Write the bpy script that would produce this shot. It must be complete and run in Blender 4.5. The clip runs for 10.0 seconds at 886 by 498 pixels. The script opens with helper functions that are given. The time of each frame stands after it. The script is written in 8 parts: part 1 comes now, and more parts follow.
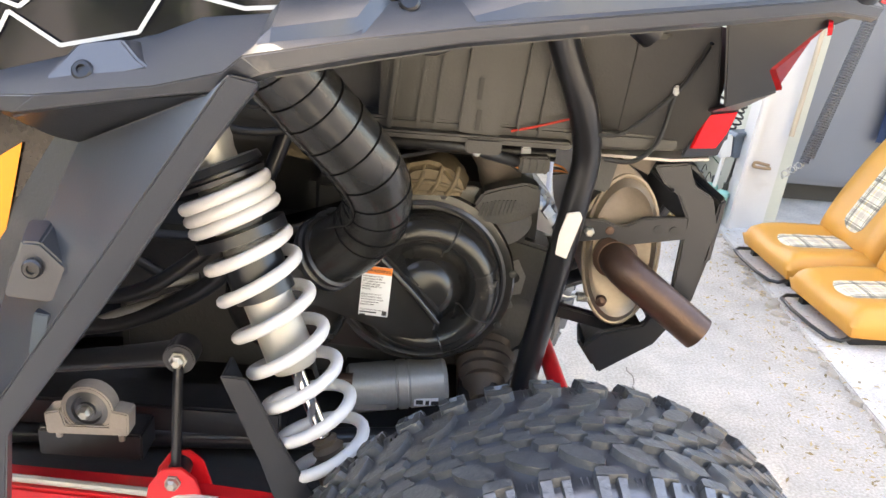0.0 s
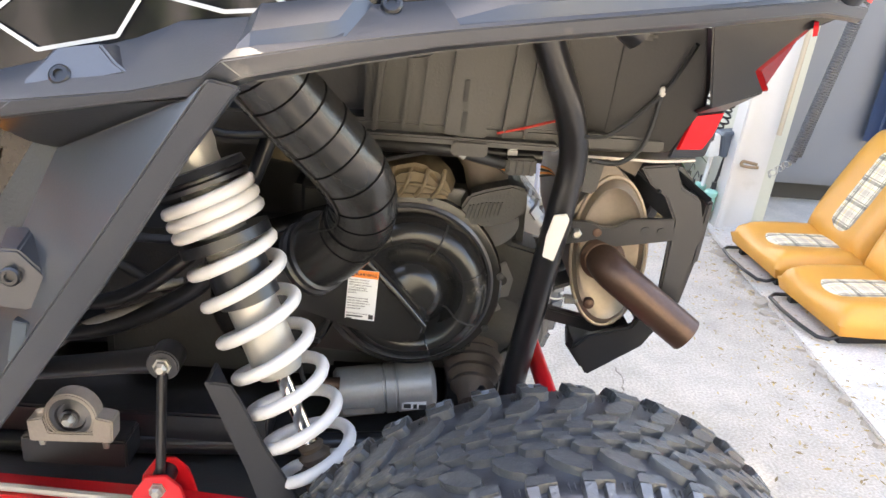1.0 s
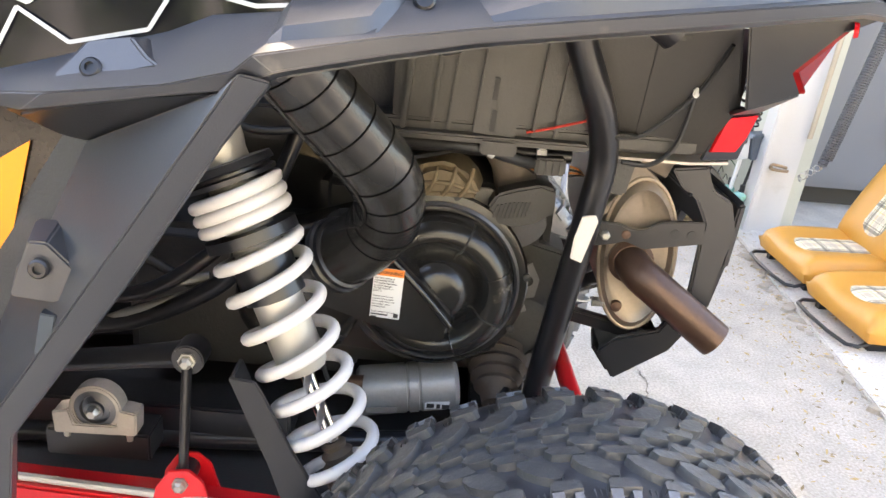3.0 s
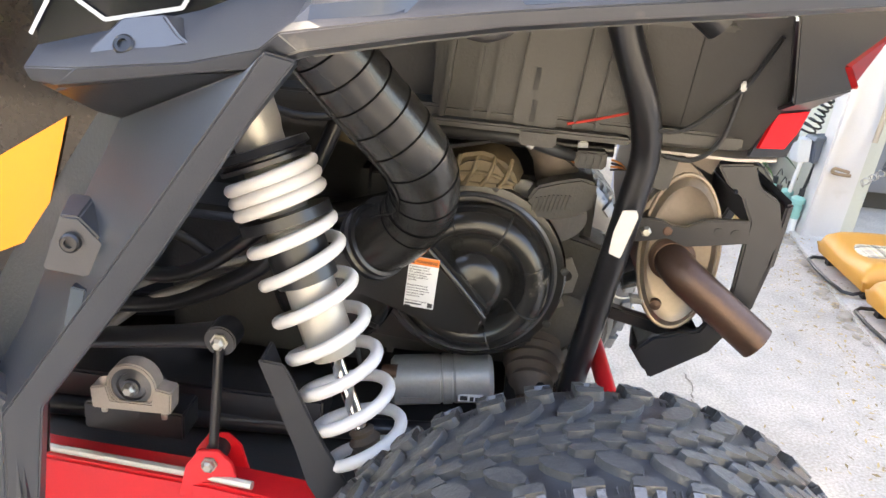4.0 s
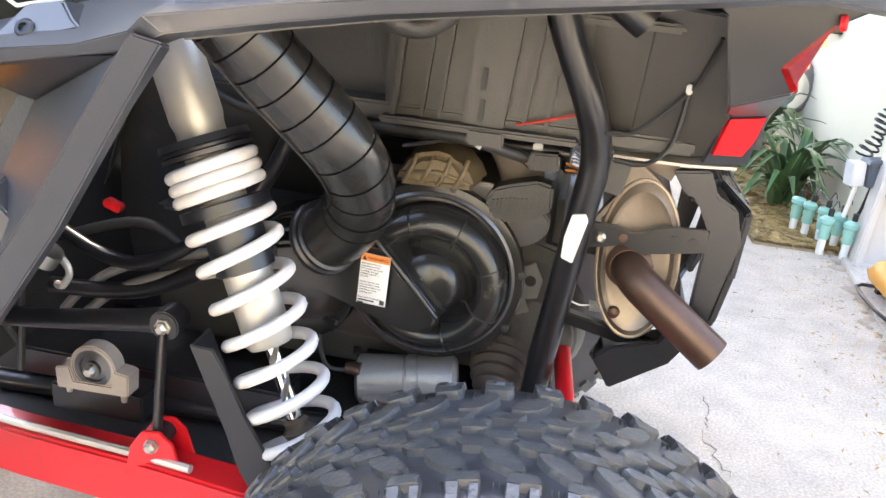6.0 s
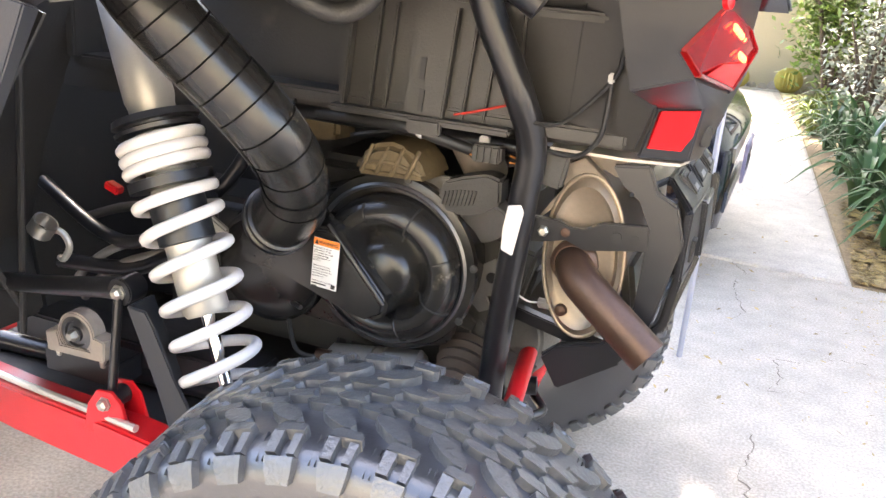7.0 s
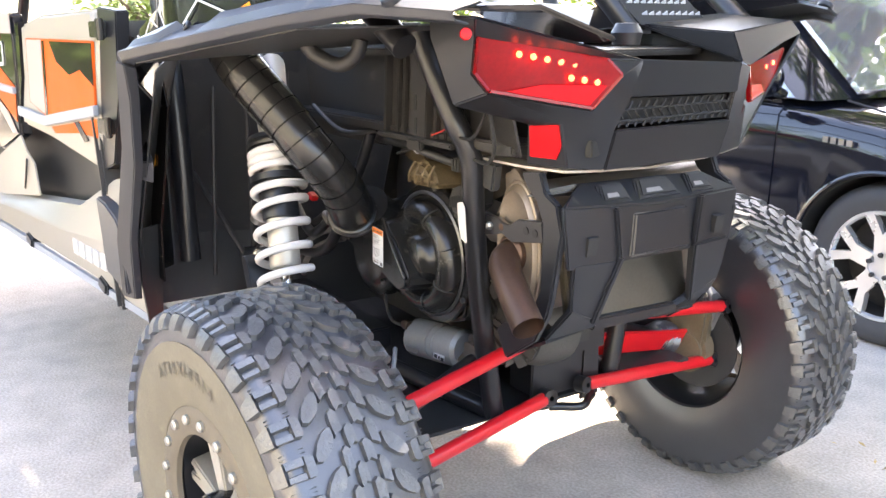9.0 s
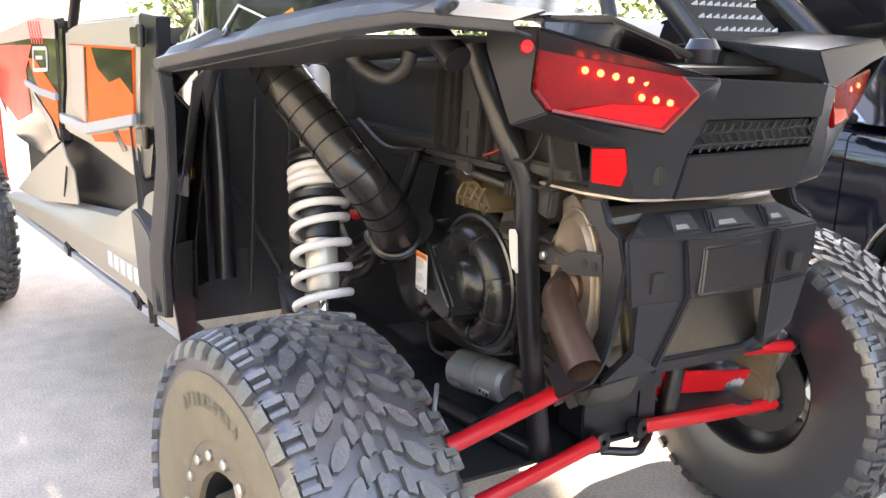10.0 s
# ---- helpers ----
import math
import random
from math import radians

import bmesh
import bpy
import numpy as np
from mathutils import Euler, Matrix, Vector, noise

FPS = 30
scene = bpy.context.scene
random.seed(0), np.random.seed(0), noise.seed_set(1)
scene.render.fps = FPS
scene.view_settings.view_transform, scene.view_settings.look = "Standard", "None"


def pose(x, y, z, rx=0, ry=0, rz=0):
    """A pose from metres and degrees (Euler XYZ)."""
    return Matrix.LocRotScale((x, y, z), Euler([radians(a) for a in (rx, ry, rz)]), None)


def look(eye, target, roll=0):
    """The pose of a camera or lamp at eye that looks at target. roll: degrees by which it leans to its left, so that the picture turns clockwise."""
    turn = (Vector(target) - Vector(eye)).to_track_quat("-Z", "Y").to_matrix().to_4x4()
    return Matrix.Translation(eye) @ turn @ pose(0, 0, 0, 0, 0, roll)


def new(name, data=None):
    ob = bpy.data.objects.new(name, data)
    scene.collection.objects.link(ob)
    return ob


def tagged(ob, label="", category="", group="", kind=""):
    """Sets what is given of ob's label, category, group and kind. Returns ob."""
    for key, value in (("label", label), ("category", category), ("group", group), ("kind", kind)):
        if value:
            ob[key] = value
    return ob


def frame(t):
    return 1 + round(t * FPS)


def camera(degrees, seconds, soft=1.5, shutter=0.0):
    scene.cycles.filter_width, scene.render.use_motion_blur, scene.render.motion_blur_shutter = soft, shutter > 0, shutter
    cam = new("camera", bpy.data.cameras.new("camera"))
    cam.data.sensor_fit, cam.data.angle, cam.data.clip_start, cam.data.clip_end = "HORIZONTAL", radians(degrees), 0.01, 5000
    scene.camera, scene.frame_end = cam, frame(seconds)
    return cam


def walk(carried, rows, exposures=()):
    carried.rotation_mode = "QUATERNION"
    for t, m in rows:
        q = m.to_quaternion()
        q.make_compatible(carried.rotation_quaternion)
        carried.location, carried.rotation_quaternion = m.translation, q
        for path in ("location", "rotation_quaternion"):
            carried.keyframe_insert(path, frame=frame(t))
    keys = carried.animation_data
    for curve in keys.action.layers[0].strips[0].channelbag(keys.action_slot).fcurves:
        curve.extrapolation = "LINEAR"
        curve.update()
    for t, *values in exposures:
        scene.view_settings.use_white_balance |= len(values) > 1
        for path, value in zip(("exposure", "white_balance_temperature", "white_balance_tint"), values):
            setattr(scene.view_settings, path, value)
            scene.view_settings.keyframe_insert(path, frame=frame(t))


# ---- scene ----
cam = camera(54.7, 10.0)
PATH = [
    (0, (-0.087, -0.769, 1.221), (-0.053, 1.1, 0.51), 4.6),
    (0.5, (-0.079, -0.767, 1.224), (-0.02, 1.101, 0.512), 4.5),
    (1, (-0.082, -0.76, 1.223), (-0.025, 1.109, 0.513), 4.5),
    (1.5, (-0.087, -0.751, 1.226), (-0.029, 1.117, 0.514), 4.6),
    (2, (-0.09, -0.75, 1.222), (-0.036, 1.119, 0.513), 4.5),
    (3.5, (-0.081, -0.75, 1.219), (-0.13, 1.113, 0.492), 5.3),
    (4, (-0.06, -0.742, 1.21), (-0.182, 1.114, 0.475), 5.4),
    (4.5, (-0.05, -0.747, 1.208), (-0.253, 1.106, 0.484), 5.5),
    (5, (-0.04, -0.744, 1.211), (-0.281, 1.107, 0.494), 5.8),
    (5.5, (-0.001, -0.743, 1.212), (-0.24, 1.107, 0.491), 6.1),
    (5.7, (0.047, -0.738, 1.207), (-0.196, 1.113, 0.49), 6.0),
    (6.8, (0.349, -0.703, 1.181), (-0.273, 1.077, 0.512), 4.8),
    (7, (0.415, -0.691, 1.162), (-0.235, 1.086, 0.514), 4.9),
    (7.2, (0.469, -0.671, 1.181), (-0.23, 1.073, 0.495), 4.5),
    (7.5, (0.554, -0.656, 1.191), (-0.313, 1.014, 0.514), 4.0),
    (7.8, (0.651, -0.628, 1.193), (-0.328, 0.984, 0.528), 3.6),
    (8, (0.729, -0.602, 1.183), (-0.255, 1.014, 0.535), 4.5),
    (8.2, (0.861, -0.578, 1.154), (-0.183, 1.019, 0.551), 4.7),
    (8.4, (0.983, -0.557, 1.169), (-0.201, 0.951, 0.601), 2.5),
    (8.5, (1.04, -0.546, 1.179), (-0.214, 0.906, 0.615), 1.0),
    (8.6, (1.116, -0.533, 1.169), (-0.219, 0.847, 0.611), -0.1),
    (8.7, (1.184, -0.522, 1.159), (-0.228, 0.78, 0.602), -0.7),
    (9, (1.355, -0.438, 1.149), (-0.275, 0.609, 0.649), -0.3),
    (9.5, (1.437, -0.379, 1.151), (-0.242, 0.601, 0.68), 0.8),
    (10, (1.25, -0.385, 1.144), (-0.437, 0.581, 0.676), 0.8),
]
walk(cam, [(t, look(eye, target, roll)) for t, eye, target, roll in PATH],
     exposures=[(0, 3.40, 7700, 14), (3.5, 3.40, 7700, 14), (5, 3.60, 7500, 14), (5.5, 3.60, 7500, 14), (7, 3.68, 7600, 16), (7.5, 3.56, 7700, 16), (8, 3.68, 7700, 15), (8.5, 3.55, 7400, 15), (9, 3.47, 7500, 16), (9.5, 3.20, 7800, 16), (10, 3.18, 7800, 16)])

# ---- light ----
SUN_FROM = Vector((-0.22, 0.55, 0.80))          # towards the sun, high beyond the buggy, behind the tree
world = bpy.data.worlds.new("sky")
scene.world = world
world.use_nodes = True
wn = world.node_tree.nodes
sky = wn.new("ShaderNodeTexSky")
sky.sky_type = "NISHITA"
sky.sun_disc = False
sky.sun_elevation = math.asin(SUN_FROM.normalized().z)
sky.sun_rotation = math.atan2(SUN_FROM.x, SUN_FROM.y)
sky.air_density, sky.dust_density = 1.0, 2.0
wn["Background"].inputs["Strength"].default_value = 0.15
world.node_tree.links.new(sky.outputs[0], wn["Background"].inputs["Color"])
sun = new("sun", bpy.data.lights.new("sun", "SUN"))
sun.data.energy, sun.data.angle, sun.data.color = 2.7, radians(0.6), (1.0, 0.95, 0.87)
sun.matrix_world = look(SUN_FROM * 20, (0, 0, 0))


# ---- materials ----
def mat(name, col, rough=0.5, metal=0.0, var=0.18, scale=9.0, bump=0.15, bscale=180.0, dust=0.0, dustcol=(0.36, 0.31, 0.23), coat=0.0, spec=0.5):
    m = bpy.data.materials.new(name)
    m.use_nodes = True
    n, l = m.node_tree.nodes, m.node_tree.links
    b = n["Principled BSDF"]
    tc = n.new("ShaderNodeTexCoord")
    big, fine = n.new("ShaderNodeTexNoise"), n.new("ShaderNodeTexNoise")
    for t, s, d in ((big, scale, 5), (fine, bscale, 3)):
        l.new(tc.outputs["Object"], t.inputs["Vector"])
        t.inputs["Scale"].default_value, t.inputs["Detail"].default_value = s, d
    a = n.new("ShaderNodeMix")
    a.data_type = "RGBA"
    a.inputs[6].default_value = (*[c * (1 - var) for c in col], 1)
    a.inputs[7].default_value = (*[min(1, c * (1 + var)) for c in col], 1)
    l.new(big.outputs[0], a.inputs[0])
    out = a.outputs[2]
    g = n.new("ShaderNodeMix")
    g.data_type, g.blend_type = "RGBA", "MULTIPLY"
    g.inputs[0].default_value = var
    l.new(out, g.inputs[6])
    l.new(fine.outputs[0], g.inputs[7])
    out = g.outputs[2]
    if dust > 0:
        st = n.new("ShaderNodeTexNoise")
        l.new(tc.outputs["Object"], st.inputs["Vector"])
        st.inputs["Scale"].default_value, st.inputs["Detail"].default_value = scale * 1.7, 8
        r = n.new("ShaderNodeMapRange")
        r.inputs[1].default_value, r.inputs[2].default_value = 0.72 - 0.45 * dust, 0.85
        r.inputs[4].default_value = min(1.0, 0.35 + 0.6 * dust)
        l.new(st.outputs[0], r.inputs[0])
        d = n.new("ShaderNodeMix")
        d.data_type = "RGBA"
        d.inputs[7].default_value = (*dustcol, 1)
        l.new(r.outputs[0], d.inputs[0])
        l.new(out, d.inputs[6])
        out = d.outputs[2]
        rr = n.new("ShaderNodeMapRange")
        rr.inputs[3].default_value, rr.inputs[4].default_value = rough, min(0.95, rough + 0.4)
        l.new(r.outputs[0], rr.inputs[0])
    else:
        rr = n.new("ShaderNodeMapRange")
        rr.inputs[3].default_value, rr.inputs[4].default_value = rough * 0.8, min(1.0, rough * 1.2)
        l.new(big.outputs[0], rr.inputs[0])
    l.new(out, b.inputs["Base Color"])
    l.new(rr.outputs[0], b.inputs["Roughness"])
    b.inputs["Metallic"].default_value = metal
    b.inputs["Specular IOR Level"].default_value = spec
    b.inputs["Coat Weight"].default_value = coat
    b.inputs["Coat Roughness"].default_value = 0.06
    if bump > 0:
        bp = n.new("ShaderNodeBump")
        bp.inputs["Strength"].default_value, bp.inputs["Distance"].default_value = bump, 0.002
        l.new(fine.outputs[0], bp.inputs["Height"])
        l.new(bp.outputs[0], b.inputs["Normal"])
    return m


FENDER = mat("moulded_grey_plastic", (0.021, 0.0225, 0.027), 0.38, bump=0.06, bscale=420, dust=0.08, spec=0.9)
TAILGREY = mat("moulded_dark_grey_plastic", (0.0125, 0.0135, 0.016), 0.34, bump=0.07, bscale=420, dust=0.06, spec=0.45)
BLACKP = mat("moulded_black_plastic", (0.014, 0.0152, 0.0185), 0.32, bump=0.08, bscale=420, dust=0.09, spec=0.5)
LINER = mat("dusty_black_plastic", (0.034, 0.033, 0.032), 0.5, bump=0.3, bscale=260, dust=0.22, dustcol=(0.13, 0.11, 0.09))
TUBGREY = mat("dusty_tub_plastic", (0.030, 0.028, 0.026), 0.42, var=0.2, bump=0.2, bscale=260, dust=0.16, dustcol=(0.085, 0.070, 0.055))
GLOSS = mat("glossy_black_plastic", (0.017, 0.0165, 0.016), 0.24, var=0.1, bump=0.03, dust=0.05)
BODYGLOSS = mat("glossy_body_panel", (0.010, 0.010, 0.012), 0.10, var=0.1, bump=0.01, coat=0.08, spec=0.28)
STEEL = mat("black_painted_steel", (0.014, 0.014, 0.016), 0.28, var=0.2, bump=0.06, dust=0.08, dustcol=(0.16, 0.12, 0.08))
DARKCAST = mat("dark_cast_metal", (0.045, 0.045, 0.045), 0.5, metal=0.3, bump=0.3, dust=0.2, dustcol=(0.14, 0.11, 0.08))
# lugs paler from wear and dust; the darker tyre also paints shade between them
LUGS = mat("worn_tread_rubber", (0.066, 0.066, 0.066), 0.40, var=0.4, scale=34, bump=0.7, bscale=170, dust=0.28, dustcol=(0.21, 0.20, 0.17), spec=1.0)
RUBBER = mat("tyre_rubber", (0.032, 0.033, 0.039), 0.33, spec=1.0, var=0.3, scale=16, bump=0.2, bscale=240, dust=0.07, dustcol=(0.16, 0.15, 0.125))
for m in (LUGS, RUBBER):
    m.node_tree.nodes["Principled BSDF"].inputs["IOR"].default_value = 1.62
SIDEWALL = mat("dusty_tyre_sidewall", (0.165, 0.145, 0.105), 0.8, var=0.22, scale=14, bump=0.3, dust=0.3, dustcol=(0.30, 0.265, 0.19))
WHITE = mat("white_powder_coat", (0.60, 0.58, 0.57), 0.4, var=0.06, bump=0.08, dust=0.03)
ALU = mat("brushed_aluminium", (0.66, 0.64, 0.60), 0.42, metal=0.6, var=0.12, bump=0.12, bscale=500)
CASTALU = mat("cast_aluminium", (0.27, 0.26, 0.25), 0.5, metal=0.6, var=0.15, bump=0.3, dust=0.12, dustcol=(0.25, 0.21, 0.16))
SHOCKALU = mat("turned_aluminium", (0.44, 0.42, 0.38), 0.38, metal=0.45, var=0.10, scale=20, bump=0.15, bscale=500)
GEARGREY = mat("dusty_gearbox_casting", (0.085, 0.082, 0.075), 0.55, metal=0.3, var=0.25, bump=0.4, dust=0.2, dustcol=(0.17, 0.15, 0.12))
CANGREY = mat("grey_motor_can", (0.33, 0.33, 0.32), 0.42, metal=0.4, var=0.15, scale=18, bump=0.25, dust=0.12, dustcol=(0.22, 0.19, 0.15))
KHAKIALU = mat("khaki_cast_aluminium", (0.36, 0.32, 0.29), 0.55, metal=0.3, var=0.15, bump=0.3, dust=0.15)
# flat black without gloss: the shade in the duct's grooves as a colour
GROOVE_SHADE = mat("groove_shade_black", (0.004, 0.004, 0.004), 0.9, var=0.0, bump=0.0, spec=0.0)
CHROME = mat("chrome_rod", (0.80, 0.80, 0.80), 0.1, metal=1.0, var=0.05, bump=0.0)
BOLT = mat("zinc_bolt", (0.50, 0.48, 0.43), 0.4, metal=0.9, bump=0.1, dust=0.1)
RED = mat("red_powder_coat", (0.62, 0.012, 0.018), 0.32, var=0.1, bump=0.05, coat=0.25)
RUST = mat("heat_browned_steel", (0.105, 0.060, 0.042), 0.4, metal=0.55, var=0.25, scale=14, bump=0.2, dust=0.1, dustcol=(0.16, 0.09, 0.05))
MUFF = mat("heat_tinted_stainless", (0.33, 0.265, 0.205), 0.42, metal=0.65, var=0.2, scale=12, bump=0.15, dust=0.12, dustcol=(0.22, 0.12, 0.06))
SHIELD = mat("dusty_heat_shield", (0.19, 0.155, 0.125), 0.55, metal=0.4, bump=0.25, dust=0.25, dustcol=(0.24, 0.17, 0.12))
TAN = mat("dusty_airbox_plastic", (0.12, 0.088, 0.048), 0.6, var=0.3, scale=26, bump=0.4, dust=0.35, dustcol=(0.30, 0.22, 0.13))
BOOT = mat("dusty_rubber_boot", (0.07, 0.052, 0.04), 0.7, bump=0.3, dust=0.3, dustcol=(0.18, 0.13, 0.09))
KNUCKLE = mat("dusty_iron_knuckle", (0.19, 0.145, 0.09), 0.7, metal=0.3, var=0.3, bump=0.5, dust=0.3)
LABEL = mat("white_label", (0.68, 0.68, 0.68), 0.5, var=0.03, bump=0.0)
ORANGE = mat("orange_print", (0.85, 0.22, 0.03), 0.5, var=0.04, bump=0.0)
INK = mat("black_ink", (0.015, 0.015, 0.015), 0.6, var=0.0, bump=0.0)
YELLOW = mat("yellow_decal", (0.76, 0.25, 0.008), 0.35, var=0.05, bump=0.0)
DECALWHITE = mat("white_decal", (0.5, 0.5, 0.5), 0.35, var=0.03, bump=0.0)
DECALORANGE = mat("orange_decal", (0.62, 0.10, 0.012), 0.5, var=0.06, bump=0.0, spec=0.15)
SILVERP = mat("silver_grey_panel", (0.36, 0.335, 0.29), 0.42, metal=0.25, var=0.08, bump=0.03, spec=0.3)
REFLECTOR = mat("red_reflector", (0.55, 0.008, 0.012), 0.22, var=0.06, bump=0.1, bscale=700, spec=0.25)
LIP = mat("bare_metal_lip", (0.48, 0.43, 0.37), 0.45, metal=0.6, bump=0.2, dust=0.15)
WIRE = mat("black_cable", (0.018, 0.018, 0.018), 0.45, var=0.2, bump=0.0)
REDWIRE = mat("red_wire", (0.45, 0.03, 0.02), 0.5, var=0.1, bump=0.0)
ORWIRE = mat("orange_wire", (0.55, 0.20, 0.05), 0.5, var=0.1, bump=0.0)
TAPE = mat("white_cloth_tape", (0.70, 0.66, 0.62), 0.8, var=0.1, bump=0.4)


def glass(name, col, rough=0.05, trans=1.0):
    m = bpy.data.materials.new(name)
    m.use_nodes = True
    b = m.node_tree.nodes["Principled BSDF"]
    b.inputs["Base Color"].default_value = (*col, 1)
    b.inputs["Roughness"].default_value = rough
    b.inputs["Transmission Weight"].default_value = trans
    b.inputs["IOR"].default_value = 1.45
    return m


def glow(name, col, strength):
    m = bpy.data.materials.new(name)
    m.use_nodes = True
    b = m.node_tree.nodes["Principled BSDF"]
    b.inputs["Base Color"].default_value = (*col, 1)
    b.inputs["Emission Color"].default_value = (*col, 1)
    b.inputs["Emission Strength"].default_value = strength
    return m


REDLENS = mat("red_lens", (0.24, 0.006, 0.007), 0.08, var=0.35, scale=30, bump=0.0, spec=0.35)
LED = glow("red_led", (1.0, 0.05, 0.02), 2.6)


# ---- mesh helpers ----
class Geo:
    def __init__(self):
        self.v, self.f = [], []

    def add(self, vs, fs):
        o = len(self.v)
        self.v += [tuple(p) for p in vs]
        self.f += [tuple(i + o for i in q) for q in fs]
        return self


def axes(w):
    w = Vector(w).normalized()
    u = w.cross(Vector((0, 0, 1)) if abs(w.z) < 0.9 else Vector((0, 1, 0))).normalized()
    return u, w.cross(u), w


def box(c, s, rot=None, g=None):
    g = g or Geo()
    r = Euler([radians(a) for a in rot]).to_matrix() if rot else Matrix.Identity(3)
    vs = [Vector(c) + r @ Vector((sx * s[0] / 2, sy * s[1] / 2, sz * s[2] / 2)) for sz in (-1, 1) for sy in (-1, 1) for sx in (-1, 1)]
    return g.add(vs, [(0, 2, 3, 1), (4, 5, 7, 6), (0, 1, 5, 4), (2, 6, 7, 3), (0, 4, 6, 2), (1, 3, 7, 5)])


def bar(a, b, w, h, g=None, up=(0, 0, 1)):
    """A straight box from a to b, w wide and h high."""
    g = g or Geo()
    a, b = Vector(a), Vector(b)
    d = (b - a).normalized()
    s = d.cross(Vector(up)).normalized()
    t = s.cross(d)
    vs = [p + s * (i * w / 2) + t * (j * h / 2) for p in (a, b) for j in (-1, 1) for i in (-1, 1)]
    return g.add(vs, [(0, 2, 3, 1), (4, 5, 7, 6), (0, 1, 5, 4), (2, 6, 7, 3), (0, 4, 6, 2), (1, 3, 7, 5)])


def curve(pts, k=6):
    """Points on a smooth line through pts."""
    p = [Vector(q) for q in pts]
    if k <= 1 or len(p) < 3:
        return p
    out = []
    for i in range(len(p) - 1):
        a, b, c, d = p[max(i - 1, 0)], p[i], p[i + 1], p[min(i + 2, len(p) - 1)]
        for j in range(k):
            t = j / k
            out.append(0.5 * (2 * b + (c - a) * t + (2 * a - 5 * b + 4 * c - d) * t * t + (3 * b - a - 3 * c + d) * t ** 3))
    return out + [p[-1]]


def tube(pts, r, n=12, k=6, g=None, caps=True):
    """A pipe along pts; r is one radius or one for each of pts."""
    g = g or Geo()
    line = curve(pts, k)
    m = len(line)
    rs = [r] * m if isinstance(r, (int, float)) else [float(x) for x in np.interp(np.linspace(0, len(r) - 1, m), range(len(r)), r)]
    u = None
    vs = []
    for i, p in enumerate(line):
        d = (line[min(i + 1, m - 1)] - line[max(i - 1, 0)]).normalized()
        u = axes(d)[0] if u is None else (u - d * u.dot(d)).normalized()
        w = d.cross(u)
        vs += [p + rs[i] * (math.cos(a) * u + math.sin(a) * w) for a in (2 * math.pi * j / n for j in range(n))]
    fs = [(i * n + j, i * n + (j + 1) % n, (i + 1) * n + (j + 1) % n, (i + 1) * n + j) for i in range(m - 1) for j in range(n)]
    if caps:
        fs += [tuple(range(n - 1, -1, -1)), tuple(range((m - 1) * n, m * n))]
    return g.add(vs, fs)


def lathe(prof, o, w, n=32, g=None, close=False):
    """Turns (radius, height) pairs round the axis w through o."""
    g = g or Geo()
    u, v, w = axes(w)
    o = Vector(o)
    vs = [o + float(h) * w + float(r) * (math.cos(a) * u + math.sin(a) * v) for r, h in prof for a in (2 * math.pi * j / n for j in range(n))]
    m = len(prof)
    fs = [(i * n + j, i * n + (j + 1) % n, ((i + 1) % m) * n + (j + 1) % n, ((i + 1) % m) * n + j) for i in range(m if close else m - 1) for j in range(n)]
    if not close:
        if prof[0][0] > 1e-6:
            fs.append(tuple(range(n - 1, -1, -1)))
        if prof[-1][0] > 1e-6:
            fs.append(tuple(range((m - 1) * n, m * n)))
    return g.add(vs, fs)


turned = lathe


def prism(poly, o, u, v, h, g=None, taper=1.0):
    """A plate: the outline poly in the axes u, v at o, h thick along u x v."""
    g = g or Geo()
    o, u, v = Vector(o), Vector(u), Vector(v)
    w = u.cross(v).normalized() * h
    n = len(poly)
    cx, cy = sum(p[0] for p in poly) / n, sum(p[1] for p in poly) / n
    vs = [o + a * u + b * v for a, b in poly] + [o + w + (cx + (a - cx) * taper) * u + (cy + (b - cy) * taper) * v for a, b in poly]
    return g.add(vs, [tuple(range(n - 1, -1, -1)), tuple(range(n, 2 * n))] + [(i, (i + 1) % n, n + (i + 1) % n, n + i) for i in range(n)])


def xz(poly, y, h, g=None, taper=1.0):
    """A plate in the plane y, its outline in x and z, reaching h towards -y."""
    return prism(poly, (0, y, 0), (1, 0, 0), (0, 0, 1), h, g, taper)


def yz(poly, x, h, g=None, taper=1.0):
    """A plate in the plane x, its outline in y and z, reaching h towards +x."""
    return prism(poly, (x, 0, 0), (0, 1, 0), (0, 0, 1), h, g, taper)


def shell(vs, fs, t):
    """A folded sheet of thickness t."""
    bm = bmesh.new()
    bv = [bm.verts.new(p) for p in vs]
    for q in fs:
        bm.faces.new([bv[i] for i in q])
    bmesh.ops.recalc_face_normals(bm, faces=bm.faces)
    bmesh.ops.solidify(bm, geom=bm.faces[:], thickness=t)
    bm.verts.index_update()
    g = Geo().add([v.co.copy() for v in bm.verts], [[v.index for v in f.verts] for f in bm.faces])
    bm.free()
    return g


def merged(*gs):
    g = Geo()
    for q in gs:
        g.add(q.v, q.f)
    return g


MID, ACROSS = Vector((0.016, 0.662, 0.37)), Vector((-0.10, 1.0, 0.0)).normalized()   # the buggy's middle plane; it stands a little askew


def other(p):
    """The point opposite p on the buggy's other side."""
    p = Vector(p)
    return tuple(p - 2 * (p - MID).dot(ACROSS) * ACROSS)


def flip(g):
    """The same on the buggy's other side."""
    return Geo().add([other(p) for p in g.v], [tuple(reversed(q)) for q in g.f])


PLACE = {}


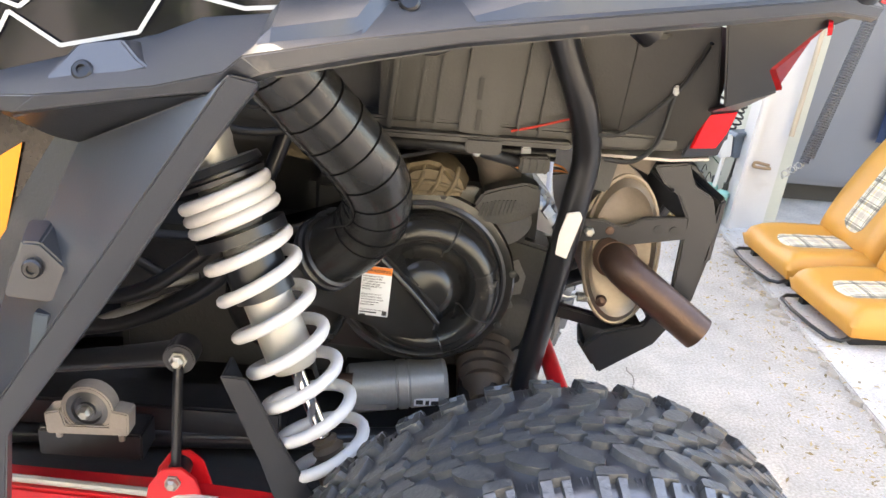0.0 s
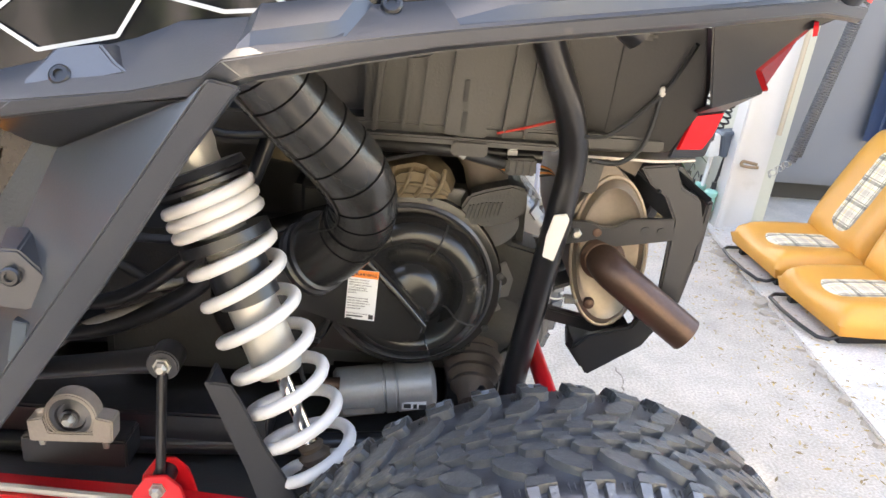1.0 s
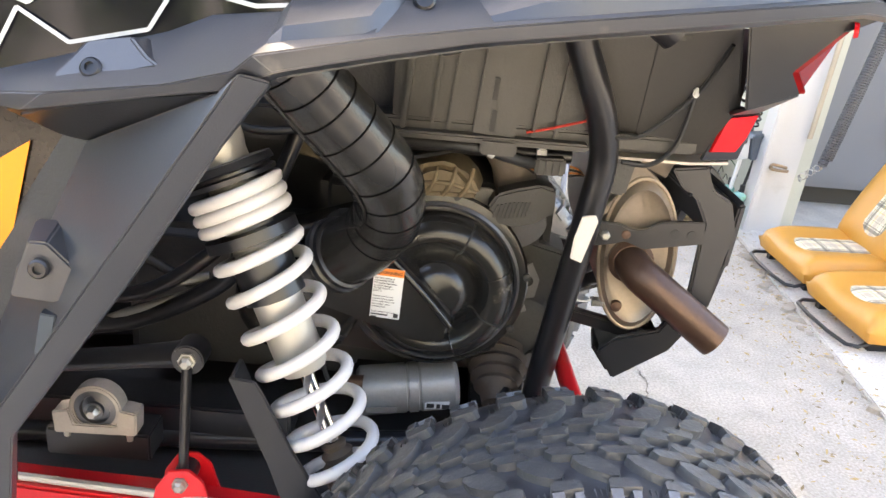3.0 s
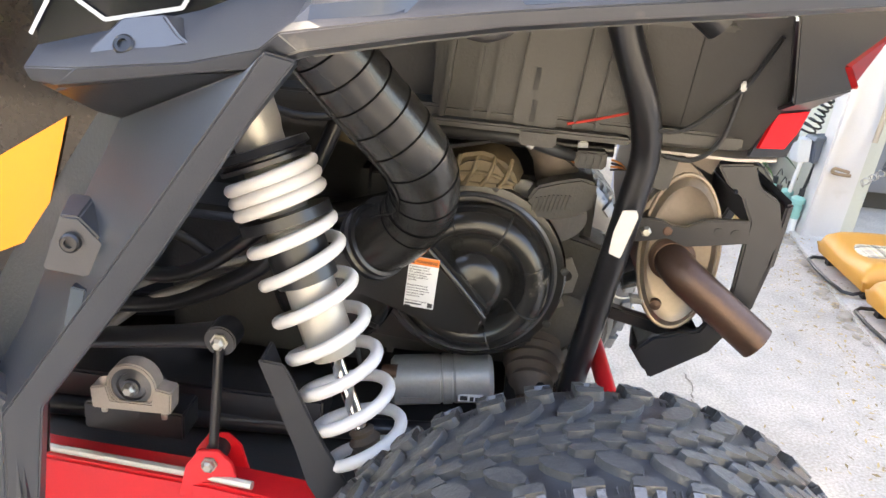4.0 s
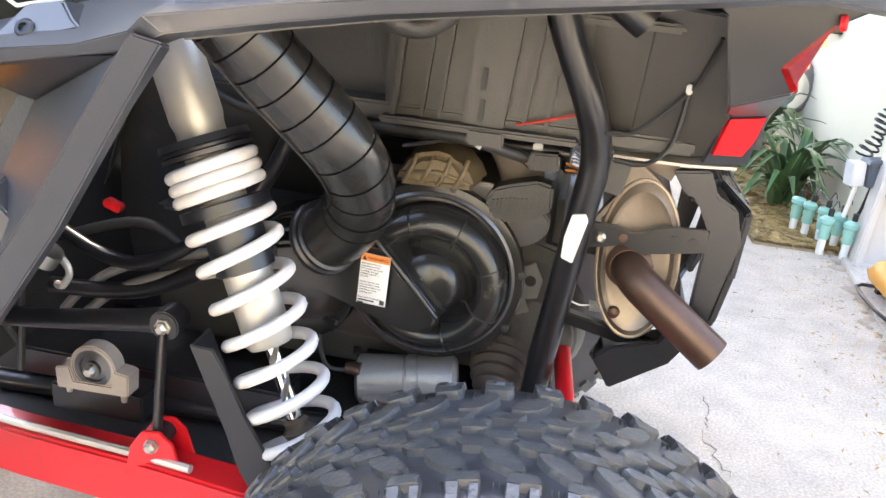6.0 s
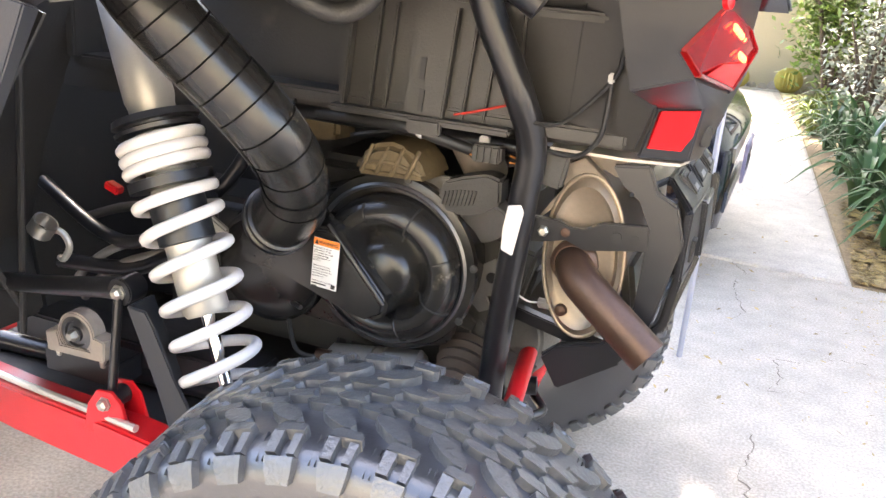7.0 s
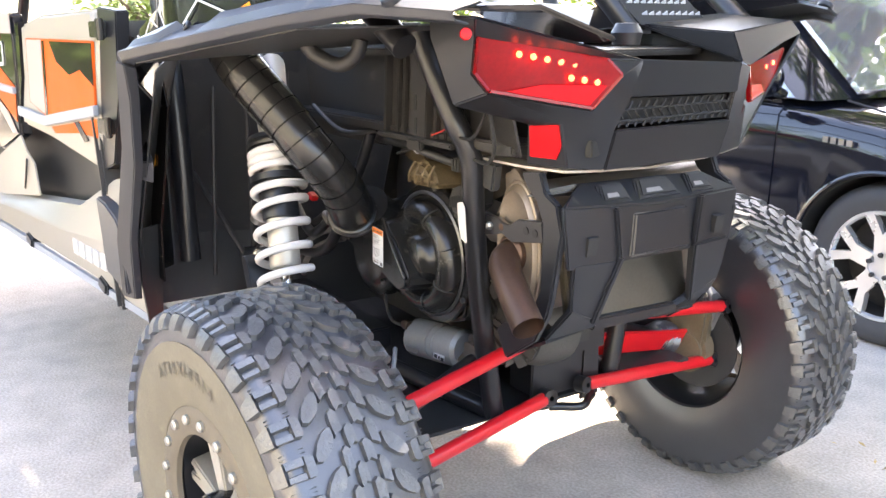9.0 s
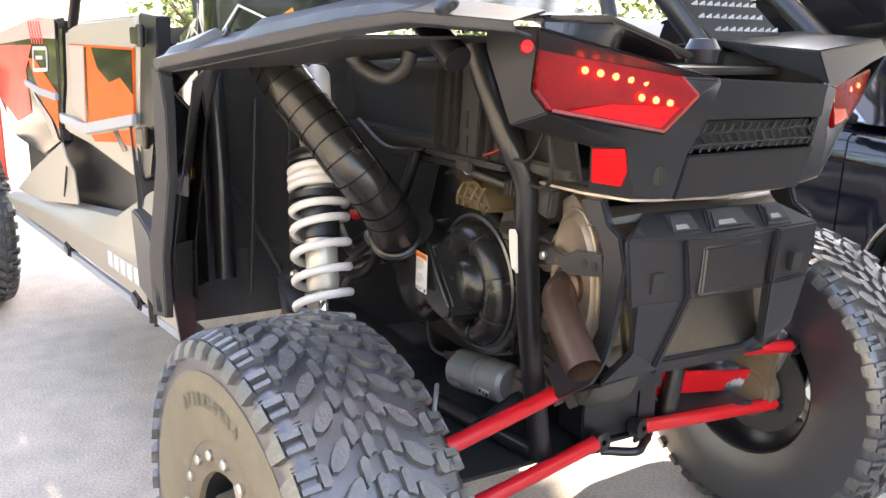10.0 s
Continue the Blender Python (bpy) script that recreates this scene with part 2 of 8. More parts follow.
def mesh_of(name, g, material, bevel=0.0, seg=2, smooth=38):
    bm = bmesh.new()
    bv = [bm.verts.new(p) for p in g.v]
    for q in g.f:
        try:
            bm.faces.new([bv[i] for i in q])
        except ValueError:
            pass
    bmesh.ops.recalc_face_normals(bm, faces=bm.faces)
    if bevel:
        es = [e for e in bm.edges if len(e.link_faces) == 2 and e.calc_face_angle(0) > radians(28)]
        bmesh.ops.bevel(bm, geom=es, offset=bevel, segments=seg, affect="EDGES", clamp_overlap=True)
    me = bpy.data.meshes.new(name)
    bm.to_mesh(me)
    bm.free()
    me.materials.append(material)
    me.polygons.foreach_set("use_smooth", [True] * len(me.polygons))
    me.set_sharp_from_angle(angle=radians(smooth))
    return me


def part(name, g, material, parent=None, label="", bevel=0.0, seg=2, smooth=38):
    """Links a Geo as one mesh object, under a thing or a part; its origin is its middle."""
    a = np.array(g.v)
    c = (a.min(0) + a.max(0)) / 2
    h = Geo()
    h.v, h.f = [tuple(p) for p in a - c], g.f
    ob = new(name, mesh_of(name, h, material, bevel, seg, smooth))
    place = Vector([float(x) for x in c])
    PLACE[ob.name] = place
    ob.location = place
    if parent:
        ob.parent = parent
        ob.location = place - PLACE[parent.name]
    if label:
        tagged(ob, label)
    return ob


def thing(name, label, category, at, group=""):
    ob = new(name)
    ob.empty_display_size = 0.1
    ob.location = at
    PLACE[ob.name] = Vector(at)
    return tagged(ob, label, category, group)


def built(ob, label, category, group="", kind=""):
    return tagged(ob, label, category, group, kind)


def text_geo(s, size, o, u, v, depth=0.0004):
    """Letters of the built-in font as a Geo, from o along u, upright along v."""
    cu = bpy.data.curves.new("letters", "FONT")
    cu.body, cu.size, cu.resolution_u, cu.offset = s, size, 2, 0.02 * size
    cu.align_x, cu.align_y = "LEFT", "BOTTOM"
    ob = bpy.data.objects.new("letters", cu)
    scene.collection.objects.link(ob)
    dg = bpy.context.evaluated_depsgraph_get()
    me = bpy.data.meshes.new_from_object(ob.evaluated_get(dg))
    o, u, v = Vector(o), Vector(u), Vector(v)
    w = u.cross(v)
    g = Geo().add([o + p.co.x * u + p.co.y * v + w * depth for p in me.vertices], [tuple(q.vertices) for q in me.polygons])
    bpy.data.objects.remove(ob)
    bpy.data.curves.remove(cu)
    return g


# ---- the buggy: wheels ----
YC = 0.69                                       # the buggy's middle plane
WX, WY, WZ, WS, WR = 0.100, 0.020, 0.376, 0.945, 0.381                           # rear axle, tyre radius (30 inch)
BUGGY = thing("off_road_buggy", "grey and black four-seat off-road buggy with orange decals, parked", "buggy", (0, YC, 0))


def tyre_profile(s):
    if s <= 0.095:
        return s, 0.369 - 0.25 * s * s
    a = (s - 0.095) / 0.032
    return 0.095 + 0.032 * math.sin(a), 0.3667 - 0.032 * (1 - math.cos(a))


def tyre_point(s, u, side, h):
    y, r = tyre_profile(s)
    y2, r2 = tyre_profile(s + 0.002)
    nx, nr = -(r2 - r), (y2 - y)
    k = math.hypot(nx, nr)
    y, r = y + h * nx / k, r + h * nr / k
    a = u / WR
    return (r * math.sin(a), side * y, r * math.cos(a))


def lug(g, u, rows, side, h):
    vs, n = [], len(rows)
    for i, (s, a, b) in enumerate(rows):
        c = 0.0015 if i in (0, n - 1) else 0.0
        d = c if i == 0 else -c
        vs += [tyre_point(s, u + a, side, -0.002), tyre_point(s, u + b, side, -0.002),
               tyre_point(s + d, u + a + 0.0018, side, h), tyre_point(s + d, u + b - 0.0018, side, h)]
    fs = [(0, 1, 3, 2), (4 * n - 4, 4 * n - 2, 4 * n - 1, 4 * n - 3)]
    for i in range(n - 1):
        o = 4 * i
        fs += [(o + 2, o + 3, o + 7, o + 6), (o, o + 2, o + 6, o + 4), (o + 1, o + 5, o + 7, o + 3)]
    g.add(vs, fs)


def tyre_geo():
    half = [tyre_profile(s) for s in np.linspace(0, 0.143, 22)]
    side = [(0.1275, 0.318), (0.1285, 0.29), (0.1265, 0.25), (0.120, 0.215), (0.112, 0.192), (0.104, 0.186)]
    pr = [(r, y) for y, r in half] + [(r, y) for y, r in side]
    pr = [(r, -y) for r, y in reversed(pr)] + pr[1:]
    g = lathe(pr + [(0.186, 0.0)], (0, 0, 0), (0, 1, 0), 96, close=True)
    return g


def tread_geo():
    g = Geo()
    n = 40
    p = 2 * math.pi * WR / n
    for i in range(n):
        for side, off in ((1, 0.0), (-1, 0.5)):
            u = (i + off) * p
            j = 0.0015 * (i % 3 - 1)
            # two rows of small interlocked blocks beside the zigzag centre line
            lug(g, u, [(0.001, -0.025, 0.006 + j), (0.009, -0.030, 0.004), (0.017, -0.024, 0.010), (0.020, -0.016, 0.006)], side, 0.0092)
            lug(g, u + 0.5 * p, [(0.0185, -0.022, 0.010), (0.025, -0.029, 0.012), (0.033, -0.022, 0.018), (0.036, -0.012, 0.014)], side, 0.0094)
            # slanting pointed blade
            lug(g, u, [(0.037, -0.031, -0.014 + j), (0.044, -0.032, 0.001), (0.055, -0.026, 0.011), (0.066, -0.014, 0.017), (0.076, 0.002, 0.014)], side, 0.0104)
            # shoulder block: head, two prongs with a slot between them, wide foot rolling down the shoulder
            k = u + 0.30 * p
            lug(g, k, [(0.078, -0.017, 0.009), (0.083, -0.021, 0.014), (0.095, -0.022, 0.014 + j)], side, 0.0116)
            lug(g, k, [(0.0945, -0.022, -0.006), (0.118, -0.022, -0.007)], side, 0.0116)
            lug(g, k, [(0.0945, 0.001, 0.014), (0.118, 0.001, 0.013)], side, 0.0092)
            lug(g, k, [(0.1175, -0.022, 0.014), (0.128, -0.021, 0.014), (0.142, -0.018, 0.011)], side, 0.0108)
            # two thin ribs low in the gap between shoulder blocks
            for e in (0.44, 0.55):
                lug(g, k + e * p, [(0.084, -0.0016, 0.0016), (0.124, -0.0010, 0.0022)], side, 0.0036)
    return g


def centred(name, g, m, **k):
    return mesh_of(name, g, m, **k)


TYRE_ME = centred("tyre", tyre_geo(), RUBBER, smooth=32)
TREAD_ME = centred("tread", tread_geo(), LUGS, smooth=32)
ring = [(0.318, -0.1290), (0.30, -0.1305), (0.27, -0.1303), (0.24, -0.1270), (0.215, -0.1220), (0.203, -0.1180)]
WALL_ME = centred("sidewall", lathe(ring + [(r, h + 0.004) for r, h in reversed(ring)], (0, 0, 0), (0, 1, 0), 72, close=True), SIDEWALL)
barrel = [(0.186, 0.108), (0.180, 0.098), (0.172, 0.05), (0.160, -0.02), (0.158, -0.06), (0.160, -0.098), (0.172, -0.104), (0.186, -0.104), (0.184, -0.06), (0.184, 0.06)]
WHEEL_G = lathe(barrel, (0, 0, 0), (0, 1, 0), 56, close=True)
lathe([(0.0, -0.02), (0.075, -0.02), (0.085, -0.035), (0.078, -0.066), (0.05, -0.075), (0.0, -0.075)], (0, 0, 0), (0, 1, 0), 40, WHEEL_G)
WHEEL_ME = centred("wheel", WHEEL_G, BLACKP, smooth=40)
RING_ME = centred("beadlock_ring", lathe([(0.150, -0.106), (0.152, -0.116), (0.162, -0.121), (0.196, -0.121), (0.204, -0.116), (0.204, -0.106)], (0, 0, 0), (0, 1, 0), 64, close=True),
                  mat("dusty_beadlock", (0.16, 0.135, 0.10), 0.6, metal=0.3, dust=0.3, dustcol=(0.28, 0.24, 0.17)))
size_text = Geo()
for i, ch in enumerate("AT30X10R14"):
    a = radians(132 - 5.2 * i)
    u, v = Vector((math.sin(a), 0, -math.cos(a))), Vector((math.cos(a), 0, math.sin(a)))
    t = text_geo(ch, 0.032, v * 0.256 - u * 0.010 + Vector((0, -0.1312, 0)), u, v, 0.0012)
    size_text.add(t.v, t.f)
TEXT_ME = centred("sidewall_text", size_text, mat("raised_tyre_letters", (0.10, 0.088, 0.062), 0.7, var=0.2))
SPOKE_M = mat("machined_spoke", (0.55, 0.51, 0.44), 0.35, metal=0.6, var=0.12, dust=0.12)
SPOKE_ME = centred("spoke", prism([(0.034, -0.017), (0.150, -0.026), (0.160, -0.010), (0.120, 0.0), (0.160, 0.010), (0.150, 0.026), (0.034, 0.017)],
                                  (0, -0.050, 0), (1, 0, 0), (0, 0, 1), 0.038, taper=0.9), SPOKE_M, bevel=0.003)
CAP_ME = centred("hub_cap", lathe([(0.046, -0.07), (0.046, -0.118), (0.040, -0.124), (0.0, -0.124)], (0, 0, 0), (0, 1, 0), 28), GLOSS, bevel=0.002)
RBOLT_ME = centred("rim_bolt", lathe([(0.0095, 0.0), (0.0095, -0.006), (0.0065, -0.009), (0.0, -0.009)], (0, 0, 0), (0, 1, 0), 10), BOLT)


def wheel(at, turn):
    """A wheel under the buggy; turn: degrees about the upright, 0 shows the outside towards -y."""
    w = new("wheel", WHEEL_ME)
    w.parent = BUGGY
    w.location = Vector(at) - PLACE[BUGGY.name]
    w.scale = (WS, 0.93, WS)
    w.rotation_euler = (0, radians(11), radians(turn))
    PLACE[w.name] = Vector(at)
    tagged(w, "black wheel with machined spokes and a mud tyre")

    def sub(name, me, loc=(0, 0, 0), ry=0.0):
        o = new(name, me)
        o.parent = w
        o.location, o.rotation_euler = loc, (0, ry, 0)
        return o
    tagged(sub("tyre", TYRE_ME), "black mud-terrain tyre with worn dusty lugs")
    tagged(sub("tread", TREAD_ME), "staggered worn rubber tread lugs", kind="stuff")
    sub("sidewall_text", TEXT_ME)
    tagged(sub("sidewall", WALL_ME), "tan dust-caked sidewall")
    sub("beadlock_ring", RING_ME)
    sub("hub_cap", CAP_ME)
    for i in range(6):
        sub("spoke", SPOKE_ME, ry=i * math.pi / 3)
    for i in range(18):
        a = 2 * math.pi * i / 18
        sub("rim_bolt", RBOLT_ME, (0.180 * math.cos(a), -0.1205, 0.180 * math.sin(a)))
    return w


wheel((WX, WY, WZ), 6)
wheel((-0.067, 1.300, 0.373), 184)
wheel((WX - 2.95, WY - 0.38, WZ), 7)
wheel(other((WX - 2.95, WY - 0.38, WZ)), 187)


# ---- the buggy: rear fender, both sides ----
def both(name, g, m, parent=None, label="", **k):
    a = part(name, g, m, parent or BUGGY, label, **k)
    part(name, flip(g), m, parent or BUGGY, label, **k)
    return a


low = [(-0.496, -0.004, 1.034), (-0.460, -0.030, 1.038), (-0.328, -0.052, 1.066), (-0.273, -0.070, 1.078), (-0.229, -0.082, 1.098), (-0.149, -0.042, 1.112),
       (-0.075, -0.011, 1.124), (0.028, 0.017, 1.137), (0.168, 0.051, 1.154), (0.300, 0.105, 1.168), (0.386, 0.205, 1.158)]
fold = [(-0.500, -0.008, 1.046), (-0.434, -0.040, 1.057), (-0.328, -0.056, 1.075), (-0.262, -0.081, 1.096), (-0.245, -0.087, 1.111), (-0.156, -0.048, 1.126),
        (-0.075, -0.018, 1.137), (0.028, 0.010, 1.150), (0.168, 0.044, 1.167), (0.300, 0.098, 1.181), (0.388, 0.198, 1.170)]
inn = [(-0.496, 0.012, 1.064), (-0.430, 0.014, 1.083), (-0.343, 0.018, 1.109), (-0.300, 0.004, 1.128), (-0.213, -0.012, 1.141), (-0.150, 0.000, 1.152),
       (-0.075, 0.026, 1.161), (0.028, 0.056, 1.172), (0.168, 0.098, 1.189), (0.290, 0.160, 1.200), (0.388, 0.248, 1.184)]
n = len(low)
vs = low + fold + inn + [(x + 0.004, y + 0.020, z - 0.006) for x, y, z in low]
fs = [(i, i + 1, n + i + 1, n + i) for i in range(n - 1)] + [(n + i, n + i + 1, 2 * n + i + 1, 2 * n + i) for i in range(n - 1)] + [(3 * n + i, 3 * n + i + 1, i + 1, i) for i in range(n - 1)]
FEND = both("rear_fender", shell(vs, fs, 0.004), FENDER, None, "matt grey plastic rear fender flare", bevel=0.0030)
# raised slabs on the flare, with a recess round the second bolt
def on_flare(x, k, up):
    a, b = np.array(fold), np.array(inn)
    p, q = (Vector((x, np.interp(x, c[:, 0], c[:, 1]), np.interp(x, c[:, 0], c[:, 2]))) for c in (a, b))
    return p.lerp(q, k) + Vector((0, -0.45, 0.89)) * up


for x0, x1, skew in ((-0.238, -0.150, 0.022), (-0.062, 0.300, -0.020)):
    m = 9
    xs = [x0 + (x1 - x0) * i / (m - 1) for i in range(m)]
    rows3 = []
    for k, up in ((0.16, 0.0), (0.34, 0.010), (0.98, 0.012)):
        rows3.append([on_flare(x + skew * (k - 0.3) * (1 if (i > m // 2) == (x0 < -0.2) else 0), k, 0.0 if i in (0, m - 1) else up) for i, x in enumerate(xs)])
    both("flare_slab", shell([p for r in rows3 for p in r], [(i * m + j, i * m + j + 1, (i + 1) * m + j + 1, (i + 1) * m + j) for i in range(2) for j in range(m - 1)], 0.003), FENDER, FEND, smooth=20)
# raised bolt pads on the flare
g = prism([(-0.078, -0.030), (0.100, -0.018), (0.075, 0.002), (0.045, 0.036), (-0.025, 0.038)], (-0.398, 0.0, 1.064), (0.97, -0.12, 0.20), (0, 0.62, 0.78), 0.024, taper=0.60)
both("bolt_pad", g, FENDER, FEND, bevel=0.002)
for x, y, z in ((-0.398, 0.002, 1.066), (-0.119, 0.026, 1.143)):
    g = lathe([(0.0, -0.001), (0.0095, 0.0), (0.0095, 0.005), (0.0075, 0.007), (0.0045, 0.007), (0.0045, 0.004), (0.0, 0.004)], (x, y - 0.021, z + 0.010), (0, -0.86, 0.50), 18)
    both("bolt", g, STEEL, FEND)
# the front leg of the flare
vs = [(-0.255, -0.083, 1.096), (-0.368, -0.062, 0.932), (-0.520, -0.058, 0.712), (-0.530, -0.056, 0.585),
      (-0.235, -0.078, 1.092), (-0.280, -0.062, 1.032), (-0.368, -0.045, 0.896), (-0.496, -0.040, 0.713), (-0.513, -0.038, 0.579),
      (-0.276, -0.066, 1.074), (-0.423, 0.022, 1.000), (-0.455, 0.008, 0.927), (-0.490, 0.000, 0.876), (-0.500, 0.002, 0.842), (-0.520, 0.000, 0.792), (-0.558, -0.006, 0.723),
      (-0.575, -0.008, 0.585), (-0.238, -0.058, 1.086), (-0.282, -0.046, 1.028), (-0.370, -0.030, 0.892), (-0.498, -0.026, 0.710), (-0.514, -0.024, 0.577), (-0.400, -0.040, 0.905), (-0.412, -0.044, 0.862)]
fs = [(4, 5, 1, 0), (5, 6, 1), (6, 7, 2, 1), (7, 8, 3, 2), (0, 1, 10, 9), (1, 22, 11, 10), (22, 12, 11), (1, 23, 13, 12, 22), (1, 2, 14, 13, 23), (2, 15, 14), (2, 3, 16, 15),
      (17, 18, 5, 4), (18, 19, 6, 5), (19, 20, 7, 6), (20, 21, 8, 7)]
LEG = both("fender_leg", shell(vs, fs, 0.004), FENDER, None, "matt grey faceted front leg of the fender", bevel=0.0030)
g = lathe([(0.0, 0.0), (0.0095, 0.0), (0.0095, 0.006), (0.0075, 0.008), (0.0045, 0.008), (0.0045, 0.004), (0.0, 0.004)], (-0.452, -0.034, 0.893), (0.1, -1, 0.1), 18)
both("bolt", g, STEEL, LEG)
both("leg_facet", prism([(-0.010, -0.024), (0.010, -0.022), (0.010, 0.022), (-0.010, 0.024)], (-0.447, -0.036, 0.827), (0.98, -0.10, 0.05), (0.06, 0.35, 0.93), 0.010, taper=0.8), FENDER, LEG, bevel=0.001)
both("bolt_block", prism([(-0.042, -0.034), (0.038, -0.040), (0.046, 0.006), (0.004, 0.044), (-0.020, 0.044)], (-0.452, 0.000, 0.885), (1, 0, 0), (0.1, 0, 1), 0.034, taper=0.72), FENDER, LEG, bevel=0.002)
# thin black sheet across the underside of the flare's nose
both("fender_nose_sheet", shell([(-0.480, -0.012, 1.036), (-0.330, -0.046, 1.066), (-0.276, -0.060, 1.074), (-0.420, 0.030, 0.999), (-0.455, 0.034, 1.005)], [(0, 1, 3, 4), (1, 2, 3)], 0.003), BLACKP)
# underside of the flare and wheel-well liner
under = [(x + 0.006, y + 0.022, z - 0.004) for x, y, z in low[4:9]] + [(x, 0.46, 1.122 + 0.009 * i) for i, (x, y, z) in enumerate(low[4:9])]
m = len(under) // 2
both("fender_underside", shell(under, [(i, i + 1, m + i + 1, m + i) for i in range(m - 1)], 0.003), LINER)
both("wheel_well_liner", shell([(-0.530, -0.010, 0.660), (-0.512, -0.016, 0.72), (-0.275, -0.016, 1.075), (-0.80, 0.10, 0.64), (-0.78, 0.12, 0.80), (-0.62, 0.13, 1.12), (-0.80, 0.42, 0.60), (-0.74, 0.42, 0.80), (-0.60, 0.42, 1.12)],
                               [(0, 1, 4, 3), (1, 2, 5, 4), (3, 4, 7, 6), (4, 5, 8, 7)], 0.003), LINER, None, "black plastic wheel-well liner")
both("mud_flap", shell([(-0.512, -0.018, 0.730), (-0.530, -0.016, 0.600), (-0.594, 0.008, 0.480), (-0.604, 0.040, 0.490), (-0.560, 0.045, 0.730)], [(0, 1, 2, 3, 4)], 0.004), LINER, None, "black plastic flap behind the fender leg")
for a, b in (((-0.70, 0.20, 0.55), (-0.66, 0.22, 1.10)), ((-0.69, 0.30, 0.50), (-0.62, 0.28, 1.10)), ((-0.72, 0.15, 0.85), (-0.69, 0.30, 0.55))):
    both("liner_rib", tube([a, b], 0.006, 8), LINER)

# ---- the buggy: side panels ahead of the fender ----
QUARTER = both("quarter_panel", shell([(-0.46, 0.040, 1.12), (-0.86, 0.040, 1.15), (-0.86, 0.036, 0.60), (-0.535, 0.036, 0.60), (-0.525, 0.036, 0.73), (-0.450, 0.036, 0.86), (-0.395, 0.038, 1.0)], [(0, 1, 2, 3, 4, 5, 6)], 0.004),
               mat("dusty_glossy_panel", (0.016, 0.012, 0.010), 0.10, var=0.3, bump=0.01, dust=0.05, dustcol=(0.10, 0.06, 0.045), coat=0.12, spec=0.3), None, "dusty glossy black quarter panel", bevel=0.001)
both("panel_decal", xz([(-0.483, 0.994), (-0.615, 0.908), (-0.72, 0.838), (-0.74, 0.800), (-0.622, 0.836), (-0.577, 0.838), (-0.517, 0.868)], 0.0315, 0.0015), YELLOW, QUARTER, "yellow wedge decal")
bed = [(x, y + 0.004, z - 0.004) for x, y, z in inn] + [(x - 0.01, y + 0.008, z + 0.085) for x, y, z in inn]
BEDSIDE = both("bed_side", shell(bed, [(i, i + 1, n + i + 1, n + i) for i in range(n - 2)], 0.004), BODYGLOSS, None, "glossy black bed side with white outlined decal")


def on_bed(x, z):
    """A point on the outside of the bed side at x, z of the way up."""
    a = np.array(inn)
    y, h = np.interp(x, a[:, 0], a[:, 1]), np.interp(x, a[:, 0], a[:, 2])
    return Vector((x - 0.01 * z, y + 0.0035 + 0.005 * z - 0.004, h - 0.004 + 0.085 * z))


def stroke(pts, w):
    g = Geo()
    for a, b in zip(pts, pts[1:]):
        bar(on_bed(*a), on_bed(*b), 0.0012, w, g)
    return g


for pts in ([(-0.50, 0.15), (-0.47, 0.6), (-0.43, 0.15), (-0.36, 0.10), (-0.33, 0.45), (-0.26, 0.10), (-0.20, 0.08), (-0.27, 0.62), (-0.22, 0.95)], [(-0.50, 0.9), (-0.46, 0.62), (-0.40, 0.95), (-0.36, 0.62), (-0.30, 0.95)],
            [(-0.14, 0.10), (-0.10, 0.5), (-0.02, 0.12), (0.08, 0.12)]):
    for a, b in zip(pts, pts[1:]):
        both("decal_line", stroke([a, b], 0.0036), DECALWHITE, BEDSIDE)
both("decal_wedge", xz([(-0.08, 1.165), (0.05, 1.178), (0.04, 1.19)], 0.055, 0.001), YELLOW, BEDSIDE)
# doors, sill and cowl of the body side, which runs slightly askew to the x axis
PALE = mat("pale_grey_decal", (0.42, 0.34, 0.30), 0.5, var=0.1, bump=0.0, spec=0.2)
REDSTRIPE = mat("red_decal", (0.60, 0.03, 0.03), 0.35, var=0.05, bump=0.0)
REDBODY = mat("red_body_plastic", (0.60, 0.05, 0.03), 0.35, var=0.08, bump=0.02)
STRAKE = mat("steel_blue_strake", (0.26, 0.29, 0.34), 0.35, var=0.06, bump=0.0)


def askew(g, out=0.0):
    return Geo().add([(p[0], p[1] - 0.02 + 0.13 * (p[0] + 0.86) - out, p[2]) for p in g.v], g.f)


def plate(poly, out, h, taper=1.0):
    """A plate on the body side, its outer face out in front of the side's plane."""
    return askew(xz(poly, h, h, taper=taper), out)


RDOOR = [(-0.800, 1.197), (-1.200, 1.190), (-1.390, 1.165), (-1.420, 1.020), (-1.485, 0.900), (-1.480, 0.877), (-1.240, 0.862), (-0.853, 0.816), (-0.830, 0.860), (-0.815, 0.966), (-0.780, 1.125)]
d = part("rear_door", plate(RDOOR, 0.0, 0.035, 0.985), SILVERP, BUGGY, "silver-framed half door with orange and black graphics", bevel=0.008, seg=3)
part("door_panel", plate([(-1.335, 1.128), (-0.797, 1.124), (-0.822, 0.972), (-1.220, 0.918), (-1.365, 0.950)], 0.006, 0.006), DECALORANGE, d, "orange door panel", bevel=0.002)
part("door_decal", plate([(-1.325, 1.124), (-1.190, 1.124), (-1.225, 0.925), (-1.355, 0.953)], 0.0072, 0.001), PALE, d)
part("door_decal", plate([(-1.120, 1.121), (-0.803, 1.119), (-0.815, 1.020), (-0.900, 1.055), (-0.985, 1.040), (-1.075, 1.070)], 0.0074, 0.001), BODYGLOSS, d, "black splash decal")
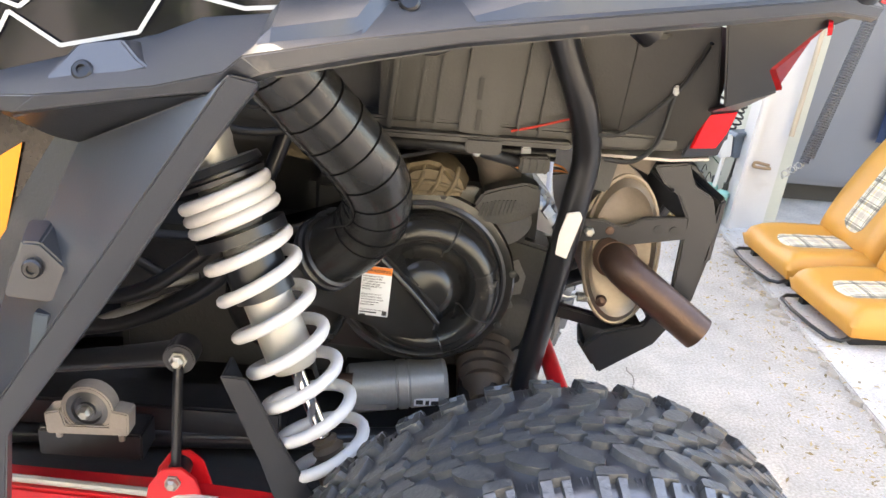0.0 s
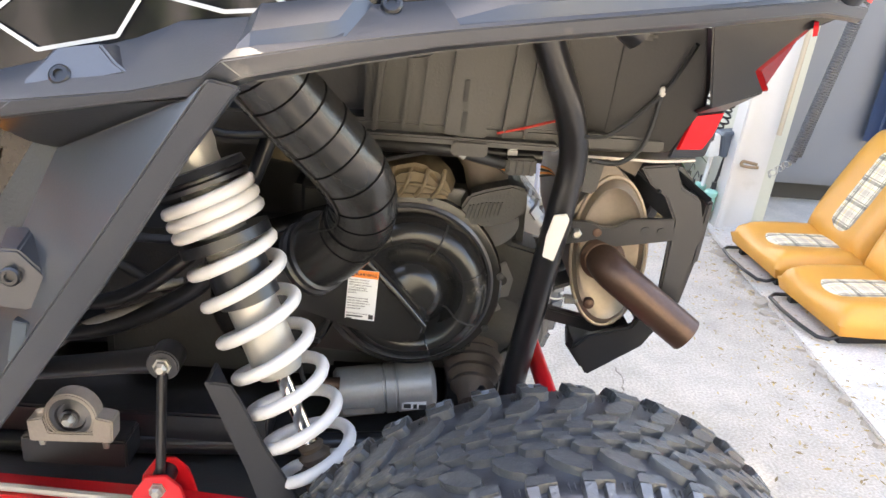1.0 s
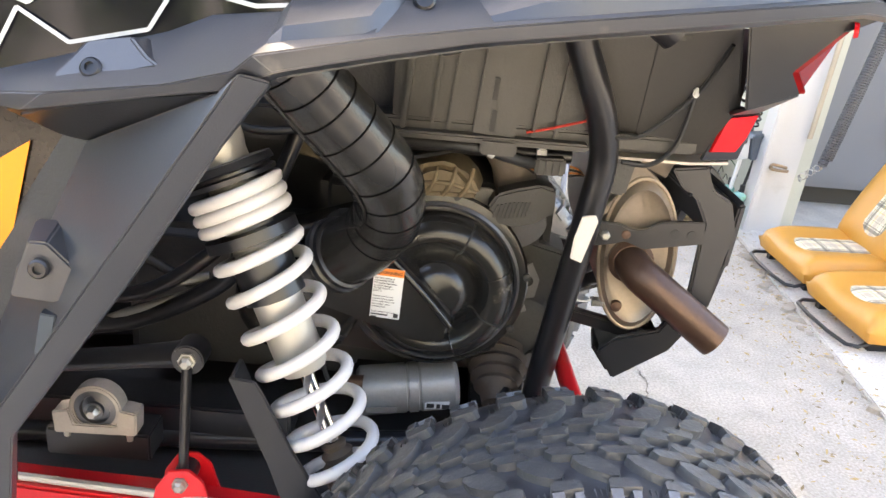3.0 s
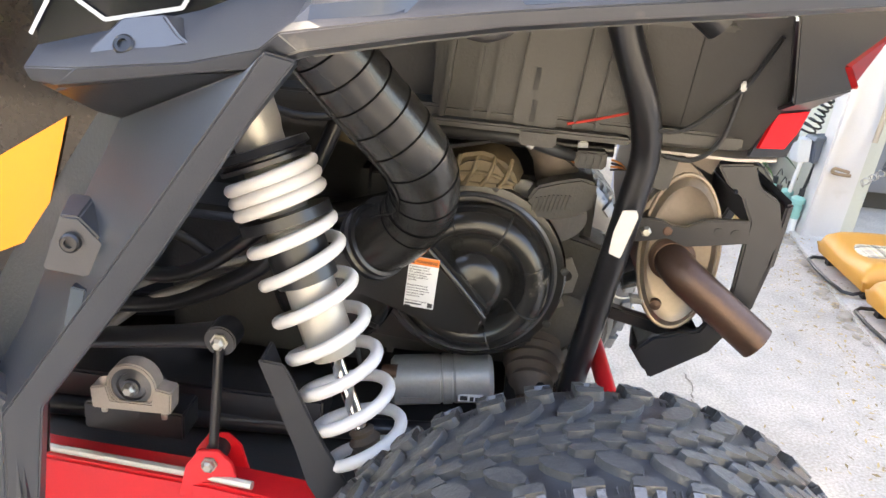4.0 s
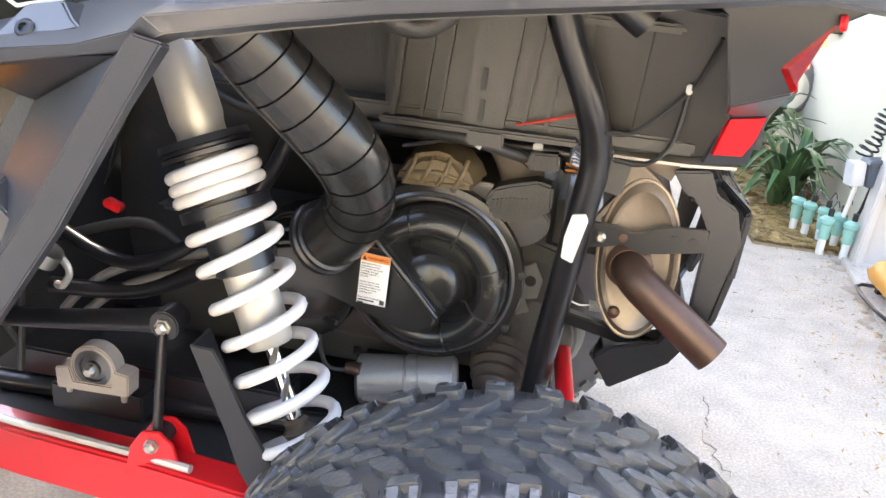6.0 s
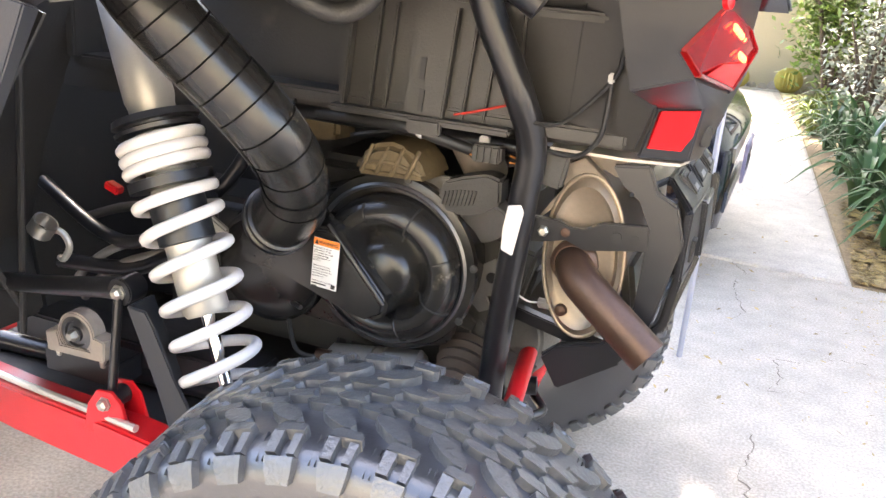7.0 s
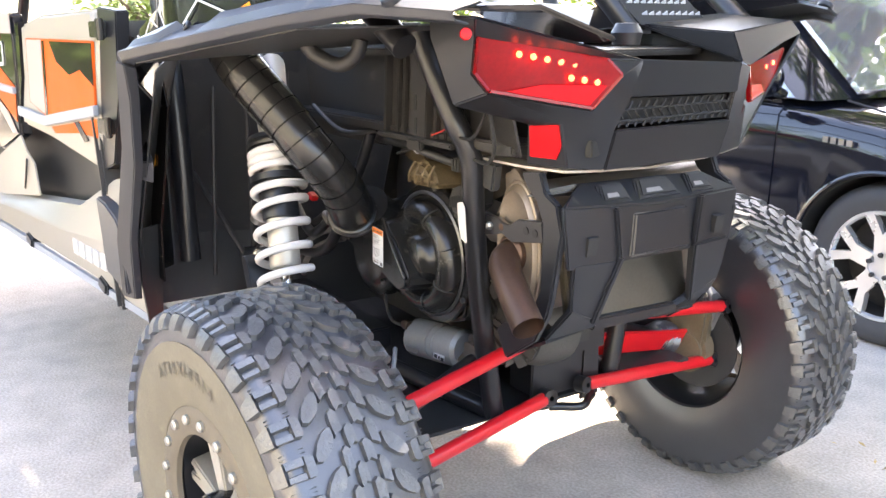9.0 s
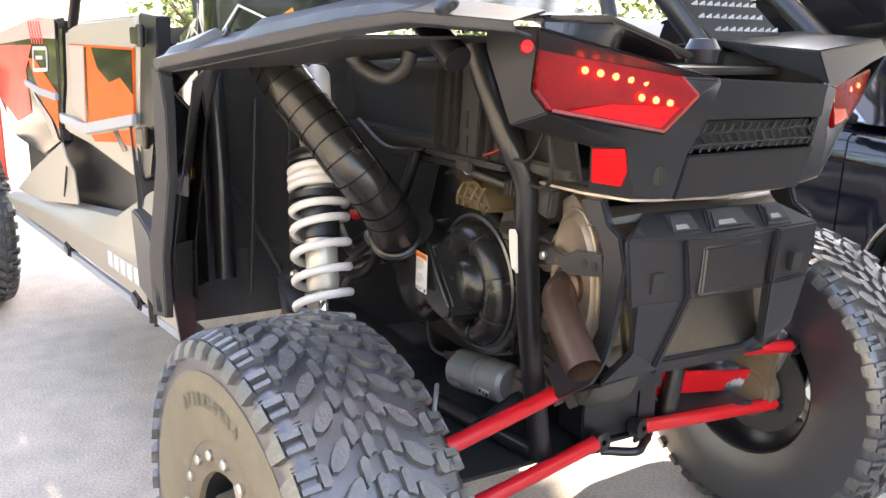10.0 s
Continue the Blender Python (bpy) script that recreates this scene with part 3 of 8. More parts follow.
part("door_decal", plate([(-1.180, 1.121), (-1.165, 1.121), (-1.200, 0.925), (-1.215, 0.924)], 0.0076, 0.001), BODYGLOSS, d)
part("door_strake", plate([(-1.478, 0.932), (-1.225, 0.922), (-0.815, 0.976), (-0.818, 0.950), (-1.230, 0.893), (-1.478, 0.905)], 0.012, 0.012), STRAKE, d, "steel-blue strake", bevel=0.002)
part("door_decal", plate([(-1.200, 0.893), (-0.830, 0.942), (-0.840, 0.895), (-0.960, 0.897), (-1.170, 0.878)], 0.0018, 0.0018), DECALORANGE, d)
part("door_decal", plate([(-1.000, 0.921), (-0.965, 0.926), (-0.900, 0.882), (-0.935, 0.876)], 0.0030, 0.001), BODYGLOSS, d)
part("door_edge", plate([(-0.775, 1.200), (-0.660, 1.190), (-0.690, 1.000), (-0.760, 0.840), (-0.850, 0.812), (-0.828, 0.862), (-0.812, 0.966), (-0.776, 1.125)], -0.004, 0.03), BLACKP, d, "black door edge", bevel=0.003)
part("door_lip", plate([(-1.395, 1.170), (-1.430, 1.165), (-1.462, 0.990), (-1.500, 0.880), (-1.488, 0.900), (-1.425, 1.020)], 0.004, 0.03), BODYGLOSS, d, "black door gap trim")
for x, z in ((-0.735, 1.150), (-0.745, 0.930)):
    g = merged(plate([(x - 0.045, z - 0.018), (x + 0.012, z - 0.018), (x + 0.012, z + 0.018), (x - 0.045, z + 0.018)], 0.016, 0.02), askew(lathe([(0.0, -0.024), (0.009, -0.024), (0.009, 0.024), (0.0, 0.024)], (x + 0.016, -0.012, z), (0, 0, 1), 12)))
    part("hinge", g, GLOSS, d, "black door hinge", bevel=0.003)
d = part("front_door", plate([(-1.480, 1.200), (-1.760, 1.205), (-2.300, 1.160), (-2.420, 0.920), (-2.180, 0.790), (-1.760, 0.770), (-1.530, 0.836), (-1.500, 0.960)], 0.0, 0.035, 0.985), BODYGLOSS, BUGGY, "black half door with orange and red graphics", bevel=0.008, seg=3)
part("door_band", plate([(-1.490, 1.196), (-1.760, 1.200), (-2.280, 1.156), (-2.290, 1.118), (-1.760, 1.142), (-1.495, 1.140)], 0.003, 0.003), PALE, d)
part("door_decal", plate([(-1.520, 0.985), (-1.760, 1.075), (-1.860, 1.080), (-1.700, 0.940), (-1.540, 0.880)], 0.002, 0.001), DECALORANGE, d, "orange slash decal")
part("door_decal", plate([(-1.790, 1.120), (-2.280, 1.115), (-2.380, 0.930), (-2.100, 0.860), (-1.880, 0.905), (-1.900, 1.040)], 0.0022, 0.001), REDSTRIPE, d, "red decal")
part("door_decal", plate([(-1.545, 0.845), (-1.620, 0.905), (-1.860, 0.985), (-1.760, 0.930), (-1.600, 0.842)], 0.0035, 0.001), PALE, d)
part("door_strake", plate([(-1.515, 0.985), (-1.740, 0.992), (-1.900, 1.010), (-1.900, 0.990), (-1.740, 0.970), (-1.515, 0.964)], 0.010, 0.010), STRAKE, d, bevel=0.002)
for a, b in (((-1.770, 1.110), (-1.600, 1.112)), ((-1.600, 1.112), (-1.610, 1.050)), ((-1.610, 1.050), (-1.790, 1.042)), ((-1.790, 1.042), (-1.770, 1.110)), ((-1.740, 1.082), (-1.660, 1.084))):
    part("logo_bar", askew(bar((a[0], -0.003, a[1]), (b[0], -0.003, b[1]), 0.002, 0.011)), DECALWHITE, d)
for k in range(5):
    part("stripe", askew(bar((-1.80 + 0.034 * k, -0.004, 1.190), (-1.77 + 0.034 * k, -0.004, 1.125), 0.002, 0.010)), REDSTRIPE, d)
# sill: upper ledge, flank with a crease, tucked lower edge
top = [(-2.340, 0.575), (-1.780, 0.622), (-1.063, 0.694), (-0.780, 0.800), (-0.640, 0.830)]
mid = [(-2.340, 0.560), (-1.700, 0.600), (-1.090, 0.622), (-0.780, 0.648), (-0.600, 0.655)]
bot = [(-2.320, 0.508), (-1.550, 0.520), (-0.900, 0.516), (-0.700, 0.500), (-0.610, 0.498)]
tuck = [(-2.320, 0.470), (-1.550, 0.475), (-0.900, 0.472), (-0.700, 0.468), (-0.640, 0.470)]
rows4 = [[(x, 0.055, z + 0.004) for x, z in top], [(x, 0.006, z) for x, z in top], [(x, -0.022, z) for x, z in mid], [(x, 0.0, z) for x, z in bot], [(x, 0.09, z) for x, z in tuck]]
SILLG = askew(shell([p for r in rows4 for p in r], [(5 * i + j, 5 * i + j + 1, 5 * i + j + 6, 5 * i + j + 5) for i in range(4) for j in range(4)], 0.005))
SILL = part("sill", SILLG, SILVERP, BUGGY, "silver-grey lower sill", bevel=0.003)
part("sill", flip(SILLG), SILVERP, BUGGY)
part("sill_edge", askew(bar((-2.30, 0.004, 0.500), (-0.62, 0.004, 0.494), 0.012, 0.020)), STRAKE, SILL)
for i in range(6):                               # the maker's name, as plain bars
    x = -1.055 + 0.052 * i
    part("name_bar", askew(bar((x, -0.020, 0.590), (x + 0.034, -0.020, 0.588), 0.006, 0.040)), DECALWHITE, SILL)
for x in (-1.55, -0.90):
    part("sill_clip", askew(box((x, 0.004, 0.510), (0.055, 0.03, 0.035), (0, 20, 0))), BLACKP, SILL, bevel=0.006)
part("cowl", askew(shell([(-2.300, 0.01, 0.590), (-1.950, -0.01, 0.700), (-1.530, 0.0, 0.842), (-1.490, 0.0, 0.800), (-1.420, 0.0, 0.768), (-1.400, 0.0, 0.672), (-1.780, -0.01, 0.625), (-1.600, -0.012, 0.690)], [(0, 1, 7, 6), (1, 2, 3, 7), (7, 3, 4, 5, 6)], 0.005)), SILVERP, BUGGY, "silver-grey cowl below the front door", bevel=0.002)
part("cowl_seam", askew(bar((-1.520, -0.008, 0.680), (-1.470, -0.006, 0.775), 0.004, 0.006)), INK, BUGGY)
part("sill_end", xz([(-0.512, 0.722), (-0.56, 0.752), (-0.66, 0.770), (-0.74, 0.772), (-0.70, 0.600), (-0.512, 0.590)], -0.026, 0.030), FENDER, BUGGY, "grey plastic sill end", bevel=0.004)
part("door_well", askew(shell([(-2.42, 0.09, 1.16), (-0.66, 0.09, 1.17), (-0.66, 0.09, 0.60), (-2.42, 0.09, 0.50), (-0.66, 0.03, 0.58), (-2.42, 0.03, 0.50)], [(0, 1, 2, 3), (3, 2, 4, 5)], 0.005)), LINER, BUGGY, "black cabin side seen under and between the doors")
part("front_fender", askew(shell([(-2.36, -0.01, 1.06), (-2.50, -0.05, 0.98), (-3.40, -0.05, 0.95), (-2.34, 0.25, 1.15), (-3.40, 0.30, 1.08), (-2.42, 0.0, 0.60), (-2.48, -0.03, 0.80)], [(0, 1, 2, 4, 3), (0, 5, 6, 1)], 0.006)), REDBODY, BUGGY, "red front fender", bevel=0.003)
# floor made wide to shade the ground under the buggy
part("cab_floor", box((-1.90, YC - 0.18, 0.455), (1.75, 1.10, 0.05), (0, 0, 7.4)), LINER, BUGGY, bevel=0.01)
# boards lengthened downwards to block the bright ground beyond the bay
part("cab_back", merged(box((-0.84, 0.86, 0.73), (0.03, 0.86, 0.80), (0, -10, 0)), box((-0.835, 0.20, 0.80), (0.03, 0.45, 0.66), (0, -10, 0))), LINER, BUGGY, bevel=0.01)
for y in (0.12, 2 * YC - 0.12):
    part("cage_tube", tube([(-0.62, y, 0.62), (-0.66, y, 1.10), (-0.80, y, 1.42), (-1.10, y + (0.06 if y < YC else -0.06), 1.80), (-2.3, y + (0.06 if y < YC else -0.06), 1.82), (-3.0, y, 1.15)], 0.024, 12), STEEL, BUGGY, "black roll cage tube")
    part("cage_tube", tube([(0.16, y + (0.14 if y < YC else -0.14), 1.12), (-0.30, y + (0.08 if y < YC else -0.08), 1.42), (-1.00, y + (0.04 if y < YC else -0.04), 1.78)], 0.022, 12), STEEL, BUGGY)

# ---- the buggy: bed tub and tail ----
part("bay_bulkhead", shell([(-0.66, 0.44, 1.16), (-0.12, 0.46, 1.16), (-0.12, 0.47, 0.93), (-0.30, 0.48, 0.90), (-0.72, 0.46, 0.90)], [(0, 1, 2, 3, 4)], 0.006), LINER, BUGGY, "dark plastic bulkhead behind the engine bay")
TUB = part("bed_tub", box((-0.035, 0.425, 1.040), (0.27, 0.03, 0.20)), TUBGREY, BUGGY, "black ribbed plastic cargo bed tub", bevel=0.004)
for g in (box((-0.20, YC, 0.955), (0.90, 0.57, 0.02)), box((-0.03, 2 * YC - 0.420, 1.040), (0.36, 0.03, 0.19)), box((-0.64, YC, 1.06), (0.02, 0.6, 0.2)), box((-0.10, YC, 1.105), (0.66, 0.62, 0.012))):
    part("tub_panel", g, TUBGREY, TUB, bevel=0.004)
both("tail_backing", shell([(0.10, 0.470, 0.925), (0.325, 0.50, 0.925), (0.335, 0.51, 1.11), (0.10, 0.470, 1.11)], [(0, 1, 2, 3)], 0.004), TUBGREY)
for x, w, d in ((-0.147, 0.008, 0.018), (-0.108, 0.006, 0.012), (-0.084, 0.006, 0.012), (-0.022, 0.058, 0.016), (0.032, 0.006, 0.012), (0.062, 0.006, 0.010)):
    part("tub_rib", box((x, 0.410 - d / 2, 1.040), (w, d, 0.180), (0, 5, 0)), TUBGREY, TUB, bevel=0.002)
for z in (0.972, 1.015):
    part("tub_slot", box((-0.032, 0.3932, z), (0.007, 0.002, 0.030), (0, 4, 0)), INK, TUB)
part("tub_flange", box((-0.035, 0.398, 0.946), (0.27, 0.030, 0.010)), TUBGREY, TUB, bevel=0.003)
part("tub_tab", box((-0.022, 0.386, 0.938), (0.050, 0.012, 0.022)), TUBGREY, TUB, bevel=0.003)
both("rear_liner", shell([(0.100, 0.415, 1.13), (0.176, 0.408, 1.13), (0.262, 0.345, 1.13), (0.100, 0.435, 0.938), (0.165, 0.430, 0.936), (0.262, 0.420, 0.945), (0.288, 0.380, 1.02)],
                         [(0, 1, 4, 3), (1, 2, 6, 5, 4)], 0.004), TUBGREY, None, "dark plastic rear inner liner", bevel=0.002)
both("liner_seam", tube([(0.177, 0.404, 1.12), (0.172, 0.415, 1.03), (0.166, 0.426, 0.940)], 0.0018, 6), INK)
half = [(0.149, 0.421, 0.931), (0.250, 0.424, 0.930), (0.316, 0.462, 0.926), (0.324, 0.506, 0.924), (0.306, 0.66, 0.914)]
lip_pts = half + [(0.280, 0.84, 0.914), (0.255, 0.960, 0.922), (0.18, 1.06, 0.926), (0.08, 1.10, 0.926)]
m = len(lip_pts)
lipg = shell(lip_pts + [(x - 0.03 if i not in (0, 1, m - 2, m - 1) else x, y + (0.03 if y < 0.5 else -0.03 if y > 0.9 else 0), z + 0.003) for i, (x, y, z) in enumerate(lip_pts)],
             [(i, i + 1, m + i + 1, m + i) for i in range(m - 1)], 0.004)
part("tail_lip", lipg, LIP, BUGGY, "bare metal lip under the tail")


A, B, C, D, E_, F_ = (0.349, 0.266, 1.140), (0.309, 0.288, 1.085), (0.328, 0.301, 1.059), (0.356, 0.477, 1.027), (0.376, 0.517, 1.077), (0.364, 0.494, 1.103)
S0, S1, R0, R1, R2, R3 = (0.240, 0.262, 1.136), (0.262, 0.286, 1.038), (0.278, 0.417, 1.004), (0.332, 0.439, 1.008), (0.322, 0.462, 0.932), (0.262, 0.430, 0.934)
T0, T1, P1, P2, V0 = (0.386, 0.240, 1.166), (0.366, 0.572, 1.100), (0.352, 0.530, 0.992), (0.330, 0.530, 0.924), (0.368, 0.545, 1.042)
pts = [A, B, C, D, E_, F_, S0, S1, R0, R1, R2, R3, T0, T1, P1, P2, V0, (0.20, 0.285, 1.17)]
faces = [(6, 0, 1, 7), (7, 1, 2), (7, 2, 9, 8), (2, 3, 14, 9), (8, 9, 10, 11), (9, 14, 15, 10), (0, 12, 13, 5), (5, 13, 4), (3, 4, 16, 14), (4, 13, 16), (6, 17, 12, 0)]
TAIL = part("tail_fascia", shell(pts, faces, 0.005), TAILGREY, BUGGY, "matt dark grey faceted tail fascia", bevel=0.0035)
GY = 0.842                                       # the tailgate's far end
gate = [P1, P2, V0, T1, (0.322, GY, 0.988), (0.300, GY, 0.918), (0.338, GY, 1.036), (0.342, GY, 1.088), (0.20, 0.560, 1.096), (0.20, GY, 1.086)]
part("tail_panel", shell(gate, [(0, 1, 5, 4), (2, 3, 7, 6), (3, 8, 9, 7)], 0.006), TAILGREY, BUGGY, "matt dark grey tailgate panel", bevel=0.002)
part("gate_end", shell([(0.322, GY, 0.988), (0.300, GY, 0.918), (0.342, GY, 1.088), (0.262, 0.955, 0.922), (0.274, 0.948, 1.005), (0.300, 0.905, 0.992), (0.318, 0.898, 1.078)], [(0, 1, 3, 4, 5), (0, 5, 6, 2)], 0.005), TAILGREY, BUGGY, "matt dark grey gate end", bevel=0.002)
wing = [(0.344, GY, 1.088), (0.318, GY, 1.140), (0.300, 1.030, 1.160), (0.185, 1.225, 1.136), (0.08, 0.84, 1.156), (0.05, 1.12, 1.178), (0.240, 1.090, 1.116), (0.318, 0.898, 1.080), (-0.10, 1.18, 1.15), (0.06, 1.25, 1.120)]
part("bed_wing", shell(wing, [(1, 2, 5, 4), (0, 7, 6, 3, 2, 1), (2, 3, 9, 5), (5, 9, 8), (4, 0, 1)], 0.006), TAILGREY, BUGGY, "matt grey raised bed corner", bevel=0.0025)
part("wing_side", shell([(0.185, 1.225, 1.130), (0.06, 1.25, 1.118), (0.17, 1.14, 1.00), (0.262, 0.957, 0.924), (0.06, 1.18, 0.93)], [(0, 1, 4, 3, 2)], 0.005), TAILGREY, BUGGY, bevel=0.002)
vent = part("tail_vent", yz([(0.535, 0.992), (0.548, 1.036), (0.842, 1.030), (0.842, 0.990)], 0.306, 0.008), INK, BUGGY, "black honeycomb tail vent")
g = Geo()
for i in range(15):
    y = 0.548 + 0.0205 * i
    q = 0.346 - 0.085 * (y - 0.53)
    tube([(q - 0.002, y, 0.992), (q, y + 0.009, 1.004), (q, y, 1.016), (q + 0.002, y + 0.009, 1.032)], 0.0022, 6, 1, g)
for z in (1.002, 1.020):
    tube([(0.347, 0.540, z), (0.320, 0.840, z)], 0.0022, 6, 1, g)
part("vent_grille", g, INK, vent)
part("bed_rail", shell([(0.386, 0.255, 1.178), (0.20, 0.22, 1.185), (0.22, 0.33, 1.192), (0.40, 0.34, 1.180), (0.415, 0.47, 1.135), (0.20, 0.48, 1.130), (-0.10, 0.12, 1.172), (-0.10, 0.30, 1.190)],
                       [(0, 1, 2, 3), (3, 2, 5, 4), (1, 6, 7, 2)], 0.008), BODYGLOSS, BUGGY, "glossy black raised bed rail", bevel=0.003)
part("bed_top", shell([(-0.45, 0.035, 1.110), (-0.10, 0.060, 1.160), (0.20, 0.190, 1.184), (0.386, 0.246, 1.176), (-0.45, 0.160, 1.255), (-0.10, 0.240, 1.250), (0.20, 0.340, 1.222), (0.395, 0.350, 1.174)],
                       [(0, 1, 5, 4), (1, 2, 6, 5), (2, 3, 7, 6)], 0.006), BODYGLOSS, BUGGY, "glossy black upper bed panel", bevel=0.002)
both("rail_bolt", lathe([(0.0, 0.0), (0.016, 0.0), (0.016, 0.010), (0.010, 0.014), (0.0, 0.014)], (0.335, 0.142, 1.184), (0.1, -0.6, 0.8), 16), BLACKP, bevel=0.001)
# tail lights
lens_outline = [A, B, C, D, E_, F_]
far_outline = [(0.214, 1.118, 1.104), (0.218, 1.095, 1.060), (0.244, 1.030, 1.022), (0.277, 0.946, 1.010), (0.262, 0.958, 1.052), (0.250, 0.970, 1.074)]
for s in (0, 1):
    q = [Vector(p) for p in (far_outline if s else lens_outline)]
    c = sum(q, Vector()) / 6
    nrm = Vector((0.93, (0.30 if s else -0.30), 0.16)).normalized()
    body = Geo().add([p.lerp(c, 0.05) + nrm * 0.004 for p in q] + [p.lerp(c, 0.12) - nrm * 0.025 for p in q], [(0, 1, 2, 3, 4, 5), (11, 10, 9, 8, 7, 6)] + [(i, 6 + i, 6 + (i + 1) % 6, (i + 1) % 6) for i in range(6)])
    back = Geo().add([p.lerp(c, 0.03) - nrm * 0.004 for p in q] + [p.lerp(c, 0.1) - nrm * (0.010 if s else 0.035) for p in q], [(0, 1, 2, 3, 4, 5), (11, 10, 9, 8, 7, 6)] + [(i, 6 + i, 6 + (i + 1) % 6, (i + 1) % 6) for i in range(6)])
    L = part("tail_light", back, mat("tail_light_bowl", (0.06, 0.008, 0.008), 0.3, var=0.05, bump=0.0), BUGGY, "lit red LED tail light", bevel=0.002)
    lens = part("lens", Geo().add([p.lerp(c, 0.01) + nrm * 0.007 for p in q] + [p.lerp(c, 0.01) + nrm * 0.004 for p in q], [(0, 1, 2, 3, 4, 5), (11, 10, 9, 8, 7, 6)] + [(i, 6 + i, 6 + (i + 1) % 6, (i + 1) % 6) for i in range(6)]), REDLENS, L, "clear red lens", bevel=0.001)
    lens.visible_shadow = False
    lw = Geo()
    for i in range(6):
        bar(q[i] + nrm * 0.004, q[(i + 1) % 6] + nrm * 0.004, 0.0045, 0.009, lw, up=nrm)
    part("light_bezel", lw, REDLENS, L, bevel=0.001)
    fc = [q[3], q[2].lerp(q[3], 0.12), c.lerp(q[2], 0.30).lerp(q[3], 0.22), q[4].lerp(q[3], 0.35)]
    part("lens_facet", Geo().add([p.lerp(c, 0.08) + nrm * 0.0082 for p in fc] + [p.lerp(c, 0.08) + nrm * 0.006 for p in fc], [(0, 1, 2, 3), (7, 6, 5, 4)] + [(i, 4 + i, 4 + (i + 1) % 4, (i + 1) % 4) for i in range(4)]), REFLECTOR, L, "bright red reflector facet")
    for i in range(0, 11, 2 if s else 1):
        k, row = (i, 0) if i < 7 else (i - 3.6, 1)
        a = q[0].lerp(q[5], 0.30 + 0.108 * k + (0.045 if row else 0.0)) + Vector((0, 0, -0.018 - 0.021 * row)) + nrm * 0.0068
        part("led", lathe([(0.0, 0.0), (0.0052, 0.0), (0.0040, 0.0025), (0.0, 0.003)], a, nrm, 10), LED, L)
q2 = [Vector(p) for p in ((0.281, 0.420, 0.997), (0.328, 0.440, 1.001), (0.322, 0.452, 0.966), (0.310, 0.452, 0.944), (0.270, 0.431, 0.946))]
off = Vector((0.006, -0.009, 0.002))
part("reflector", Geo().add([p + off for p in q2] + [p + off * 0.2 for p in q2], [(0, 1, 2, 3, 4), (9, 8, 7, 6, 5)] + [(i, 5 + i, 5 + (i + 1) % 5, (i + 1) % 5) for i in range(5)]), REFLECTOR, BUGGY, "red plastic reflector", bevel=0.0006)
part("side_marker", lathe([(0.0, 0.0), (0.009, 0.0), (0.008, 0.005), (0.0, 0.006)], (0.352, 0.245, 1.141), (0.9, -0.4, 0.1), 16), REFLECTOR, BUGGY)
part("tail_socket", box((0.336, 0.504, 0.962), (0.014, 0.034, 0.028), (0, 0, 16)), INK, BUGGY, bevel=0.002)
# perforated panel and strut behind the cab
mesh = part("mesh_panel", shell([(0.02, 0.70, 1.30), (0.10, 0.83, 1.150), (0.10, 1.03, 1.150), (0.02, 0.90, 1.30)], [(0, 1, 2, 3)], 0.006), BLACKP, BUGGY, "black perforated panel on the bed", bevel=0.001)
# pale squares on the panel, coloured as daylight coming through its holes
g = Geo()
for i in range(9):
    for j in range(6):
        a, b = 0.12 + 0.095 * i, 0.12 + 0.15 * j
        p = Vector((0.02, 0.70, 1.30)).lerp(Vector((0.10, 0.83, 1.150)), b) + Vector((0, 0.20 * a + 0.012 * (j % 2), 0)) + Vector((0.0045, 0, 0.003))
        box(p, (0.002, 0.012, 0.012), (35, 28, 0), g)
part("mesh_daylight", g, mat("painted_daylight", (0.45, 0.47, 0.50), 0.6, var=0.05, bump=0.0), mesh)
part("bed_strut", tube([(0.10, 0.82, 1.13), (-0.02, 0.70, 1.34)], 0.02, 10), BLACKP, BUGGY)
part("bed_box", prism([(-0.10, -0.06), (0.10, -0.09), (0.12, 0.05), (-0.06, 0.06)], (0.0, 0.60, 1.14), (0.3, 1, 0), (0, 0.2, 1), 0.12, taper=0.8), mat("pale_grey_box", (0.5, 0.5, 0.5), 0.4, var=0.06), BUGGY, "pale grey box in the bed", bevel=0.006)
part("bed_knob", lathe([(0.0, 0.0), (0.022, 0.0), (0.026, 0.02), (0.018, 0.035), (0.0, 0.036)], (0.30, 0.60, 1.12), (0, 0, 1), 16), BLACKP, BUGGY)

# ---- the buggy: rear bumper ----
BC = 0.65                                        # its middle


def bumper_pair(name, g, m=BLACKP, **k):
    part(name, g, m, BUMPER, **k)
    part(name, Geo().add([(x, 2 * BC - y, z) for x, y, z in g.v], [tuple(reversed(q)) for q in g.f]), m, BUMPER, **k)


face = shell([(0.258, 0.430, 0.884), (0.304, 0.500, 0.900), (0.346, 0.436, 0.872), (0.344, 0.452, 0.766), (0.258, 0.870, 0.874), (0.304, 0.800, 0.894), (0.338, 0.864, 0.862), (0.338, 0.848, 0.760),
              (0.306, BC, 0.898), (0.350, BC, 0.858), (0.354, BC, 0.768), (0.258, BC, 0.872)],
             [(0, 1, 8, 11), (11, 8, 5, 4), (1, 2, 9, 8), (8, 9, 6, 5), (2, 3, 10, 9), (9, 10, 7, 6)], 0.010)
BUMPER = part("rear_bumper", face, BLACKP, BUGGY, "black moulded plastic rear bumper", bevel=0.003)
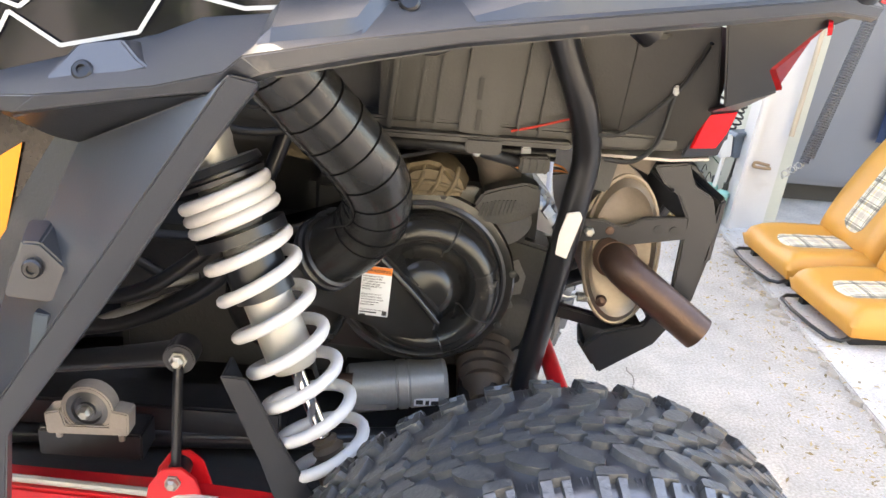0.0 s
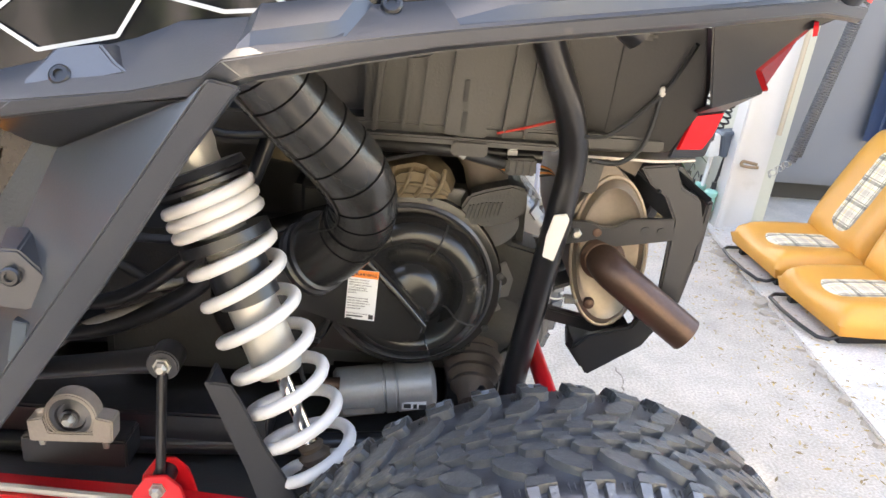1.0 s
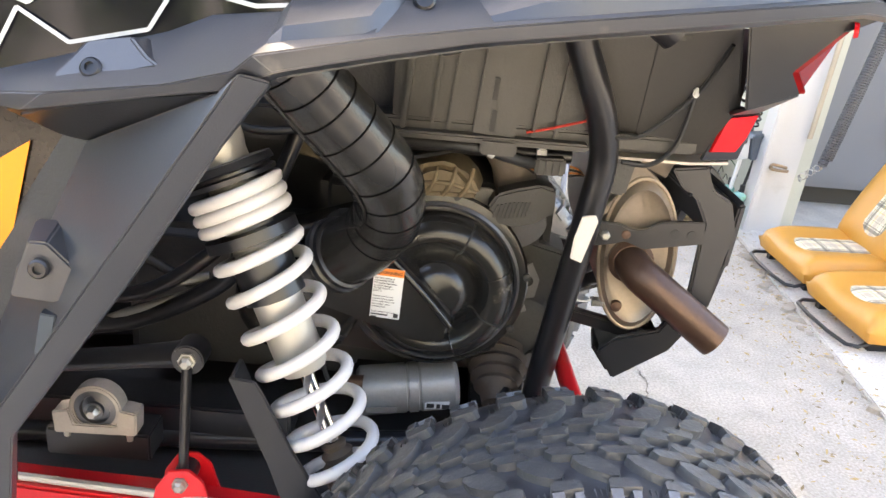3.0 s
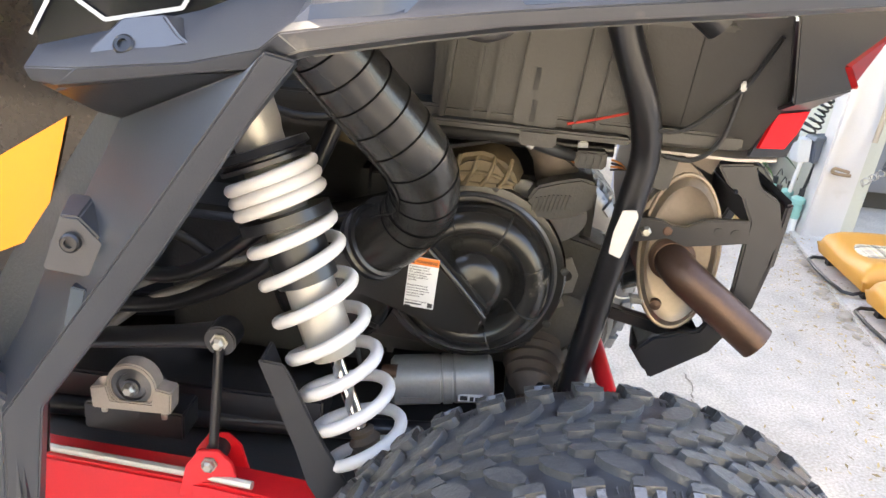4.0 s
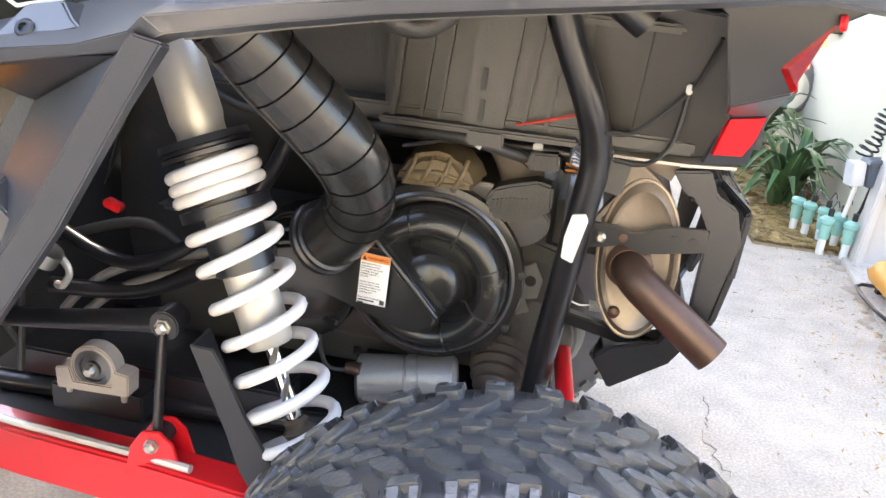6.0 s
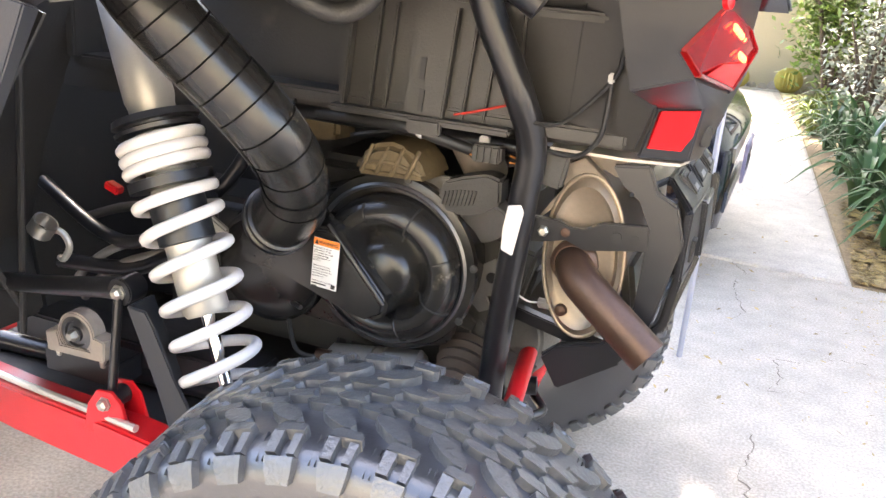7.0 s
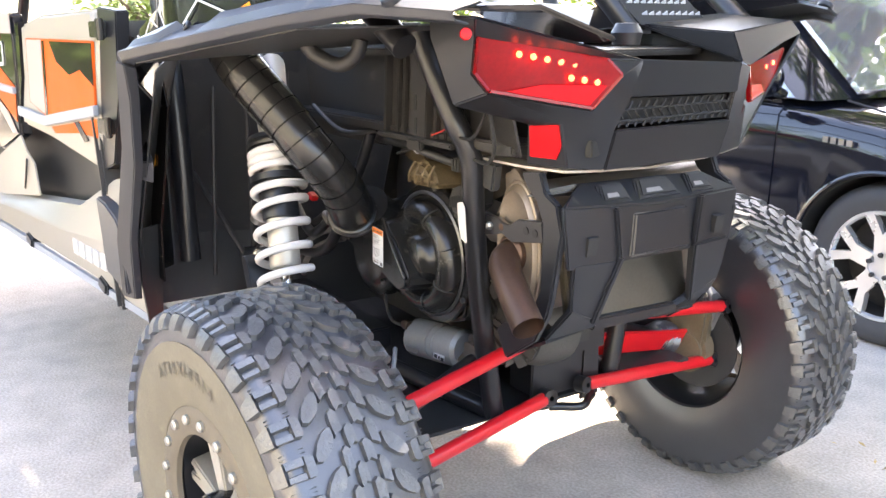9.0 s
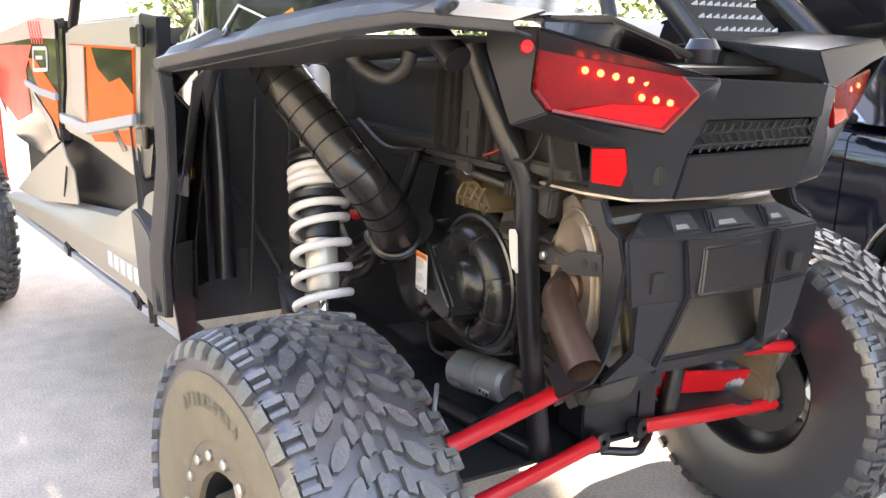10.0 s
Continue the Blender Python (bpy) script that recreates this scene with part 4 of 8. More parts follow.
side = [(0.232, 0.915), (0.282, 0.922), (0.297, 0.888), (0.326, 0.873), (0.340, 0.826), (0.318, 0.713), (0.308, 0.679), (0.276, 0.627), (0.196, 0.570), (0.167, 0.617), (0.190, 0.640), (0.255, 0.660), (0.289, 0.722), (0.292, 0.837), (0.274, 0.872), (0.250, 0.889)]
bumper_pair("bumper_side", xz(side, 0.452, 0.014), bevel=0.003)
bumper_pair("bumper_leg", shell([(0.346, 0.462, 0.775), (0.352, 0.566, 0.772), (0.322, 0.532, 0.660), (0.306, 0.560, 0.640), (0.276, 0.462, 0.622), (0.334, 0.470, 0.690)], [(0, 1, 2, 5), (5, 2, 3, 4)], 0.012), bevel=0.003)
part("bumper_bar", bar((0.300, 0.545, 0.646), (0.300, 2 * BC - 0.545, 0.640), 0.016, 0.022), BLACKP, BUMPER, bevel=0.003)
bumper_pair("bumper_rib", bar((0.350, 0.548, 0.862), (0.352, 0.560, 0.775), 0.012, 0.014, up=(1, 0, 0)), bevel=0.003)
bumper_pair("bumper_rib", bar((0.353, 0.560, 0.778), (0.322, 0.530, 0.656), 0.012, 0.012, up=(1, 0, 0)), bevel=0.003)
part("bumper_panel", prism([(-0.075, -0.040), (0.075, -0.040), (0.066, 0.038), (-0.066, 0.038)], (0.350, BC, 0.812), (0, 1, 0), (-0.06, 0, 1), 0.006, taper=0.92), BLACKP, BUMPER, bevel=0.003)
for y, w in ((0.558, 0.060), (BC + 0.006, 0.088), (0.762, 0.052)):
    fr = prism([(-w * 0.66, -0.024), (w * 0.66, -0.024), (w * 0.48, 0.024), (-w * 0.48, 0.024)], (0.318, y, 0.872), (0, 1, 0), (-0.66, 0, 0.75), 0.016, taper=0.9)
    o = part("bumper_slot_frame", fr, BLACKP, BUMPER, bevel=0.003)
    part("bumper_slot", prism([(-w * 0.45, -0.014), (w * 0.45, -0.014), (w * 0.36, 0.013), (-w * 0.36, 0.013)], (0.3296, y, 0.8835), (0, 1, 0), (-0.66, 0, 0.75), 0.0025), INK, o)
    part("slot_metal", prism([(-w * 0.34, -0.011), (w * 0.10, -0.011), (w * 0.06, -0.003), (-w * 0.30, -0.003)], (0.3305, y, 0.8845), (0, 1, 0), (-0.66, 0, 0.75), 0.0025), CASTALU, o)
bumper_pair("bumper_hole", box((0.3455, 0.497, 0.803), (0.012, 0.022, 0.032), (0, 8, 0)), INK)
bumper_pair("bumper_skirt", shell([(0.276, 0.464, 0.624), (0.192, 0.464, 0.578), (0.166, 0.464, 0.614), (0.27, 0.56, 0.628), (0.18, 0.57, 0.596)], [(0, 1, 4, 3), (1, 2, 4)], 0.006), bevel=0.001)
part("muffler_skin", box((0.275, BC, 0.70), (0.02, 0.30, 0.13), (0, -12, 0)), mat("dull_stainless", (0.20, 0.19, 0.165), 0.28, metal=0.85, var=0.2, bump=0.1, dust=0.1), BUGGY, "dull stainless muffler skin", bevel=0.008)
both("bumper_mount", bar((0.10, 0.50, 0.655), (0.26, 0.49, 0.625), 0.02, 0.02), STEEL, bevel=0.002)

# ---- the buggy: muffler and tail pipe ----
oval = [(0.056 * math.cos(a), 0.118 * math.sin(a)) for a in np.linspace(0, 2 * math.pi, 40, endpoint=False)]


def oval_at(y, k, cx=0.207, cz=0.772):
    return [(cx + k * u * 1.0 + 0.07 * k * v * -0.5, y, cz + k * v) for u, v in oval]


rings = [(0.455, 0.80), (0.447, 0.90), (0.455, 0.99), (0.462, 1.02), (0.470, 1.0), (0.90, 1.0), (0.93, 0.85)]
g = Geo().add([p for y, k in rings for p in oval_at(y, k)], [tuple(range(39, -1, -1)), tuple(range(240, 280))] + [(i * 40 + j, i * 40 + (j + 1) % 40, (i + 1) * 40 + (j + 1) % 40, (i + 1) * 40 + j) for i in range(6) for j in range(40)])
MUFFLER = part("muffler", g, MUFF, BUGGY, "heat-tinted oval stainless muffler", smooth=50)
tube(oval_at(0.458, 1.02)[0:40] + oval_at(0.458, 1.02)[0:1], 0.0035, 8, 1, rim := Geo(), caps=False)
part("muffler_rim", rim, MUFF, MUFFLER)
pipe = tube([(0.196, 0.487, 0.766), (0.198, 0.450, 0.764), (0.210, 0.424, 0.755), (0.240, 0.410, 0.735), (0.282, 0.398, 0.706), (0.325, 0.388, 0.676)], 0.0275, 24, 5, caps=False)
tube([(0.319, 0.3893, 0.680), (0.240, 0.410, 0.735)], 0.0255, 24, 1, pipe, caps=False)
part("tail_pipe", pipe, RUST, MUFFLER, "brown heat-stained tail pipe")
part("pipe_collar", lathe([(0.034, -0.004), (0.034, 0.006), (0.028, 0.012), (0.026, 0.012), (0.026, -0.004)], (0.197, 0.452, 0.766), (0, -1, 0), 28, close=True), RUST, MUFFLER)
shield = [(0.163, 0.900), (0.190, 0.915), (0.222, 0.890), (0.252, 0.840), (0.262, 0.780), (0.256, 0.70), (0.242, 0.66), (0.250, 0.70), (0.252, 0.78), (0.242, 0.835), (0.216, 0.876), (0.190, 0.895), (0.178, 0.86), (0.150, 0.832), (0.130, 0.812), (0.150, 0.845), (0.166, 0.868)]
part("heat_shield", xz(shield, 0.478, 0.020), SHIELD, MUFFLER, "dusty stamped heat shield", bevel=0.001)
part("shield_flange", xz([(0.163, 0.86), (0.175, 0.925), (0.245, 0.915), (0.235, 0.89), (0.20, 0.905), (0.18, 0.87)], 0.485, 0.006), SHIELD, MUFFLER)
strap = [(0.128, 0.827), (0.170, 0.826), (0.187, 0.820), (0.206, 0.820), (0.230, 0.834), (0.292, 0.840), (0.298, 0.806), (0.250, 0.797), (0.210, 0.790), (0.182, 0.800), (0.162, 0.794), (0.130, 0.788)]
STRAP = part("muffler_strap", xz(strap, 0.447, 0.010), STEEL, MUFFLER, "black stamped muffler strap", bevel=0.0016)
part("strap_bolt", lathe([(0.0, 0.0), (0.008, 0.0), (0.008, 0.005), (0.005, 0.008), (0.0, 0.008)], (0.150, 0.437, 0.808), (0, -1, 0), 6), BOLT, STRAP)
for x in (0.252, 0.276):
    part("strap_hole", lathe([(0.0, 0.0), (0.007, 0.0), (0.007, 0.001), (0.0, 0.001)], (x, 0.4365, 0.818), (0, -1, 0), 16), INK, STRAP)
part("strap_stain", lathe([(0.0, 0.0), (0.007, 0.0), (0.006, 0.001), (0.0, 0.0015)], (0.181, 0.4368, 0.811), (0, -1, 0), 14), RUST, STRAP)
sp = [(0.150 + 0.030 * i / 70, 0.462 + 0.007 * math.cos(i * 0.9), 0.690 + 0.007 * math.sin(i * 0.9)) for i in range(70)]
part("muffler_spring", tube(sp, 0.0014, 6, 1), BOLT, MUFFLER)
part("spring_hook", tube([(0.118, 0.462, 0.694), (0.135, 0.462, 0.688), (0.150, 0.462, 0.690)], 0.0016, 6), BOLT, MUFFLER)
part("spring_plug", lathe([(0.0, 0.0), (0.010, 0.0), (0.008, 0.006), (0.0, 0.008)], (0.186, 0.452, 0.690), (0, -1, 0), 14), RUST, MUFFLER)


# ---- the buggy: shock absorber ----
def shock(side):
    f = (lambda p: (p[0], p[1], p[2])) if side == 0 else (lambda p: other(p))
    K = 1.13
    c, e = Vector(f((-0.352, 0.240, 0.917))), Vector(f((-0.163, 0.179, 0.480)))   # collar and lower spring seat
    d = (e - c).normalized()
    a = c - d * 0.165 * K
    ln = 0.676
    at = lambda s: a + d * (s * K)
    lathe = lambda prof, *q, **k: turned([(r * K, h * K) for r, h in prof], *q, **k)
    top = 0.165                                   # collar
    s = part("shock_absorber", lathe([(0.0, 0.0), (0.026, 0.0), (0.030, 0.012), (0.030, top - 0.03), (0.0275, top - 0.02), (0.0275, top)], a, d, 28), SHOCKALU, BUGGY, "aluminium coil-over shock with white spring")
    part("upper_eye", lathe([(0.012, -0.02), (0.026, -0.02), (0.026, 0.02), (0.012, 0.02)], a - d * 0.012, (0, 1, 0), 20, close=True), BLACKP, s)
    part("preload_collar", lathe([(0.029, -0.009), (0.050, -0.008), (0.052, 0.0), (0.046, 0.002), (0.046, 0.005), (0.051, 0.007), (0.050, 0.012), (0.029, 0.012)], at(top), d, 30, close=True), BLACKP, s, "black notched preload collar")
    part("threaded_body", lathe([(0.0265, 0.0)] + [(0.0265 + 0.0009 * (i % 2), 0.0025 * i) for i in range(1, 46)] + [(0.0280, 0.116), (0.0280, 0.231), (0.024, 0.237), (0.0, 0.237)], at(top), d, 28), SHOCKALU, s)
    part("spring_spacer", lathe([(0.0285, 0.0), (0.051, 0.001), (0.051, 0.013), (0.0285, 0.014)], at(top + 0.0655), d, 28, close=True), BLACKP, s, "black spring spacer")
    part("spring_divider", lathe([(0.0285, 0.0), (0.034, 0.001), (0.034, 0.054), (0.0285, 0.056)], at(top + 0.092), d, 28, close=True), BLACKP, s, "black plastic spring divider")
    part("chrome_rod", lathe([(0.0085, 0.0), (0.0085, ln - top - 0.237)], at(top + 0.237), d, 18), CHROME, s, "polished chrome shock rod")
    part("bump_stop", lathe([(0.010, 0.0), (0.015, 0.004), (0.013, 0.010), (0.019, 0.016), (0.016, 0.024), (0.022, 0.030), (0.018, 0.040), (0.024, 0.046), (0.024, 0.060), (0.010, 0.062)], at(0.492), d, 22, close=True),
         BOOT, s, "dusty rubber bump stop")
    part("spring_seat", lathe([(0.010, 0.0), (0.045, 0.0), (0.056, 0.006), (0.056, 0.012), (0.03, 0.020), (0.010, 0.026)], at(0.582), d, 30, close=True), KNUCKLE, s, "dusty lower spring seat")
    part("lower_eye", lathe([(0.0, 0.0), (0.020, 0.0), (0.022, 0.02), (0.018, 0.06), (0.024, 0.085), (0.0, 0.090)], at(0.600), d, 20), BLACKP, s)
    u, v, w = axes(d)
    R, wr = 0.0465 * K, 0.0074 * K

    def coil(s0, s1, turns, flat=0.35):
        m = int(turns * 26)
        pts = []
        for i in range(m + 1):
            t = i / m * turns
            k = min(t, flat, turns - t) / flat if flat else 1.0
            e = s0 + (s1 - s0) * i / m
            ang = 2 * math.pi * t + math.atan2(v.y, u.y) + (math.pi if side else 0.0)
            pts.append(at(e) + R * (math.cos(ang) * u + math.sin(ang) * v))
        return tube(pts, wr, 10, 1)
    part("tender_spring", coil(top + 0.018, top + 0.060, 3.0), WHITE, s, "white tender spring", smooth=60)
    part("main_spring", coil(top + 0.106, 0.578, 7.0), WHITE, s, "white coil spring", smooth=60)
    part("spring_ring", coil(top + 0.082, top + 0.106, 1.0), WHITE, s, smooth=60)
    return s


shock(0)
shock(1)

# ---- the buggy: intake duct and clutch cover ----
dpath = [(-0.302, 0.128, 1.128), (-0.281, 0.140, 1.093), (-0.258, 0.154, 1.062), (-0.230, 0.178, 1.022), (-0.196, 0.203, 0.979), (-0.166, 0.226, 0.936), (-0.155, 0.258, 0.892), (-0.166, 0.296, 0.846), (-0.196, 0.330, 0.802), (-0.224, 0.350, 0.778)]
DUCT = part("intake_duct", tube(dpath, [0.044] * 7 + [0.045, 0.047, 0.048], 28, 6), GLOSS, BUGGY, "black blow-moulded intake duct", smooth=60)
fine = curve(dpath, 8)
# grooves drawn as thin raised rings, their shade painted black
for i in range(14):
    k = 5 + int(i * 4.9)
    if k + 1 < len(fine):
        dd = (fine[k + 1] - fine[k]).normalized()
        part("duct_shade_ring", lathe([(0.0425, -0.0012), (0.0447 + (0.0012 if i > 9 else 0), -0.0011), (0.0447 + (0.0012 if i > 9 else 0), 0.0011), (0.0425, 0.0012)], fine[k], dd, 30, close=True), GROOVE_SHADE, DUCT)
for sgn in (1, -1):
    seam = []
    for i, p in enumerate(fine[4:-4:4]):
        dd = (fine[4 * i + 5] - fine[4 * i + 4]).normalized()
        uu = dd.cross(Vector((0.5, -0.8, 0.3))).normalized()
        seam.append(p + uu * sgn * 0.0435 + Vector((0.25, -0.9, 0.3)) * 0.006)
    part("duct_seam", tube(seam, 0.0022, 6, 2), GLOSS, DUCT)
mo, md = fine[-1], (fine[-1] - fine[-3]).normalized()
part("duct_boot", lathe([(0.044, -0.012), (0.052, -0.008), (0.052, -0.002), (0.048, 0.0), (0.054, 0.004), (0.054, 0.012), (0.049, 0.014), (0.052, 0.016), (0.040, 0.020)], mo, md, 30), STEEL, DUCT, "ribbed black rubber duct boot")

c1, c2 = (-0.094, 0.700), (-0.300, 0.668)
arc = [(c1[0] + 0.135 * math.cos(radians(a)), c1[1] + 0.135 * math.sin(radians(a))) for a in range(-112, 113, 14)]
arc += [(c2[0] + 0.098 * math.cos(radians(a)), c2[1] + 0.098 * math.sin(radians(a))) for a in range(98, 263, 15)]
CVT = part("clutch_cover", xz(arc, 0.540, 0.075), GLOSS, BUGGY, "glossy black clutch cover with a warning label", bevel=0.006, seg=3)
part("cover_flange", lathe([(0.118, 0.0), (0.142, 0.0), (0.145, 0.004), (0.142, 0.010), (0.134, 0.012), (0.118, 0.012)], (c1[0], 0.472, c1[1]), (0, -1, 0), 60, close=True), GLOSS, CVT)
part("cover_groove", lathe([(0.127, 0.0), (0.131, 0.003), (0.127, 0.006), (0.123, 0.003)], (c1[0], 0.460, c1[1]), (0, -1, 0), 60, close=True), RUBBER, CVT)
volute = [(0.119, 0.0), (0.118, 0.018), (0.112, 0.034), (0.100, 0.044), (0.088, 0.046), (0.076, 0.040), (0.068, 0.026), (0.062, 0.018), (0.056, 0.022), (0.050, 0.036), (0.042, 0.048), (0.030, 0.054), (0.0, 0.056)]
part("cover_volute", lathe(volute, (c1[0] + 0.004, 0.465, c1[1] - 0.004), (0, -1, 0), 64), GLOSS, CVT, smooth=50)
for a in (20, 65, 110, -25, -70):
    ca, sa = math.cos(radians(a)), math.sin(radians(a))
    line = [(c1[0] + 0.004 + r * ca, 0.465 - h - 0.0006, c1[1] - 0.004 + r * sa) for r, h in volute[1:9]]
    part("cover_seam", tube(line, 0.0016, 6, 2), INK if a % 2 else GLOSS, CVT)
plate = [(-0.150, 0.772), (-0.096, 0.716), (-0.052, 0.668), (-0.058, 0.638), (-0.085, 0.624), (-0.118, 0.628), (-0.250, 0.672), (-0.330, 0.680), (-0.330, 0.742), (-0.250, 0.760)]
part("cover_plateau", xz(plate, 0.470, 0.084, taper=0.93), GLOSS, CVT, bevel=0.008, seg=3)
part("cover_ridge", tube([(-0.165, 0.392, 0.768), (-0.110, 0.384, 0.715), (-0.066, 0.384, 0.664)], 0.005, 10, 4), GLOSS, CVT)
part("cover_lobe", lathe([(0.098, 0.0), (0.096, 0.022), (0.085, 0.034), (0.055, 0.040), (0.0, 0.042)], (c2[0], 0.466, c2[1] - 0.01), (0, -1, 0), 44), GLOSS, CVT, smooth=50)
part("cover_neck", tube([(-0.215, 0.380, 0.790), (-0.235, 0.405, 0.765), (-0.240, 0.445, 0.730)], [0.046, 0.050, 0.056], 24, 4), GLOSS, CVT)
part("lower_cover", xz([(-0.300, 0.572), (-0.06, 0.556), (0.01, 0.580), (0.02, 0.62), (-0.05, 0.600), (-0.24, 0.625), (-0.31, 0.64)], 0.505, 0.03), GLOSS, CVT, bevel=0.006)
for a in (0.15, 1.4, -0.5):
    part("cover_bolt", lathe([(0.0, 0.0), (0.006, 0.0), (0.006, 0.005), (0.0, 0.006)], (c1[0] + 0.142 * math.cos(a), 0.460, c1[1] + 0.142 * math.sin(a)), (0, -1, 0), 8), DARKCAST, CVT)
# warning label, lying on the plateau
la, lb = Vector((-0.179, 0.3755, 0.752)), Vector((-0.140, 0.3755, 0.672))
lu, lv = Vector((0.9986, 0, -0.052)), Vector((0.052, 0, 0.9986))
lw, lh = (lb - la).dot(lu), -(lb - la).dot(lv)
LAB = part("warning_label", prism([(0, 0), (lw, 0), (lw, -lh), (0, -lh)], la, lu, lv, 0.0012), LABEL, CVT, "white warning label with orange header")
front = Vector((0, -0.0014, 0))
part("label_header", prism([(0, 0), (lw, 0), (lw, -0.0115), (0, -0.0115)], la + front * 0.9, lu, lv, 0.0003), ORANGE, LAB)
part("label_title", text_geo("WARNING", 0.0066, la + front + lu * 0.0088 - lv * 0.0095 + Vector((0, -0.0004, 0)), lu, lv), INK, LAB)
part("label_triangle", prism([(0.0018, -0.0098), (0.0088, -0.0098), (0.0053, -0.0022)], la + front * 1.2, lu, lv, 0.0002), INK, LAB)
lines = ["Improper service or", "maintenance of this", "PVT system can result", "in vehicle damage,", "SEVERE INJURY or", "DEATH.", "", "Always look for and", "remove debris inside", "and around clutch and",
         "vent system when", "replacing belt.", "", "Read owner's manual or"]
tg = Geo()
for i, s in enumerate(lines):
    if s:
        t = text_geo(s, 0.0036, la + front * 1.3 + lu * 0.0016 - lv * (0.0165 + 0.0041 * i), lu, lv)
        tg.add(t.v, t.f)
for i, ww in ((14, 0.026), (15, 0.010)):
    prism([(0.0016, 0.0005), (ww, 0.0005), (ww, 0.0025), (0.0016, 0.0025)], la + front * 1.3 - lv * (0.0165 + 0.0041 * i), lu, lv, 0.0003, tg)
part("label_text", tg, INK, LAB)
part("label_mark", prism([(lw - 0.009, -lh + 0.002), (lw - 0.002, -lh + 0.002), (lw - 0.002, -lh + 0.009), (lw - 0.009, -lh + 0.009)], la + front, lu, lv, 0.0002), INK, LAB)

# ---- the buggy: engine, gearbox and fittings in the bay ----
ENGINE = part("engine_block", merged(box((-0.10, 0.66, 0.66), (0.38, 0.20, 0.34)), box((0.03, 0.62, 0.62), (0.14, 0.12, 0.22), (0, 12, 0)), box((-0.42, 0.66, 0.58), (0.40, 0.16, 0.26))), DARKCAST, BUGGY, "dusty dark engine block", bevel=0.02, seg=3)
GEARBOX = part("gearbox", merged(lathe([(0.0, 0.0), (0.05, 0.0), (0.085, 0.02), (0.10, 0.06), (0.10, 0.12)], (0.055, 0.545, 0.575), (0, 1, 0), 30), box((0.045, 0.60, 0.66), (0.11, 0.09, 0.17), (0, 14, 0))), GEARGREY, BUGGY, "dusty grey cast gearbox", bevel=0.006)
for a in range(7):
    t = radians(150 + a * 30)
    part("gearbox_fin", bar((0.055 + 0.030 * math.cos(t), 0.540, 0.575 + 0.030 * math.sin(t)), (0.055 + 0.092 * math.cos(t), 0.556, 0.575 + 0.092 * math.sin(t)), 0.006, 0.022), GEARGREY, GEARBOX, bevel=0.001)
part("gearbox_plug", lathe([(0.0, 0.0), (0.012, 0.0), (0.012, 0.008), (0.0, 0.010)], (0.033, 0.552, 0.592), (0, -1, 0), 16), GEARGREY, GEARBOX)
br = [(0.030, 0.70), (0.060, 0.72), (0.075, 0.69), (0.070, 0.66), (0.050, 0.655), (0.060, 0.635), (0.040, 0.625), (0.020, 0.645), (0.025, 0.67)]
part("gearbox_bracket", xz(br, 0.530, 0.006), CASTALU, GEARBOX, "stamped aluminium bracket", bevel=0.001)
part("bracket_hole", lathe([(0.0, 0.0), (0.009, 0.0), (0.009, 0.001), (0.0, 0.001)], (0.056, 0.5238, 0.688), (0, -1, 0), 14), INK, GEARBOX)
part("side_plate", xz([(-0.150, 0.835), (-0.02, 0.842), (0.020, 0.815), (0.010, 0.79), (-0.01, 0.80), (-0.06, 0.825)], 0.515, 0.010), CASTALU, ENGINE, "grey engine side plate", bevel=0.002)
for x, z in ((-0.012, 0.832), (-0.09, 0.838)):
    part("plate_bolt", lathe([(0.0, 0.0), (0.007, 0.0), (0.007, 0.006), (0.0, 0.008)], (x, 0.505, z), (0, -1, 0), 8), DARKCAST, ENGINE)
air = [(-0.165, 0.835), (-0.155, 0.868), (-0.125, 0.892), (-0.095, 0.899), (-0.065, 0.893), (-0.040, 0.868), (-0.026, 0.840), (-0.09, 0.838)]
AIR = part("airbox", xz(air, 0.535, 0.095, taper=0.86), TAN, BUGGY, "tan dust-covered ribbed airbox", bevel=0.010, seg=3)
for i, x in enumerate((-0.130, -0.105, -0.080, -0.055)):
    part("airbox_rib", tube([(x - 0.012, 0.443, 0.846), (x, 0.437, 0.868), (x + 0.004, 0.448, 0.887)], 0.0035, 8, 4), TAN, AIR)
part("airbox_rib", tube([(-0.145, 0.443, 0.858), (-0.09, 0.437, 0.866), (-0.045, 0.446, 0.852)], 0.0035, 8, 4), TAN, AIR)
part("airbox", xz([(-0.34, 0.86), (-0.33, 0.90), (-0.27, 0.915), (-0.23, 0.90), (-0.23, 0.86), (-0.28, 0.85)], 0.60, 0.06, taper=0.9), TAN, BUGGY, "tan dust-covered airbox half", bevel=0.008)
act = [(-0.024, 0.826), (-0.012, 0.848), (0.015, 0.858), (0.052, 0.868), (0.074, 0.862), (0.076, 0.826), (0.050, 0.808), (0.024, 0.800), (-0.008, 0.798)]
ACT = part("throttle_actuator", xz(act, 0.500, 0.040), LINER, BUGGY, "black ribbed throttle actuator housing", bevel=0.004)
for i in range(9):
    part("actuator_rib", box((-0.012 + 0.006 * i, 0.4585, 0.822 + 0.001 * i), (0.0022, 0.004, 0.026 - 0.0012 * abs(4 - i)), (0, 12, 0)), LINER, ACT)
part("actuator_cast", lathe([(0.0, -0.02), (0.040, -0.018), (0.046, 0.0), (0.040, 0.02), (0.0, 0.022)], (0.030, 0.525, 0.785), (0.4, -1, -0.5), 28), CASTALU, ACT, bevel=0.003)
